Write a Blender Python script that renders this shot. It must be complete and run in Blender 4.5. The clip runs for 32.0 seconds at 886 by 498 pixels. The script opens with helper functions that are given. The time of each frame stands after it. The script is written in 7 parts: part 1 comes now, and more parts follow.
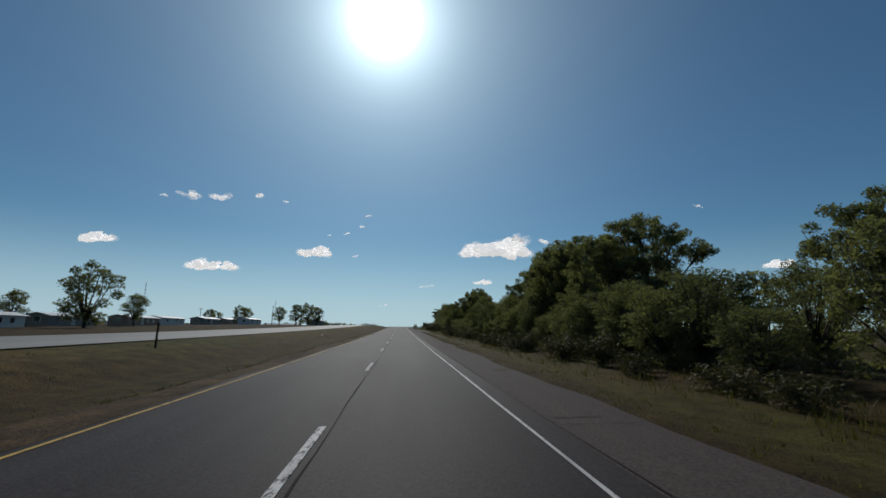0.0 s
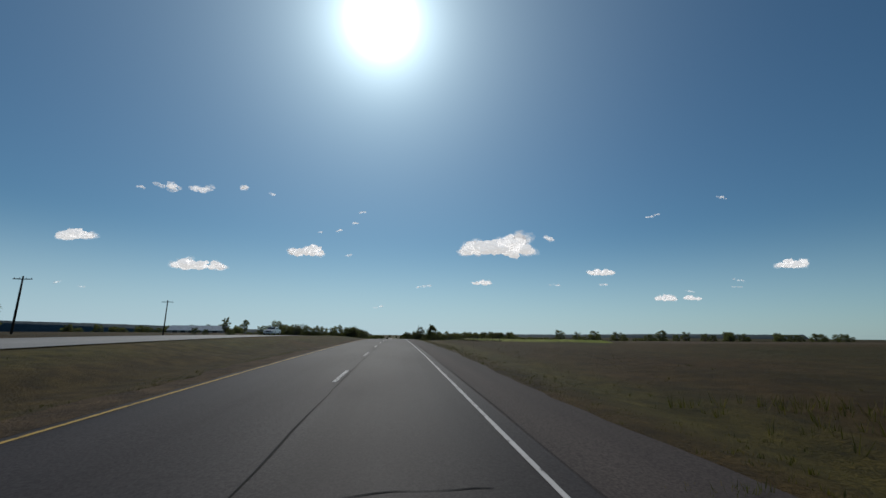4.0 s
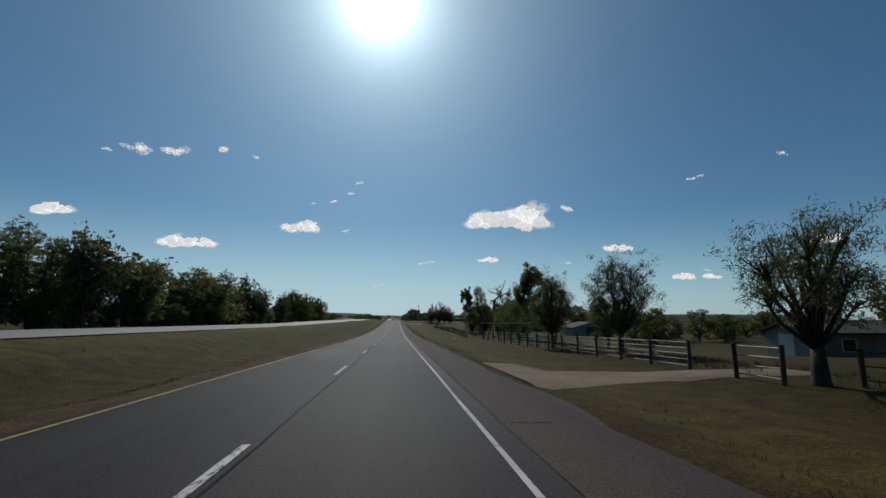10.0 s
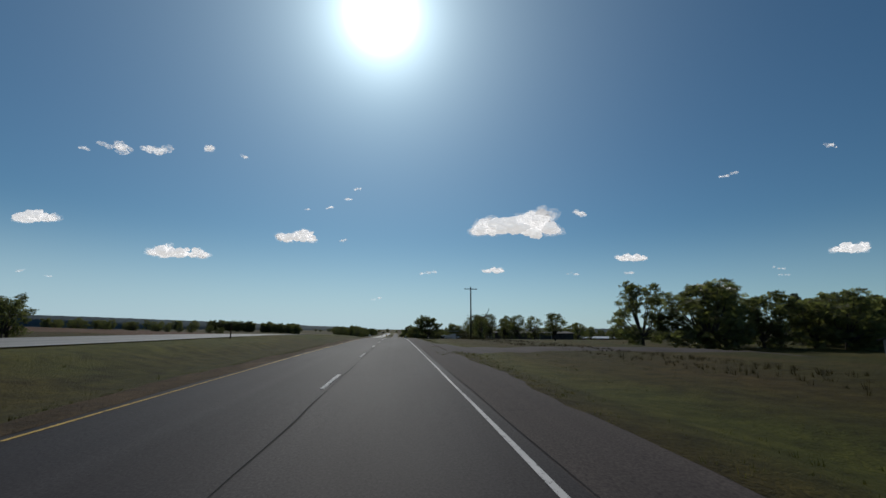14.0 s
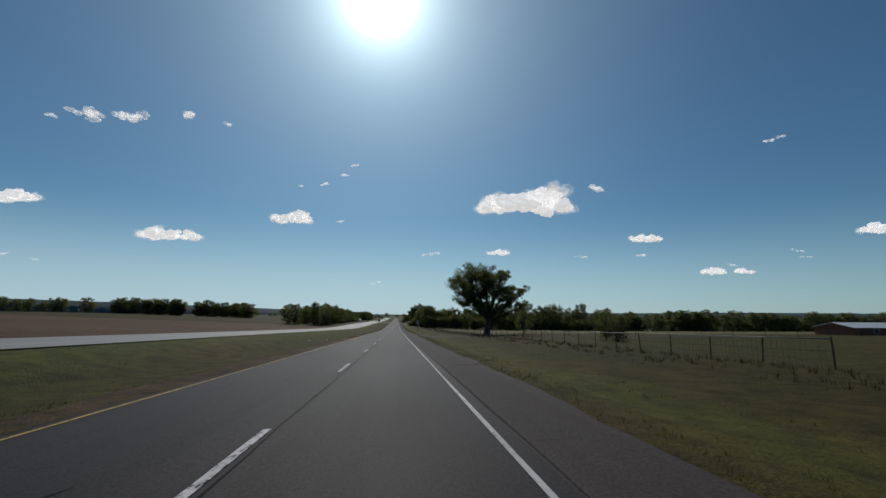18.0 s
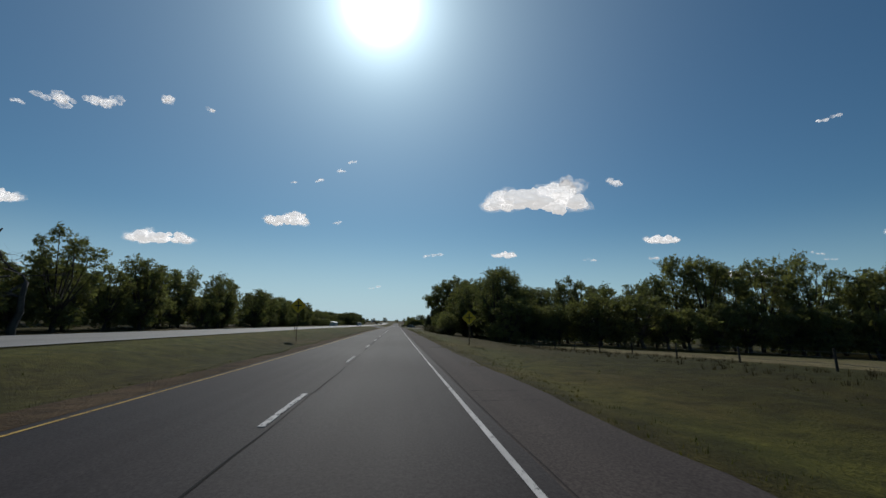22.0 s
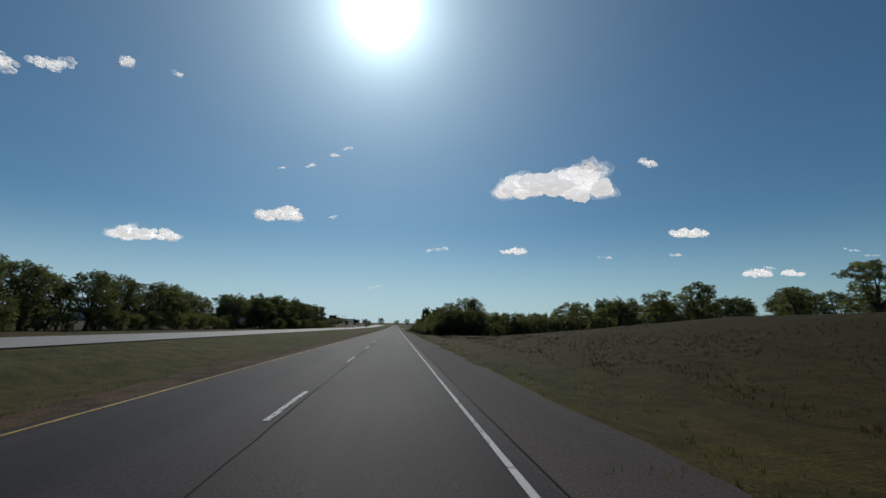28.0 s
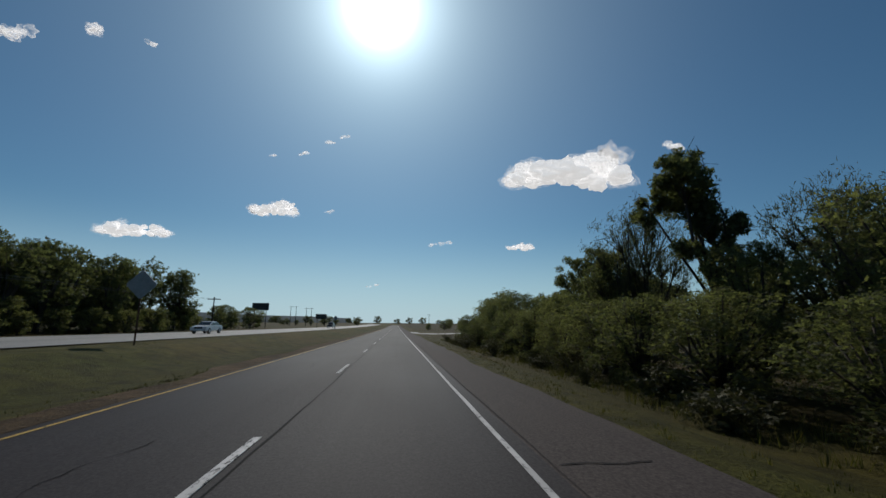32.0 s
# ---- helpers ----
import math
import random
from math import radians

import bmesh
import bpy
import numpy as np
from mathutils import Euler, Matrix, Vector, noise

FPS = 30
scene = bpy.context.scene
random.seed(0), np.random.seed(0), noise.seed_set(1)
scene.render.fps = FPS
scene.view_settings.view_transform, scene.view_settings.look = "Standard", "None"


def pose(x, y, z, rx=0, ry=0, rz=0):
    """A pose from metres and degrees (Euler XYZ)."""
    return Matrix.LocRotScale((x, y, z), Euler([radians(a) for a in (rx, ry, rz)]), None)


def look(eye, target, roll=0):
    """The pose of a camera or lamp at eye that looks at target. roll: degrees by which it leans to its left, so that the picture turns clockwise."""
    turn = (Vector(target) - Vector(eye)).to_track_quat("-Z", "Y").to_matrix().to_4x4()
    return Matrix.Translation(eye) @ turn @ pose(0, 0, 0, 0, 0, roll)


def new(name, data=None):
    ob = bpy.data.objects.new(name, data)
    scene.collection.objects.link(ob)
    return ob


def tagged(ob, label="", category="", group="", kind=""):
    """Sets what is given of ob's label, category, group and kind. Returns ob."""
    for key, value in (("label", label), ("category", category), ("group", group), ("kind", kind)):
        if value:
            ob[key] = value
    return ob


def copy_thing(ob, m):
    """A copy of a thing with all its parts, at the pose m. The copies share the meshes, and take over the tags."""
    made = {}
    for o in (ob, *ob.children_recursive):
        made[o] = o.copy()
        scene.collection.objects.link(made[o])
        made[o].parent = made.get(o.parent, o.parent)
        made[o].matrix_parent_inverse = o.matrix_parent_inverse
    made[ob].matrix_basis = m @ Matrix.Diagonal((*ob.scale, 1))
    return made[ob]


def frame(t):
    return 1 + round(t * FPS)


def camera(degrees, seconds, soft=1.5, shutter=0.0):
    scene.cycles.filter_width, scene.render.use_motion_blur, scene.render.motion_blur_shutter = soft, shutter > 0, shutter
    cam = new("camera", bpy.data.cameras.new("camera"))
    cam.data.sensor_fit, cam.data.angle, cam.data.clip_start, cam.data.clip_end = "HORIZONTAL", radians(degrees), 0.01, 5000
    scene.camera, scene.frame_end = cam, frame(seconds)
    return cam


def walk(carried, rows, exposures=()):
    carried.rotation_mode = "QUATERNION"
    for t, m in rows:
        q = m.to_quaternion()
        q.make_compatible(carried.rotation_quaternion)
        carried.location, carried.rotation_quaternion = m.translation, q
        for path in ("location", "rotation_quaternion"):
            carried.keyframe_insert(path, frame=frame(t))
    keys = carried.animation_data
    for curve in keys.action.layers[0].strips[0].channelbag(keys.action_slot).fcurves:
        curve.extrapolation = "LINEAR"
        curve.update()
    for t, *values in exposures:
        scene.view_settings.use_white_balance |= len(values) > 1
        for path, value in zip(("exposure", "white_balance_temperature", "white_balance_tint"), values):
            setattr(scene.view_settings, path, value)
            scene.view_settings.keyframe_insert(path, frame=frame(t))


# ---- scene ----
# World: x to the right of the dashed lane line, y along the road, z up. The road is straight.
PERIOD = 8.8           # one lane dash and its gap
LANE = 2.64
EYE = 1.203            # camera above the road
VIEW = 93.9

# seconds, way along the road in dash periods
WAY = ((0, 0), (1, 4.295), (2, 8.575), (3, 12.885), (3.5, 15.055), (5.5, 23.80), (6, 25.955), (7, 30.264),
       (8, 34.545), (9, 38.805), (10, 43.083), (11, 47.40), (12, 51.75), (13, 56.09), (13.5, 58.24), (15.5, 66.61),
       (16, 68.685), (17, 72.83), (18, 77.01), (19, 81.19), (20, 85.355), (21, 89.525), (22, 93.72), (23, 97.89),
       (24, 102.0), (25, 106.01), (25.5, 108.0), (28, 117.68), (29, 121.37), (30, 125.04), (31, 128.645), (32, 132.05))
# seconds, metres right of the dashed line
SIDE = ((0, .91), (1, .85), (2, 1.04), (3, 1.2), (4.5, 1.38), (6, 1.48), (7, 1.5), (8, 1.47), (9, 1.5), (10, 1.5), (11, 1.45),
        (12, 1.34), (13, 1.42), (14.5, 1.38), (16, 1.36), (17, 1.395), (18, 1.49), (19, 1.45), (20, 1.48), (21, 1.46), (22, 1.57),
        (23, 1.69), (24, 1.66), (25, 1.62), (26.5, 1.62), (28, 1.62), (29, 1.6), (30, 1.63), (31, 1.5), (32, 1.48))
# seconds, gradient of the road under the camera
GRADE = ((-6, .012), (0, .011), (1.5, .019), (3.5, .022), (4.5, .012), (5.5, -.003), (6.2, -.016), (7, -.021), (9, -.022), (10.5, -.031),
         (11.2, -.027), (12, -.010), (12.6, .004), (13.2, .007), (14.2, .005), (15.2, -.004), (16, -.020), (16.8, -.030), (21, -.029), (21.8, -.016),
         (22.6, -.006), (25, -.010), (28, -.008), (32, -.008), (36, -.002), (42, .004), (55, .0), (110, .0))


def table(rows):
    """A smooth curve (monotone-ish cubic) through rows of (a, b)."""
    a = np.array([r[0] for r in rows], float)
    b = np.array([r[1] for r in rows], float)
    d = np.gradient(b, a)

    def at(v):
        v = np.clip(np.asarray(v, float), a[0], a[-1])
        i = np.clip(np.searchsorted(a, v) - 1, 0, len(a) - 2)
        h = a[i + 1] - a[i]
        u = (v - a[i]) / h
        return ((2 * u**3 - 3 * u**2 + 1) * b[i] + (u**3 - 2 * u**2 + u) * h * d[i]
                + (3 * u**2 - 2 * u**3) * b[i + 1] + (u**3 - u**2) * h * d[i + 1])
    return at


way_at, side_at = table(WAY), table(SIDE)
grade_y = [(PERIOD * (float(way_at(t)) if 0 <= t <= 32 else (t * 38 / 8.8 if t < 0 else 132.05 + (t - 32) * 4)), g) for t, g in GRADE]
_ys = np.arange(-240.0, 5000.0, 2.0)
_gr = np.interp(_ys, [r[0] for r in grade_y], [r[1] for r in grade_y])
_gr = np.convolve(np.pad(_gr, 8, mode="edge"), np.ones(17) / 17, "valid")
_zs = np.cumsum(_gr) * 2.0
_zs -= np.interp(0, _ys, _zs)


def road_z(y):
    return np.interp(y, _ys, _zs)


def road_grade(y):
    return np.interp(y, _ys, _gr)


cam = camera(VIEW, 32.0, shutter=0.0)
# small turns of the carried camera: seconds, yaw to the left, pitch up, roll (degrees)
TURN = ((0, .6, 0, 0), (.5, .05, 0, 0), (1, 0, 0, 0), (16, 0, 0, 0), (32, 0, 0, 0))
rows = []
for n in range(65):
    t = n / 2
    y = float(way_at(t)) * PERIOD
    x = float(side_at(t))
    dyaw, dpitch, droll = (float(np.interp(t, [r[0] for r in TURN], [r[k] for r in TURN])) for k in (1, 2, 3))
    tilt = math.degrees(math.atan(float(road_grade(y))))
    rows.append((t, pose(x, y, float(road_z(y)) + EYE, 90 + 10.63 + tilt + dpitch, 0, -6.24 + dyaw) @ pose(0, 0, 0, 0, 0, .4 + droll)))
walk(cam, rows)


# ---- world, sun ----
SUN_TURN, SUN_UP = -3.7, 40.0      # degrees right of the road's line, degrees above the horizon
SUN_WAY = Vector((math.sin(radians(SUN_TURN)) * math.cos(radians(SUN_UP)), math.cos(radians(SUN_TURN)) * math.cos(radians(SUN_UP)), math.sin(radians(SUN_UP))))
world = bpy.data.worlds.new("sky")
scene.world = world
world.use_nodes = True
wn, wl = world.node_tree.nodes, world.node_tree.links
wn.clear()
sky = wn.new("ShaderNodeTexSky")
sky.sky_type, sky.sun_disc = "NISHITA", False
sky.sun_elevation, sky.sun_rotation = radians(SUN_UP), radians(SUN_TURN)
sky.air_density, sky.dust_density, sky.ozone_density, sky.altitude = 1.0, 0.35, 4.0, 300
back = wn.new("ShaderNodeBackground")
back.inputs["Strength"].default_value = 0.047
clear_air = wn.new("ShaderNodeMix")
clear_air.data_type, clear_air.blend_type = "RGBA", "MULTIPLY"
clear_air.inputs[0].default_value = 1.0
clear_air.inputs[7].default_value = (0.68, 1.0, 1.04, 1)
wl.new(sky.outputs[0], clear_air.inputs[6])
# pale haze low over the horizon
where = wn.new("ShaderNodeTexCoord")
up = wn.new("ShaderNodeSeparateXYZ")
wl.new(where.outputs["Generated"], up.inputs[0])
low = wn.new("ShaderNodeMapRange")
low.interpolation_type = "SMOOTHERSTEP"
low.inputs[1].default_value, low.inputs[2].default_value, low.inputs[3].default_value, low.inputs[4].default_value = -0.06, 0.26, 0.85, 0.0
wl.new(up.outputs[2], low.inputs[0])
hazed = wn.new("ShaderNodeMix")
hazed.data_type = "RGBA"
hazed.inputs[7].default_value = (9.2, 12.4, 14.6, 1)
wl.new(clear_air.outputs[2], hazed.inputs[6])
wl.new(hazed.outputs[2], back.inputs["Color"])
# the sun's own disc and its bright halo in the haze
coord = wn.new("ShaderNodeTexCoord")
dot = wn.new("ShaderNodeVectorMath")
dot.operation = "DOT_PRODUCT"
dot.inputs[1].default_value = SUN_WAY
wl.new(coord.outputs["Generated"], dot.inputs[0])
haze_side = wn.new("ShaderNodeVectorMath")
haze_side.operation = "DOT_PRODUCT"
haze_side.inputs[1].default_value = (math.sin(radians(-24)), math.cos(radians(-24)), 0)
wl.new(coord.outputs["Generated"], haze_side.inputs[0])
glare = wn.new("ShaderNodeMapRange")
glare.inputs[1].default_value, glare.inputs[2].default_value, glare.inputs[3].default_value, glare.inputs[4].default_value = 0.15, 0.95, 0.42, 1.0
wl.new(haze_side.outputs["Value"], glare.inputs[0])
veil_amount = wn.new("ShaderNodeMath")
veil_amount.operation = "MULTIPLY"
wl.new(low.outputs[0], veil_amount.inputs[0])
wl.new(glare.outputs[0], veil_amount.inputs[1])
wl.new(veil_amount.outputs[0], hazed.inputs[0])
halo_sum = None
for power, gain in ((1300, 9.0), (190, 0.9), (45, 0.30), (9, 0.17)):
    top_ = wn.new("ShaderNodeMath")
    top_.operation = "MAXIMUM"
    top_.inputs[1].default_value = 0.0
    wl.new(dot.outputs["Value"], top_.inputs[0])
    p = wn.new("ShaderNodeMath")
    p.operation = "POWER"
    p.inputs[1].default_value = power
    wl.new(top_.outputs[0], p.inputs[0])
    g = wn.new("ShaderNodeMath")
    g.operation = "MULTIPLY"
    g.inputs[1].default_value = gain
    wl.new(p.outputs[0], g.inputs[0])
    if halo_sum is None:
        halo_sum = g
    else:
        s = wn.new("ShaderNodeMath")
        wl.new(halo_sum.outputs[0], s.inputs[0])
        wl.new(g.outputs[0], s.inputs[1])
        halo_sum = s
halo = wn.new("ShaderNodeBackground")
halo.inputs["Color"].default_value = (0.78, 0.95, 1.0, 1)
wl.new(halo_sum.outputs[0], halo.inputs["Strength"])
both = wn.new("ShaderNodeAddShader")
wl.new(back.outputs[0], both.inputs[0])
wl.new(halo.outputs[0], both.inputs[1])
wout = wn.new("ShaderNodeOutputWorld")
wl.new(both.outputs[0], wout.inputs["Surface"])

sun = new("sun", bpy.data.lights.new("sun", "SUN"))
sun.data.energy, sun.data.angle, sun.data.color = 2.5, radians(0.53), (1.0, 0.95, 0.87)
sun.matrix_world = look(SUN_WAY * 100, (0, 0, 0))


# ---- materials ----
def shader(name, rough=0.8, metal=0.0, spec=0.3):
    m = bpy.data.materials.new(name)
    m.use_nodes = True
    b = m.node_tree.nodes["Principled BSDF"]
    b.inputs["Roughness"].default_value, b.inputs["Metallic"].default_value = rough, metal
    b.inputs["Specular IOR Level"].default_value = spec
    return m, m.node_tree.nodes, m.node_tree.links, b


def ramp(n, stops):
    r = n.new("ShaderNodeValToRGB")
    e = r.color_ramp.elements
    while len(e) < len(stops):
        e.new(0.5)
    for k, (at, c) in zip(e, stops):
        k.position, k.color = at, (*c, 1) if len(c) == 3 else c
    return r


def noise_of(n, l, scale, detail=4, stretch=None, kind="Object", rough=0.6):
    t = n.new("ShaderNodeTexCoord")
    s = n.new("ShaderNodeTexNoise")
    s.inputs["Scale"].default_value, s.inputs["Detail"].default_value, s.inputs["Roughness"].default_value = scale, detail, rough
    if stretch:
        mp = n.new("ShaderNodeMapping")
        mp.inputs["Scale"].default_value = stretch
        l.new(t.outputs[kind], mp.inputs["Vector"])
        l.new(mp.outputs[0], s.inputs["Vector"])
    else:
        l.new(t.outputs[kind], s.inputs["Vector"])
    return s


def mixed(n, l, mode, fac, a, b):
    m = n.new("ShaderNodeMix")
    m.data_type, m.blend_type = "RGBA", mode
    for socket, v in ((0, fac), (6, a), (7, b)):
        if hasattr(v, "is_output"):
            l.new(v, m.inputs[socket])
        elif socket == 0:
            m.inputs[0].default_value = v
        else:
            m.inputs[socket].default_value = (*v, 1)
    return m.outputs[2]


def bumped(n, l, b, height, strength, distance):
    k = n.new("ShaderNodeBump")
    k.inputs["Strength"].default_value, k.inputs["Distance"].default_value = strength, distance
    l.new(height, k.inputs["Height"])
    l.new(k.outputs[0], b.inputs["Normal"])


def mottled(name, dark, light, scale=3.0, fine=40.0, rough=0.8, bump=0.2, dist=0.01, metal=0.0, spec=0.3, per_object=0.0, stretch=None):
    """Two-scale mottling between two base colours."""
    m, n, l, b = shader(name, rough, metal, spec)
    big = noise_of(n, l, scale, 4, stretch)
    small = noise_of(n, l, fine, 3, stretch)
    r = ramp(n, ((0.3, dark), (0.7, light)))
    l.new(big.outputs["Fac"], r.inputs[0])
    r2 = ramp(n, ((0.3, (0.72, 0.72, 0.72)), (0.7, (1.2, 1.2, 1.2))))
    l.new(small.outputs["Fac"], r2.inputs[0])
    c = mixed(n, l, "MULTIPLY", 1.0, r.outputs[0], r2.outputs[0])
    if per_object:
        o = n.new("ShaderNodeObjectInfo")
        r3 = ramp(n, ((0, (1 - per_object,) * 3), (1, (1 + per_object,) * 3)))
        l.new(o.outputs["Random"], r3.inputs[0])
        c = mixed(n, l, "MULTIPLY", 1.0, c, r3.outputs[0])
    l.new(c, b.inputs["Base Color"])
    bumped(n, l, b, small.outputs["Fac"], bump, dist)
    return m


def foliage(name, dark, light, glow, through_light=0.35, spray=0.0):
    """Leaves: colour varies leaf by leaf and tree by tree; sunlight passes through."""
    m, n, l, b = shader(name, 0.72, 0, 0.14)
    geo = n.new("ShaderNodeNewGeometry")
    ob = n.new("ShaderNodeObjectInfo")
    r = ramp(n, ((0.0, dark), (0.6, light), (1.0, glow)))
    l.new(geo.outputs["Random Per Island"], r.inputs[0])
    r2 = ramp(n, ((0.0, (0.75, 0.78, 0.75)), (1.0, (1.2, 1.15, 1.0))))
    l.new(ob.outputs["Random"], r2.inputs[0])
    c = mixed(n, l, "MULTIPLY", 1.0, r.outputs[0], r2.outputs[0])
    l.new(c, b.inputs["Base Color"])
    tr = n.new("ShaderNodeBsdfTranslucent")
    c2 = mixed(n, l, "MULTIPLY", 1.0, c, (1.3, 1.45, 0.75))
    l.new(c2, tr.inputs["Color"])
    mx = n.new("ShaderNodeMixShader")
    mx.inputs[0].default_value = through_light
    l.new(b.outputs[0], mx.inputs[1])
    l.new(tr.outputs[0], mx.inputs[2])
    last = mx.outputs[0]
    if spray:
        # a spray of separate small leaves: gaps between them let light through
        gap = noise_of(n, l, spray, 3, rough=0.62)
        r5 = ramp(n, ((0.44, (0, 0, 0)), (0.47, (1, 1, 1))))
        l.new(gap.outputs["Fac"], r5.inputs[0])
        clear, cut = n.new("ShaderNodeBsdfTransparent"), n.new("ShaderNodeMixShader")
        l.new(r5.outputs[0], cut.inputs[0])
        l.new(clear.outputs[0], cut.inputs[1])
        l.new(last, cut.inputs[2])
        last = cut.outputs[0]
    l.new(last, n["Material Output"].inputs["Surface"])
    return m


def grassland(name, green, olive, straw, patch=0.12, verge=False):
    m, n, l, b = shader(name, 0.9, 0, 0.1)
    big = noise_of(n, l, patch, 5, (1, 0.55, 1))
    mid = noise_of(n, l, 1.6, 5)
    fine = noise_of(n, l, 22, 4, (1, 0.6, 1))
    r = ramp(n, ((0.32, green), (0.52, olive), (0.72, straw)))
    l.new(big.outputs["Fac"], r.inputs[0])
    r1 = ramp(n, ((0.3, (0.5, 0.52, 0.5)), (0.7, (1.38, 1.34, 1.3))))
    l.new(mid.outputs["Fac"], r1.inputs[0])
    c = mixed(n, l, "MULTIPLY", 1.0, r.outputs[0], r1.outputs[0])
    r2 = ramp(n, ((0.25, (0.45, 0.47, 0.45)), (0.75, (1.4, 1.4, 1.35))))
    l.new(fine.outputs["Fac"], r2.inputs[0])
    c = mixed(n, l, "MULTIPLY", 1.0, c, r2.outputs[0])
    l.new(c, b.inputs["Base Color"])
    if verge:
        # fresher growth in the mown strips by the asphalt, drier and browner beyond
        at = n.new("ShaderNodeTexCoord")
        axes = n.new("ShaderNodeSeparateXYZ")
        l.new(at.outputs["Object"], axes.inputs[0])
        wander = n.new("ShaderNodeMath")
        wander.operation, wander.inputs[1].default_value = "MULTIPLY_ADD", 3.0
        l.new(big.outputs["Fac"], wander.inputs[0])
        l.new(axes.outputs[0], wander.inputs[2])
        span = n.new("ShaderNodeMapRange")
        span.inputs[1].default_value, span.inputs[2].default_value = -22.5, 25.5
        l.new(wander.outputs[0], span.inputs[0])
        dry, mid_tone, fresh, rim = (0.70, 0.57, 0.56), (0.80, 0.72, 0.66), (1.10, 1.14, 0.84), (0.58, 0.43, 0.44)
        r4 = ramp(n, ((0.0, dry), (0.20, mid_tone), (0.265, fresh), (0.32, fresh), (0.37, mid_tone), (0.415, mid_tone), (0.583, rim), (0.603, mid_tone), (0.618, (0.98, 0.98, 0.80)), (0.640, (0.98, 0.98, 0.80)), (0.675, (0.76, 0.66, 0.60)), (0.75, dry), (0.9, mid_tone)))
        l.new(span.outputs[0], r4.inputs[0])
        # past the side road the bank is browner, with dry weeds
        last_part = n.new("ShaderNodeMapRange")
        last_part.inputs[1].default_value, last_part.inputs[2].default_value = 985.0, 1040.0
        l.new(axes.outputs[1], last_part.inputs[0])
        weedy = (0.64, 0.50, 0.42)
        r7 = ramp(n, ((0.0, dry), (0.24, mid_tone), (0.33, (0.98, 0.90, 0.78)), (0.385, mid_tone), (0.56, (0.92, 0.80, 0.70)), (0.61, (0.80, 0.66, 0.60)), (0.68, weedy), (0.9, (0.56, 0.43, 0.37))))
        l.new(span.outputs[0], r7.inputs[0])
        tone = mixed(n, l, "MIX", 0.5, r4.outputs[0], r7.outputs[0])
        l.new(last_part.outputs[0], tone.node.inputs[0])
        c = mixed(n, l, "MULTIPLY", 1.0, c, tone)
        # drier country at first, greener from the farm on
        along = n.new("ShaderNodeMapRange")
        along.inputs[1].default_value, along.inputs[2].default_value = 250.0, 620.0
        l.new(axes.outputs[1], along.inputs[0])
        r6 = ramp(n, ((0.0, (0.88, 0.70, 0.72)), (1.0, (0.98, 0.98, 0.86))))
        l.new(along.outputs[0], r6.inputs[0])
        c = mixed(n, l, "MULTIPLY", 1.0, c, r6.outputs[0])
        l.new(c, b.inputs["Base Color"])
    bumped(n, l, b, fine.outputs["Fac"], 0.9, 0.08)
    return m


def asphalt(name, dark, light, spec=0.35, rough=0.62):
    m, n, l, b = shader(name, rough, 0, spec)
    lanes = noise_of(n, l, 1.0, 3, (1.1, 0.012, 1))
    blot = noise_of(n, l, 0.35, 5, (1, 0.35, 1))
    grit = noise_of(n, l, 38, 3, (1, 0.7, 1), rough=0.75)
    r = ramp(n, ((0.35, dark), (0.65, light)))
    l.new(lanes.outputs["Fac"], r.inputs[0])
    r1 = ramp(n, ((0.3, (0.84, 0.84, 0.84)), (0.7, (1.14, 1.14, 1.13))))
    l.new(blot.outputs["Fac"], r1.inputs[0])
    c = mixed(n, l, "MULTIPLY", 1.0, r.outputs[0], r1.outputs[0])
    r2 = ramp(n, ((0.3, (0.55, 0.55, 0.55)), (0.72, (1.5, 1.5, 1.48))))
    l.new(grit.outputs["Fac"], r2.inputs[0])
    c = mixed(n, l, "MULTIPLY", 1.0, c, r2.outputs[0])
    l.new(c, b.inputs["Base Color"])
    r3 = ramp(n, ((0.3, (rough - 0.02,) * 3), (0.7, (rough + 0.06,) * 3)))
    l.new(blot.outputs["Fac"], r3.inputs[0])
    l.new(r3.outputs[0], b.inputs["Roughness"])
    bumped(n, l, b, grit.outputs["Fac"], 0.35, 0.006)
    return m


def worn_paint(name, paint, under, keep=0.42):
    """Road paint, chipped and rubbed down to the asphalt in spots."""
    m, n, l, b = shader(name, 0.75, 0, 0.08)
    chip = noise_of(n, l, 14, 6, (1, 0.5, 1), rough=0.75)
    r = ramp(n, ((keep - 0.07, under), (keep + 0.05, paint)))
    l.new(chip.outputs["Fac"], r.inputs[0])
    rub = noise_of(n, l, 0.9, 3)
    r1 = ramp(n, ((0.3, (0.7, 0.7, 0.7)), (0.7, (1.05, 1.05, 1.05))))
    l.new(rub.outputs["Fac"], r1.inputs[0])
    l.new(mixed(n, l, "MULTIPLY", 1.0, r.outputs[0], r1.outputs[0]), b.inputs["Base Color"])
    return m


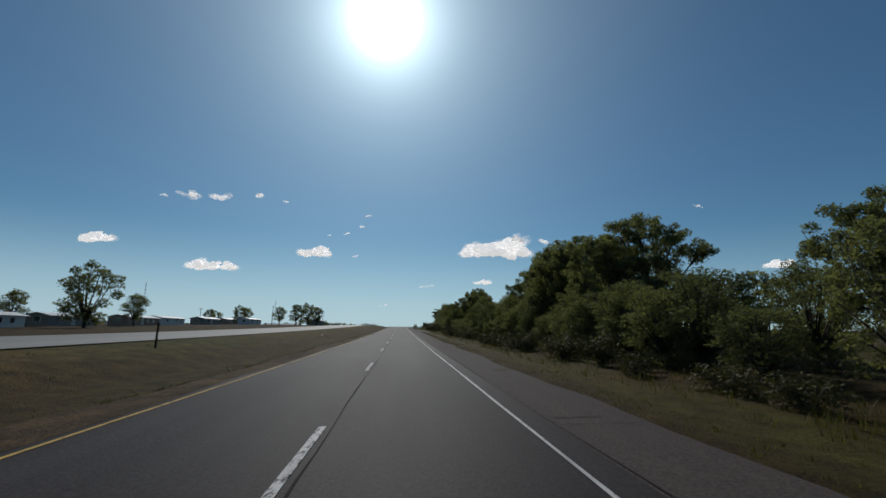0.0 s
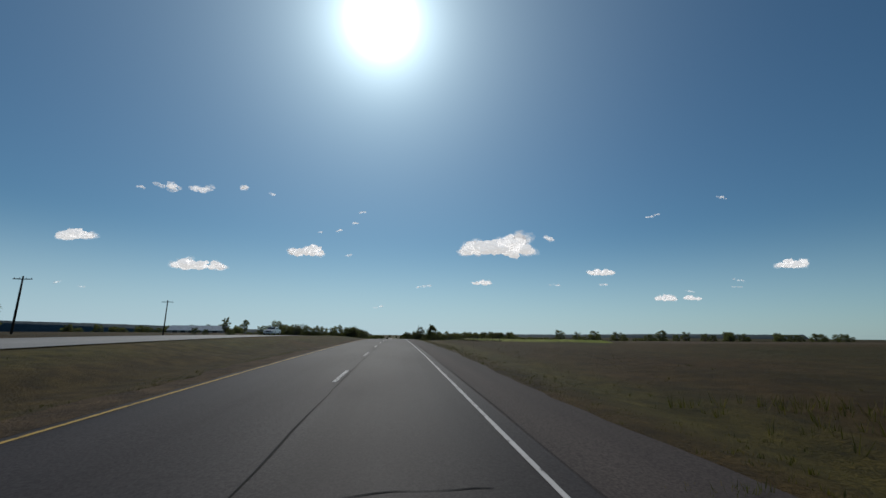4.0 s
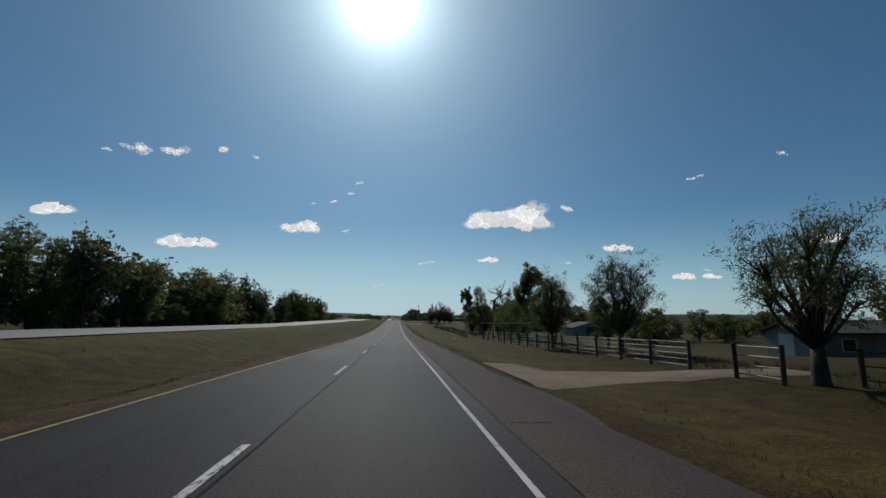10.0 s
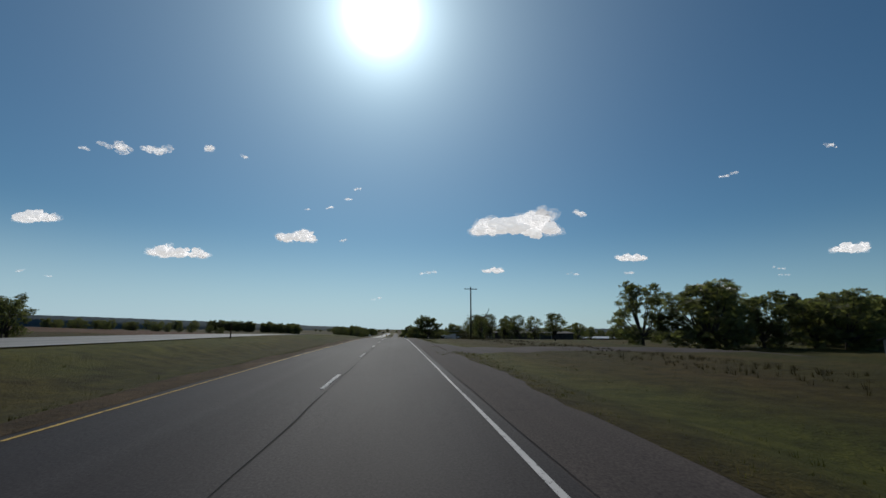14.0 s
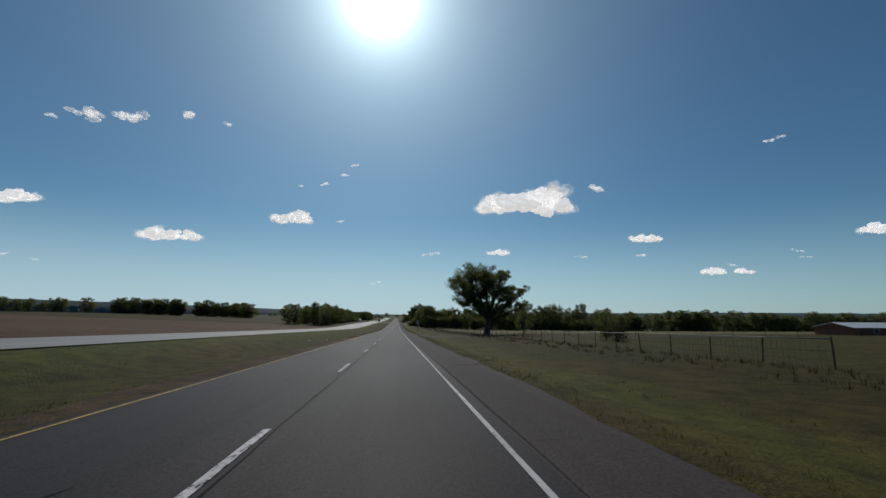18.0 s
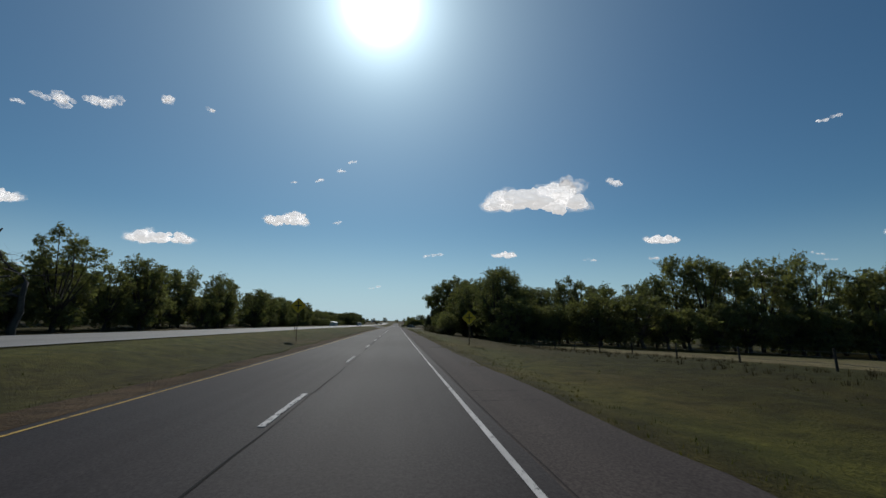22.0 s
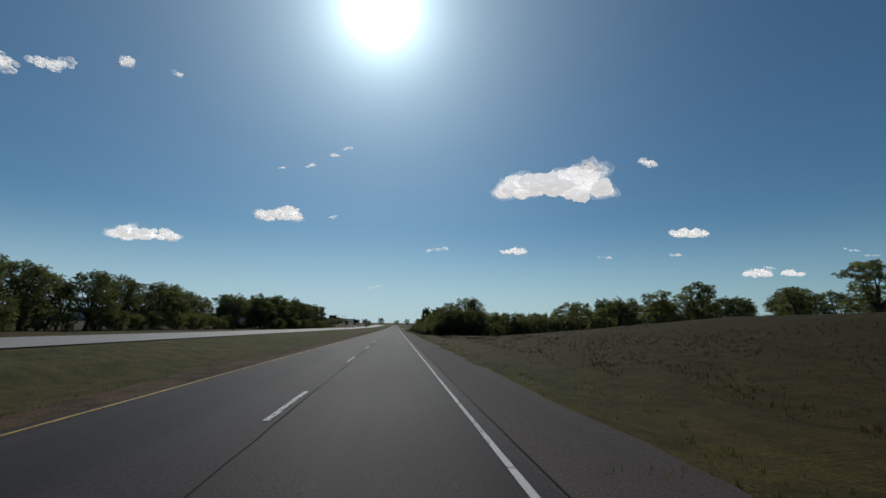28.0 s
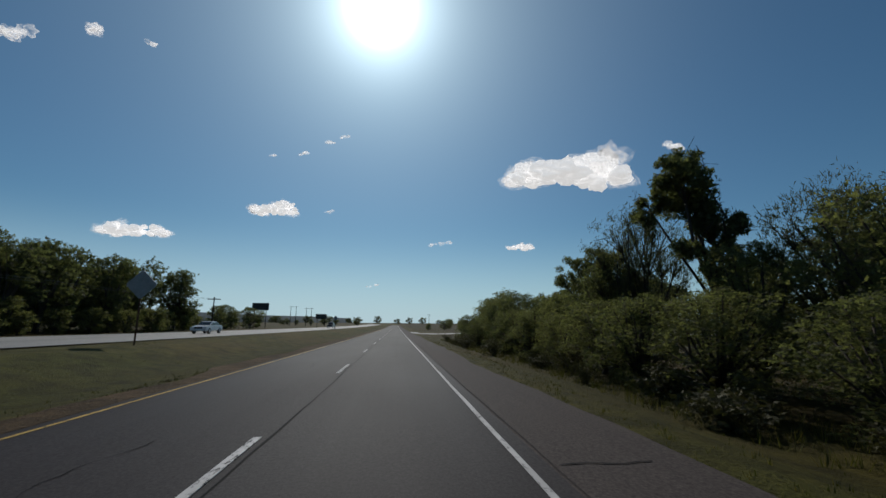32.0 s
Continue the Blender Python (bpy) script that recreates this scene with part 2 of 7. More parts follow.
GRASS = grassland("roadside_grass", (0.052, 0.061, 0.013), (0.070, 0.068, 0.017), (0.098, 0.076, 0.026), verge=True)
FIELD_GREEN = grassland("crop_green", (0.15, 0.19, 0.025), (0.17, 0.20, 0.03), (0.20, 0.20, 0.05), 0.05)
FIELD_BROWN = grassland("tilled_soil", (0.085, 0.045, 0.03), (0.10, 0.055, 0.035), (0.12, 0.075, 0.045), 0.03)
FIELD_SCRUB = grassland("brown_scrub_pasture", (0.060, 0.048, 0.026), (0.085, 0.058, 0.036), (0.105, 0.075, 0.05), 0.05)
SOIL = grassland("bare_reddish_soil", (0.055, 0.036, 0.018), (0.075, 0.048, 0.026), (0.11, 0.075, 0.045), 0.5)
# distance haze is mixed into the ridge's base colour as a blue-grey tint
HAZED_HILL = mottled("hazed_wooded_hills", (0.045, 0.070, 0.085), (0.06, 0.088, 0.10), 0.01, 0.1, 0.95, 0.0)
FIELD_PALE = grassland("dry_pasture", (0.115, 0.105, 0.048), (0.14, 0.12, 0.06), (0.175, 0.145, 0.08), 0.06)
BLADE = foliage("grass_blades", (0.05, 0.055, 0.016), (0.075, 0.072, 0.022), (0.14, 0.11, 0.045), 0.3)
WEED = foliage("dry_weeds", (0.03, 0.024, 0.012), (0.05, 0.036, 0.018), (0.08, 0.055, 0.028), 0.2)
ROAD = asphalt("road_asphalt", (0.0265, 0.0228, 0.0236), (0.0360, 0.0312, 0.0322), 0.05, 0.60)
SHOULDER = asphalt("shoulder_asphalt", (0.046, 0.038, 0.036), (0.062, 0.051, 0.047), 0.08, 0.8)
OTHER_ROAD = asphalt("pale_concrete", (0.17, 0.165, 0.158), (0.22, 0.212, 0.20), 0.25, 0.65)
DIRT = mottled("packed_dirt", (0.12, 0.088, 0.062), (0.21, 0.156, 0.112), 0.6, 18, 0.95, 0.6, 0.03)
GRAVEL = mottled("brown_gravel", (0.07, 0.05, 0.04), (0.125, 0.092, 0.075), 0.7, 16, 0.95, 0.6, 0.03)
WHITE_PAINT = worn_paint("white_road_paint", (0.56, 0.55, 0.54), (0.05, 0.05, 0.05), 0.45)
EDGE_PAINT = worn_paint("white_edge_paint", (0.50, 0.49, 0.48), (0.06, 0.06, 0.06), 0.40)
YELLOW_PAINT = worn_paint("yellow_edge_paint", (0.50, 0.34, 0.10), (0.06, 0.055, 0.045), 0.42)
TAR = mottled("crack_tar", (0.008, 0.008, 0.009), (0.016, 0.016, 0.017), 4, 60, 0.85, 0.2, spec=0.08)
BARK = mottled("bark", (0.035, 0.028, 0.022), (0.09, 0.075, 0.06), 2.0, 20, 0.95, 0.8, 0.03, stretch=(1, 1, 0.25))
DEADWOOD = mottled("dead_wood", (0.05, 0.045, 0.04), (0.11, 0.10, 0.09), 2.0, 20, 0.95, 0.6, 0.02, stretch=(1, 1, 0.25))
LEAF = foliage("broad_leaves", (0.085, 0.088, 0.055), (0.118, 0.119, 0.070), (0.150, 0.147, 0.080), 0.56, 17)
LEAF_PALE = foliage("willow_leaves", (0.075, 0.074, 0.052), (0.105, 0.103, 0.070), (0.135, 0.13, 0.08), 0.36)
NEEDLE = foliage("cedar_needles", (0.055, 0.060, 0.044), (0.072, 0.076, 0.054), (0.090, 0.094, 0.062), 0.22, 16)
SHRUB = foliage("shrub_leaves", (0.045, 0.044, 0.024), (0.065, 0.060, 0.032), (0.09, 0.078, 0.04), 0.2, 30)
POST_WOOD = mottled("weathered_post", (0.035, 0.028, 0.022), (0.075, 0.062, 0.05), 3, 30, 0.95, 0.6, 0.01, stretch=(1, 1, 0.2), per_object=0.25)
POST_STEEL = mottled("rusty_steel_post", (0.09, 0.05, 0.03), (0.16, 0.09, 0.055), 6, 50, 0.8, 0.3, 0.004, 0.3)
GALVANISED = mottled("galvanised_steel", (0.32, 0.33, 0.34), (0.45, 0.46, 0.47), 5, 60, 0.45, 0.1, 0.003, 0.8)
RAIL = mottled("weathered_rail", (0.10, 0.10, 0.10), (0.22, 0.22, 0.21), 4, 40, 0.6, 0.2, 0.004, 0.2)
WIRE = mottled("fence_wire", (0.10, 0.09, 0.08), (0.18, 0.17, 0.16), 5, 40, 0.6, 0.1, 0.002, 0.7)
WHITE_WALL = mottled("white_painted_siding", (0.58, 0.58, 0.56), (0.72, 0.72, 0.70), 0.8, 20, 0.7, 0.2, 0.01)
GREY_WALL = mottled("grey_siding", (0.205, 0.195, 0.185), (0.30, 0.285, 0.27), 0.8, 20, 0.75, 0.2, 0.01)
TAN_WALL = mottled("tan_siding", (0.31, 0.21, 0.155), (0.40, 0.29, 0.22), 0.8, 20, 0.75, 0.2, 0.01)
BRICK_WALL = mottled("brick_red_wall", (0.17, 0.06, 0.04), (0.25, 0.10, 0.07), 2, 25, 0.85, 0.4, 0.01)
ROOF_WHITE = mottled("pale_metal_roof", (0.50, 0.51, 0.52), (0.64, 0.65, 0.66), 0.7, 20, 0.45, 0.1, 0.01, 0.2)
ROOF_DARK = mottled("dark_shingle_roof", (0.045, 0.043, 0.042), (0.085, 0.08, 0.078), 1.2, 14, 0.9, 0.5, 0.02)
ROOF_RED = mottled("red_metal_roof", (0.13, 0.03, 0.025), (0.19, 0.045, 0.037), 1, 20, 0.55, 0.2, 0.01)
SHEET_BLUE = mottled("blue_grey_sheet_metal", (0.10, 0.125, 0.155), (0.13, 0.16, 0.195), 0.6, 30, 0.7, 0.1, 0.004, 0.0, per_object=0.06)
DARK_WALL = mottled("dark_corrugated_wall", (0.05, 0.04, 0.036), (0.09, 0.07, 0.06), 1.2, 25, 0.8, 0.4, 0.01)
SIGN_YELLOW = mottled("yellow_sign_face", (0.68, 0.40, 0.015), (0.74, 0.46, 0.02), 2, 50, 0.5, 0.02)
SIGN_BACK = mottled("bare_aluminium_sign_back", (0.22, 0.23, 0.24), (0.32, 0.33, 0.34), 2, 50, 0.5, 0.05, 0.002, 0.5)
SIGN_GREEN = mottled("green_sign_face", (0.015, 0.09, 0.05), (0.02, 0.11, 0.06), 2, 50, 0.5, 0.02)
SIGN_WHITE = mottled("white_sign_face", (0.62, 0.62, 0.6), (0.7, 0.7, 0.68), 2, 50, 0.5, 0.02)
SIGN_BLACK = mottled("black_sign_print", (0.012, 0.012, 0.012), (0.02, 0.02, 0.02), 2, 50, 0.6, 0.02)
GLASS_DARK = mottled("dark_window_glass", (0.015, 0.018, 0.02), (0.03, 0.034, 0.04), 2, 30, 0.12, 0.02, spec=0.6)
CAR_WHITE = mottled("white_car_paint", (0.62, 0.63, 0.64), (0.70, 0.71, 0.72), 1, 60, 0.25, 0.02, spec=0.6)
CAR_DARK = mottled("dark_car_paint", (0.015, 0.016, 0.02), (0.03, 0.03, 0.036), 1, 60, 0.2, 0.02, spec=0.6)
CAR_RED = mottled("faded_red_car_paint", (0.20, 0.03, 0.025), (0.28, 0.05, 0.04), 1, 60, 0.4, 0.02, spec=0.5)
RUBBER = mottled("tyre_rubber", (0.012, 0.012, 0.012), (0.025, 0.025, 0.025), 4, 60, 0.85, 0.1)
LITTER = mottled("pale_litter", (0.5, 0.5, 0.45), (0.65, 0.64, 0.55), 8, 50, 0.8, 0.2)


def cloud_material(name, dense, gaps):
    """Cloud lit by the sun, with an added even glow for light scattered within; thin where its gaps let the sky show.
    """
    m = bpy.data.materials.new(name)
    m.use_nodes = True
    n, l = m.node_tree.nodes, m.node_tree.links
    n.remove(n["Principled BSDF"])
    d = n.new("ShaderNodeBsdfDiffuse")
    d.inputs["Color"].default_value = (0.56, 0.555, 0.55, 1)
    glow, lit = n.new("ShaderNodeEmission"), n.new("ShaderNodeAddShader")
    glow.inputs["Color"].default_value, glow.inputs["Strength"].default_value = (1.0, 0.985, 0.985, 1), 0.60
    l.new(d.outputs[0], lit.inputs[0])
    l.new(glow.outputs[0], lit.inputs[1])
    last = lit.outputs[0]
    if gaps:
        clear, cut = n.new("ShaderNodeBsdfTransparent"), n.new("ShaderNodeMixShader")
        wisp = noise_of(n, l, gaps, 6, rough=0.62)
        r = ramp(n, ((0.40, (0, 0, 0)), (0.74, (dense,) * 3)))
        l.new(wisp.outputs["Fac"], r.inputs[0])
        l.new(r.outputs[0], cut.inputs[0])
        l.new(clear.outputs[0], cut.inputs[1])
        l.new(last, cut.inputs[2])
        last = cut.outputs[0]
    l.new(last, n["Material Output"].inputs["Surface"])
    return m


CLOUD, CLOUD_VEIL, CLOUD_THIN, CLOUD_SHRED = cloud_material("cloud", 1.0, 0), cloud_material("cloud_veil", 0.55, 0.06), cloud_material("cloud_thin_veil", 0.26, 0.045), cloud_material("cloud_shred", 0.60, 0.07)


# ---- helpers for building ----
def mesh_of(name, verts, faces, materials, smooth=False):
    me = bpy.data.meshes.new(name)
    me.from_pydata(verts, [], faces)
    for mt in materials if isinstance(materials, (list, tuple)) else (materials,):
        me.materials.append(mt)
    if smooth:
        me.polygons.foreach_set("use_smooth", [True] * len(me.polygons))
    me.update()
    return me


def part(name, bm, material, parent, label=""):
    """Links a bmesh (or a finished mesh) as one mesh object under a thing or a part."""
    if isinstance(bm, bpy.types.Mesh):
        me = bm
    else:
        me = bpy.data.meshes.new(name)
        bm.to_mesh(me)
        bm.free()
        me.materials.append(material)
    ob = new(name, me)
    ob.parent = parent
    if label:
        tagged(ob, label)
    return ob


def box(bm, x0, x1, y0, y1, z0, z1, bevel=0.0):
    vs = [bm.verts.new(v) for v in ((x0, y0, z0), (x1, y0, z0), (x1, y1, z0), (x0, y1, z0), (x0, y0, z1), (x1, y0, z1), (x1, y1, z1), (x0, y1, z1))]
    fs = [bm.faces.new([vs[i] for i in f]) for f in ((3, 2, 1, 0), (4, 5, 6, 7), (0, 1, 5, 4), (1, 2, 6, 5), (2, 3, 7, 6), (3, 0, 4, 7))]
    if bevel:
        edges = list({e for f in fs for e in f.edges})
        bmesh.ops.bevel(bm, geom=edges, offset=bevel, segments=1, affect="EDGES")
    return bm


def boxed(*a, bevel=0.0):
    return box(bmesh.new(), *a, bevel=bevel)


def tube_data(path, radii, sides, verts, faces):
    """A tapered tube along path, added to plain lists."""
    base = len(verts)
    for i, p in enumerate(path):
        d = (path[min(i + 1, len(path) - 1)] - path[max(i - 1, 0)]).normalized()
        u = d.orthogonal().normalized()
        v = d.cross(u)
        for k in range(sides):
            a = 2 * math.pi * k / sides
            verts.append(tuple(p + (u * math.cos(a) + v * math.sin(a)) * radii[i]))
    for i in range(len(path) - 1):
        for k in range(sides):
            a, b = base + i * sides + k, base + i * sides + (k + 1) % sides
            faces.append((a, b, b + sides, a + sides))
    faces.append(tuple(base + (len(path) - 1) * sides + k for k in range(sides)))
    faces.append(tuple(base + sides - 1 - k for k in range(sides)))


def rod(bm, a, b, r, sides=8):
    """A closed round bar from a to b."""
    verts, faces = [], []
    tube_data([Vector(a), Vector(b)], [r, r], sides, verts, faces)
    vs = [bm.verts.new(v) for v in verts]
    for f in faces:
        bm.faces.new([vs[i] for i in f])
    return bm


def rodded(a, b, r, sides=8):
    return rod(bmesh.new(), a, b, r, sides)


def smooth01(a, b, v):
    u = np.clip((np.asarray(v, float) - a) / (b - a), 0, 1)
    return u * u * (3 - 2 * u)


# ---- the lie of the land ----
def hump(y, y0, y1, y2, y3):
    return smooth01(y0, y1, y) * (1 - smooth01(y2, y3, y))


def opposite_rel(y):
    """Height of the other carriageway above ours."""
    return 0.46 + 0.85 * hump(y, 350, 450, 470, 556)


def rel_z(x, y):
    x, y = np.broadcast_arrays(np.asarray(x, float), np.asarray(y, float))
    opp = opposite_rel(y)
    crest = hump(y, 400, 455, 470, 540)
    left = np.interp(x, [-1500, -45, -24, -20.6, -10.4, -9.2, -6.0, -3.3, 0], [0, 0, 0, 0, 0, 0, 0, 0, 0])
    u = -x
    median = -0.05 - 0.22 * np.exp(-((u - 5.6) / 1.5) ** 2) + (opp + 0.02) * smooth01(4.2, 9.6, u) + 0.35 * crest * np.exp(-((u - 8.6) / 1.6) ** 2)
    beyond = opp - 0.04 - 0.3 * smooth01(20.6, 24, u) + 0.25 * smooth01(26, 40, u) + (0.032 * hump(y, 560, 660, 1040, 1090)) * np.clip(u - 26, 0, 170)
    beyond = beyond + 3.2 * smooth01(45, 82, u) * (1 - smooth01(150, 400, u)) * hump(y, 290, 370, 440, 520)
    left = np.where(u < 10.4, median, np.where(u < 20.6, opp - 0.05, beyond))
    bank = hump(y, 1036, 1054, 1066, 1094)
    right = -0.04 - 0.20 * smooth01(4.3, 6.4, x) * (1 - 0.5 * smooth01(9, 14, x)) - 0.10 * smooth01(12, 30, x) - 1.4 * smooth01(22, 45, x) * hump(y, 470, 500, 580, 620)
    right = right + bank * (0.10 * np.clip(x - 4.9, 0, 24) + 0.02 * np.clip(x - 29, 0, 60))
    right = right - 0.9 * smooth01(6, 16, x) * hump(y, 835, 872, 915, 938) - 0.04 * np.clip(x - 15, 0, 70) * hump(y, 800, 850, 925, 950)
    right = right - (0.35 * smooth01(5, 7.5, x) + 0.6 * smooth01(9, 20, x)) * hump(y, 1098, 1120, 1212, 1230)
    right = right - 1.2 * smooth01(13, 27, x) * hump(y, 396, 416, 470, 500)
    edge = -0.06
    return np.where(x < -3.2, left, np.where(x < 4.1, edge, right))


def land_z(x, y):
    return road_z(y) + rel_z(x, y)


def sheet(name, xs, ys, height, material, jitter=0.0, seed=1):
    rng = np.random.default_rng(seed)
    X, Y = np.meshgrid(np.asarray(xs, float), np.asarray(ys, float))
    Z = height(X, Y) + rng.normal(0, 1, X.shape) * jitter
    verts = np.stack([X, Y, Z], -1).reshape(-1, 3)
    w = len(xs)
    i = (np.arange(len(ys) - 1)[:, None] * w + np.arange(w - 1)[None, :]).ravel()
    faces = np.stack([i, i + 1, i + w + 1, i + w], 1)
    me = mesh_of(name, verts.tolist(), faces.tolist(), material, True)
    return new(name, me)


YS = list(np.arange(-70, 1320, 3.0)) + list(np.arange(1320, 1800, 20.0)) + list(np.arange(1800, 4900, 150.0))
XS = [-2600, -1200, -600, -320, -190, -120, -80, -55, -42, -33, -28, -25, -23, -21.5, -20.6, -10.4, -9.6, -9, -8.3, -7.6, -6.9, -6.2, -5.5, -4.8, -4.2, -3.7, -3.2, 0,
      4.1, 4.5, 4.9, 5.4, 6, 6.6, 7.4, 8.4, 9.5, 11, 13, 15.5, 18, 21, 25, 29, 35, 42, 52, 70, 100, 160, 280, 600, 1200, 2600]


def ground_height(x, y):
    near = np.clip((np.abs(x) - 3.6) / 3, 0, 1) * (np.abs(x) < 60)
    off = np.where((x < -10.2) & (x > -20.8), 0, near)
    wob = 0.05 * np.sin(x * 1.7 + y * 0.31) * np.sin(y * 0.53 - x * 0.4) + 0.03 * np.sin(y * 1.13 + x * 2.3)
    return land_z(x, y) + wob * off - np.where((x > -3) & (x < 4.0), 0.12, 0)


def ground_sheet_z(x, y):
    """Height of the ground sheet itself between its vertices."""
    i = min(max(int(np.searchsorted(XS, x)) - 1, 0), len(XS) - 2)
    j = min(max(int(np.searchsorted(YS, y)) - 1, 0), len(YS) - 2)
    u, v = (x - XS[i]) / (XS[i + 1] - XS[i]), (y - YS[j]) / (YS[j + 1] - YS[j])
    a, b = np.array([XS[i], XS[i + 1], XS[i], XS[i + 1]], float), np.array([YS[j], YS[j], YS[j + 1], YS[j + 1]], float)
    z = ground_height(a, b)
    return float((z[0] * (1 - u) + z[1] * u) * (1 - v) + (z[2] * (1 - u) + z[3] * u) * v)


ground = tagged(sheet("ground", XS, YS, ground_height, GRASS, 0.0), "mown olive-green roadside grass with straw-coloured patches", "ground", kind="structure")


# ---- the carriageways ----
def strip(name, x0, x1, y0, y1, step, lift, material, ragged=(0, 0), seed=3, base=None, shift=None):
    """A long strip that follows the road; its edges may be ragged."""
    rng = np.random.default_rng(seed)
    ys = np.arange(y0, y1 + step, step)
    n0 = np.convolve(rng.normal(0, 1, len(ys) + 8), np.ones(5) / 5, "same")[:len(ys)] * ragged[0]
    n1 = np.convolve(rng.normal(0, 1, len(ys) + 8), np.ones(5) / 5, "same")[:len(ys)] * ragged[1]
    z = (road_z(ys) if base is None else base(ys)) + lift
    verts, faces = [], []
    for i, y in enumerate(ys):
        aside = float(shift(y)) if shift else 0.0
        verts += [(x0 + n0[i] + aside, y, z[i]), (x1 + n1[i] + aside, y, z[i])]
        if i:
            a = 2 * i - 2
            faces.append((a, a + 1, a + 3, a + 2))
    return new(name, mesh_of(name, verts, faces, material))


END = 1500.0
road = tagged(strip("road", -3.22, 2.86, -70, END, 1.0, 0.0, ROAD, (0.10, 0.0), 4), "dark grey worn two-lane asphalt carriageway", "road", kind="structure")
shoulder = tagged(strip("shoulder", 2.86, 4.22, -70, END, 0.6, -0.006, SHOULDER, (0.0, 0.15), 5), "brownish asphalt shoulder with a broken edge", "shoulder", kind="structure")
tagged(strip("inner_shoulder", -3.56, -2.80, -70, END, 0.6, 0.004, SOIL, (0.24, 0.05), 6), "narrow strip of crumbling brown soil beside the yellow line", "shoulder", kind="structure")
tagged(strip("road_opposite", -20.4, -10.6, -70, END, 3.0, 0.0, OTHER_ROAD, (0.08, 0.08), 7, lambda ys: road_z(ys) + opposite_rel(ys)),
                  "pale sunlit concrete carriageway across the median", "road", kind="structure")
# where the right edge line runs closer to the lane
LINE_AT, LINE_ASIDE = (-70, 100, 170, 230, 265, 310, 340, 400, 425, 470), (-.15, -.16, -.03, -.05, -.10, -.12, -.07, -.09, -.09, 0)
line_right = strip("edge_line", LANE - 0.032, LANE + 0.032, -70, END, 1.0, 0.006, EDGE_PAINT, (0.012, 0.012), 8, shift=lambda y: np.interp(y, LINE_AT, LINE_ASIDE))
line_left = strip("edge_line", -LANE - 0.028, -LANE + 0.028, -70, END, 1.0, 0.006, YELLOW_PAINT, (0.012, 0.012), 9)
for o, lab in ((line_right, "worn white edge line"), (line_left, "faded yellow edge line")):
    o.parent = road
    tagged(o, lab)

dash_bm = boxed(-0.045, 0.045, -2.45, 0, 0.0, 0.008)
dash_mesh = bpy.data.meshes.new("lane_dash")
dash_bm.to_mesh(dash_mesh)
dash_bm.free()
dash_mesh.materials.append(WHITE_PAINT)
dash_rng = random.Random(5)
for k in range(-4, 150):
    y = (k + 0.617) * PERIOD
    d = new("lane_dash", dash_mesh)
    d.parent = road
    mid = y - 1.22
    slope = math.degrees(math.atan(float(road_grade(mid))))
    d.matrix_basis = pose(dash_rng.uniform(-.012, .012), y, float(road_z(y)) + 0.003, slope, 0, 0)


def ribbon(path, width, lift, verts, faces):
    """A thin crack along points (x, y) of the road."""
    base = len(verts)
    for i, (x, y) in enumerate(path):
        a, b = path[max(i - 1, 0)], path[min(i + 1, len(path) - 1)]
        dx, dy = b[0] - a[0], b[1] - a[1]
        n = math.hypot(dx, dy) or 1
        w = width(i) / 2
        z = float(road_z(y)) + lift
        verts += [(x - dy / n * w, y + dx / n * w, z), (x + dy / n * w, y - dx / n * w, z)]
        if i:
            q = base + 2 * i - 2
            faces.append((q, q + 1, q + 3, q + 2))


def cracks():
    rng = random.Random(11)
    verts, faces = [], []
    x, path = 0.14, []
    for k in range(int((END + 60) / 0.7)):
        x += rng.uniform(-.018, .018) + (0.13 - x) * 0.12
        path.append((x, -60 + k * 0.7))
    ribbon(path, lambda i: 0.012 + 0.020 * math.sin(i * 0.37) ** 2, 0.0045, verts, faces)
    x, path = 2.9, []
    for k in range(int((END + 60) / 0.9)):
        x += rng.uniform(-.012, .012) + (2.9 - x) * 0.15
        path.append((x, -60 + k * 0.9))
    ribbon(path, lambda i: 0.006 + 0.012 * math.sin(i * 0.21) ** 2, 0.004, verts, faces)
    y = -20.0
    while y < 1290:
        if rng.random() < .3:
            # short cross joint in the shoulder
            x0, yy, pts = 2.95, y + rng.uniform(0, 3), []
            for i in range(rng.randint(5, 10)):
                yy += rng.uniform(-.05, .05)
                pts.append((x0 + i * .15, yy))
            ribbon(pts, lambda i: .012 + .022 * math.sin(i * 1.7) ** 2, 0.0025, verts, faces)
        y += rng.uniform(2.5, 10)
        kind = rng.random()
        if kind < 0.5:
            x0 = rng.choice((-3.1, -2.4, 0.1, 0.3))
            x1 = x0 + rng.uniform(1.2, 2.8)
            pts, yy = [], y
            steps = int((x1 - x0) / 0.15)
            for i in range(steps):
                yy += rng.uniform(-.05, .05)
                pts.append((x0 + i * 0.15, yy))
        elif kind < 0.8:
            x0, pts, xx = rng.uniform(-2.4, 2.3), [], 0
            for i in range(rng.randint(8, 26)):
                xx += rng.uniform(-.07, .07)
                pts.append((x0 + xx, y + i * 0.17))
        else:
            pts, yy = [], y
            for i in range(rng.randint(5, 11)):
                yy += rng.uniform(-.04, .04)
                pts.append((2.95 + i * 0.15, yy))
        wd = rng.uniform(0.008, 0.026)
        ribbon(pts, lambda i: wd * (0.6 + 0.4 * math.sin(i * 1.3)), 0.0055, verts, faces)
    o = new("crack", mesh_of("crack", verts, faces, TAR))
    o.parent = road
    tagged(o, "black tar-dark cracks across the lanes", kind="stuff")


cracks()


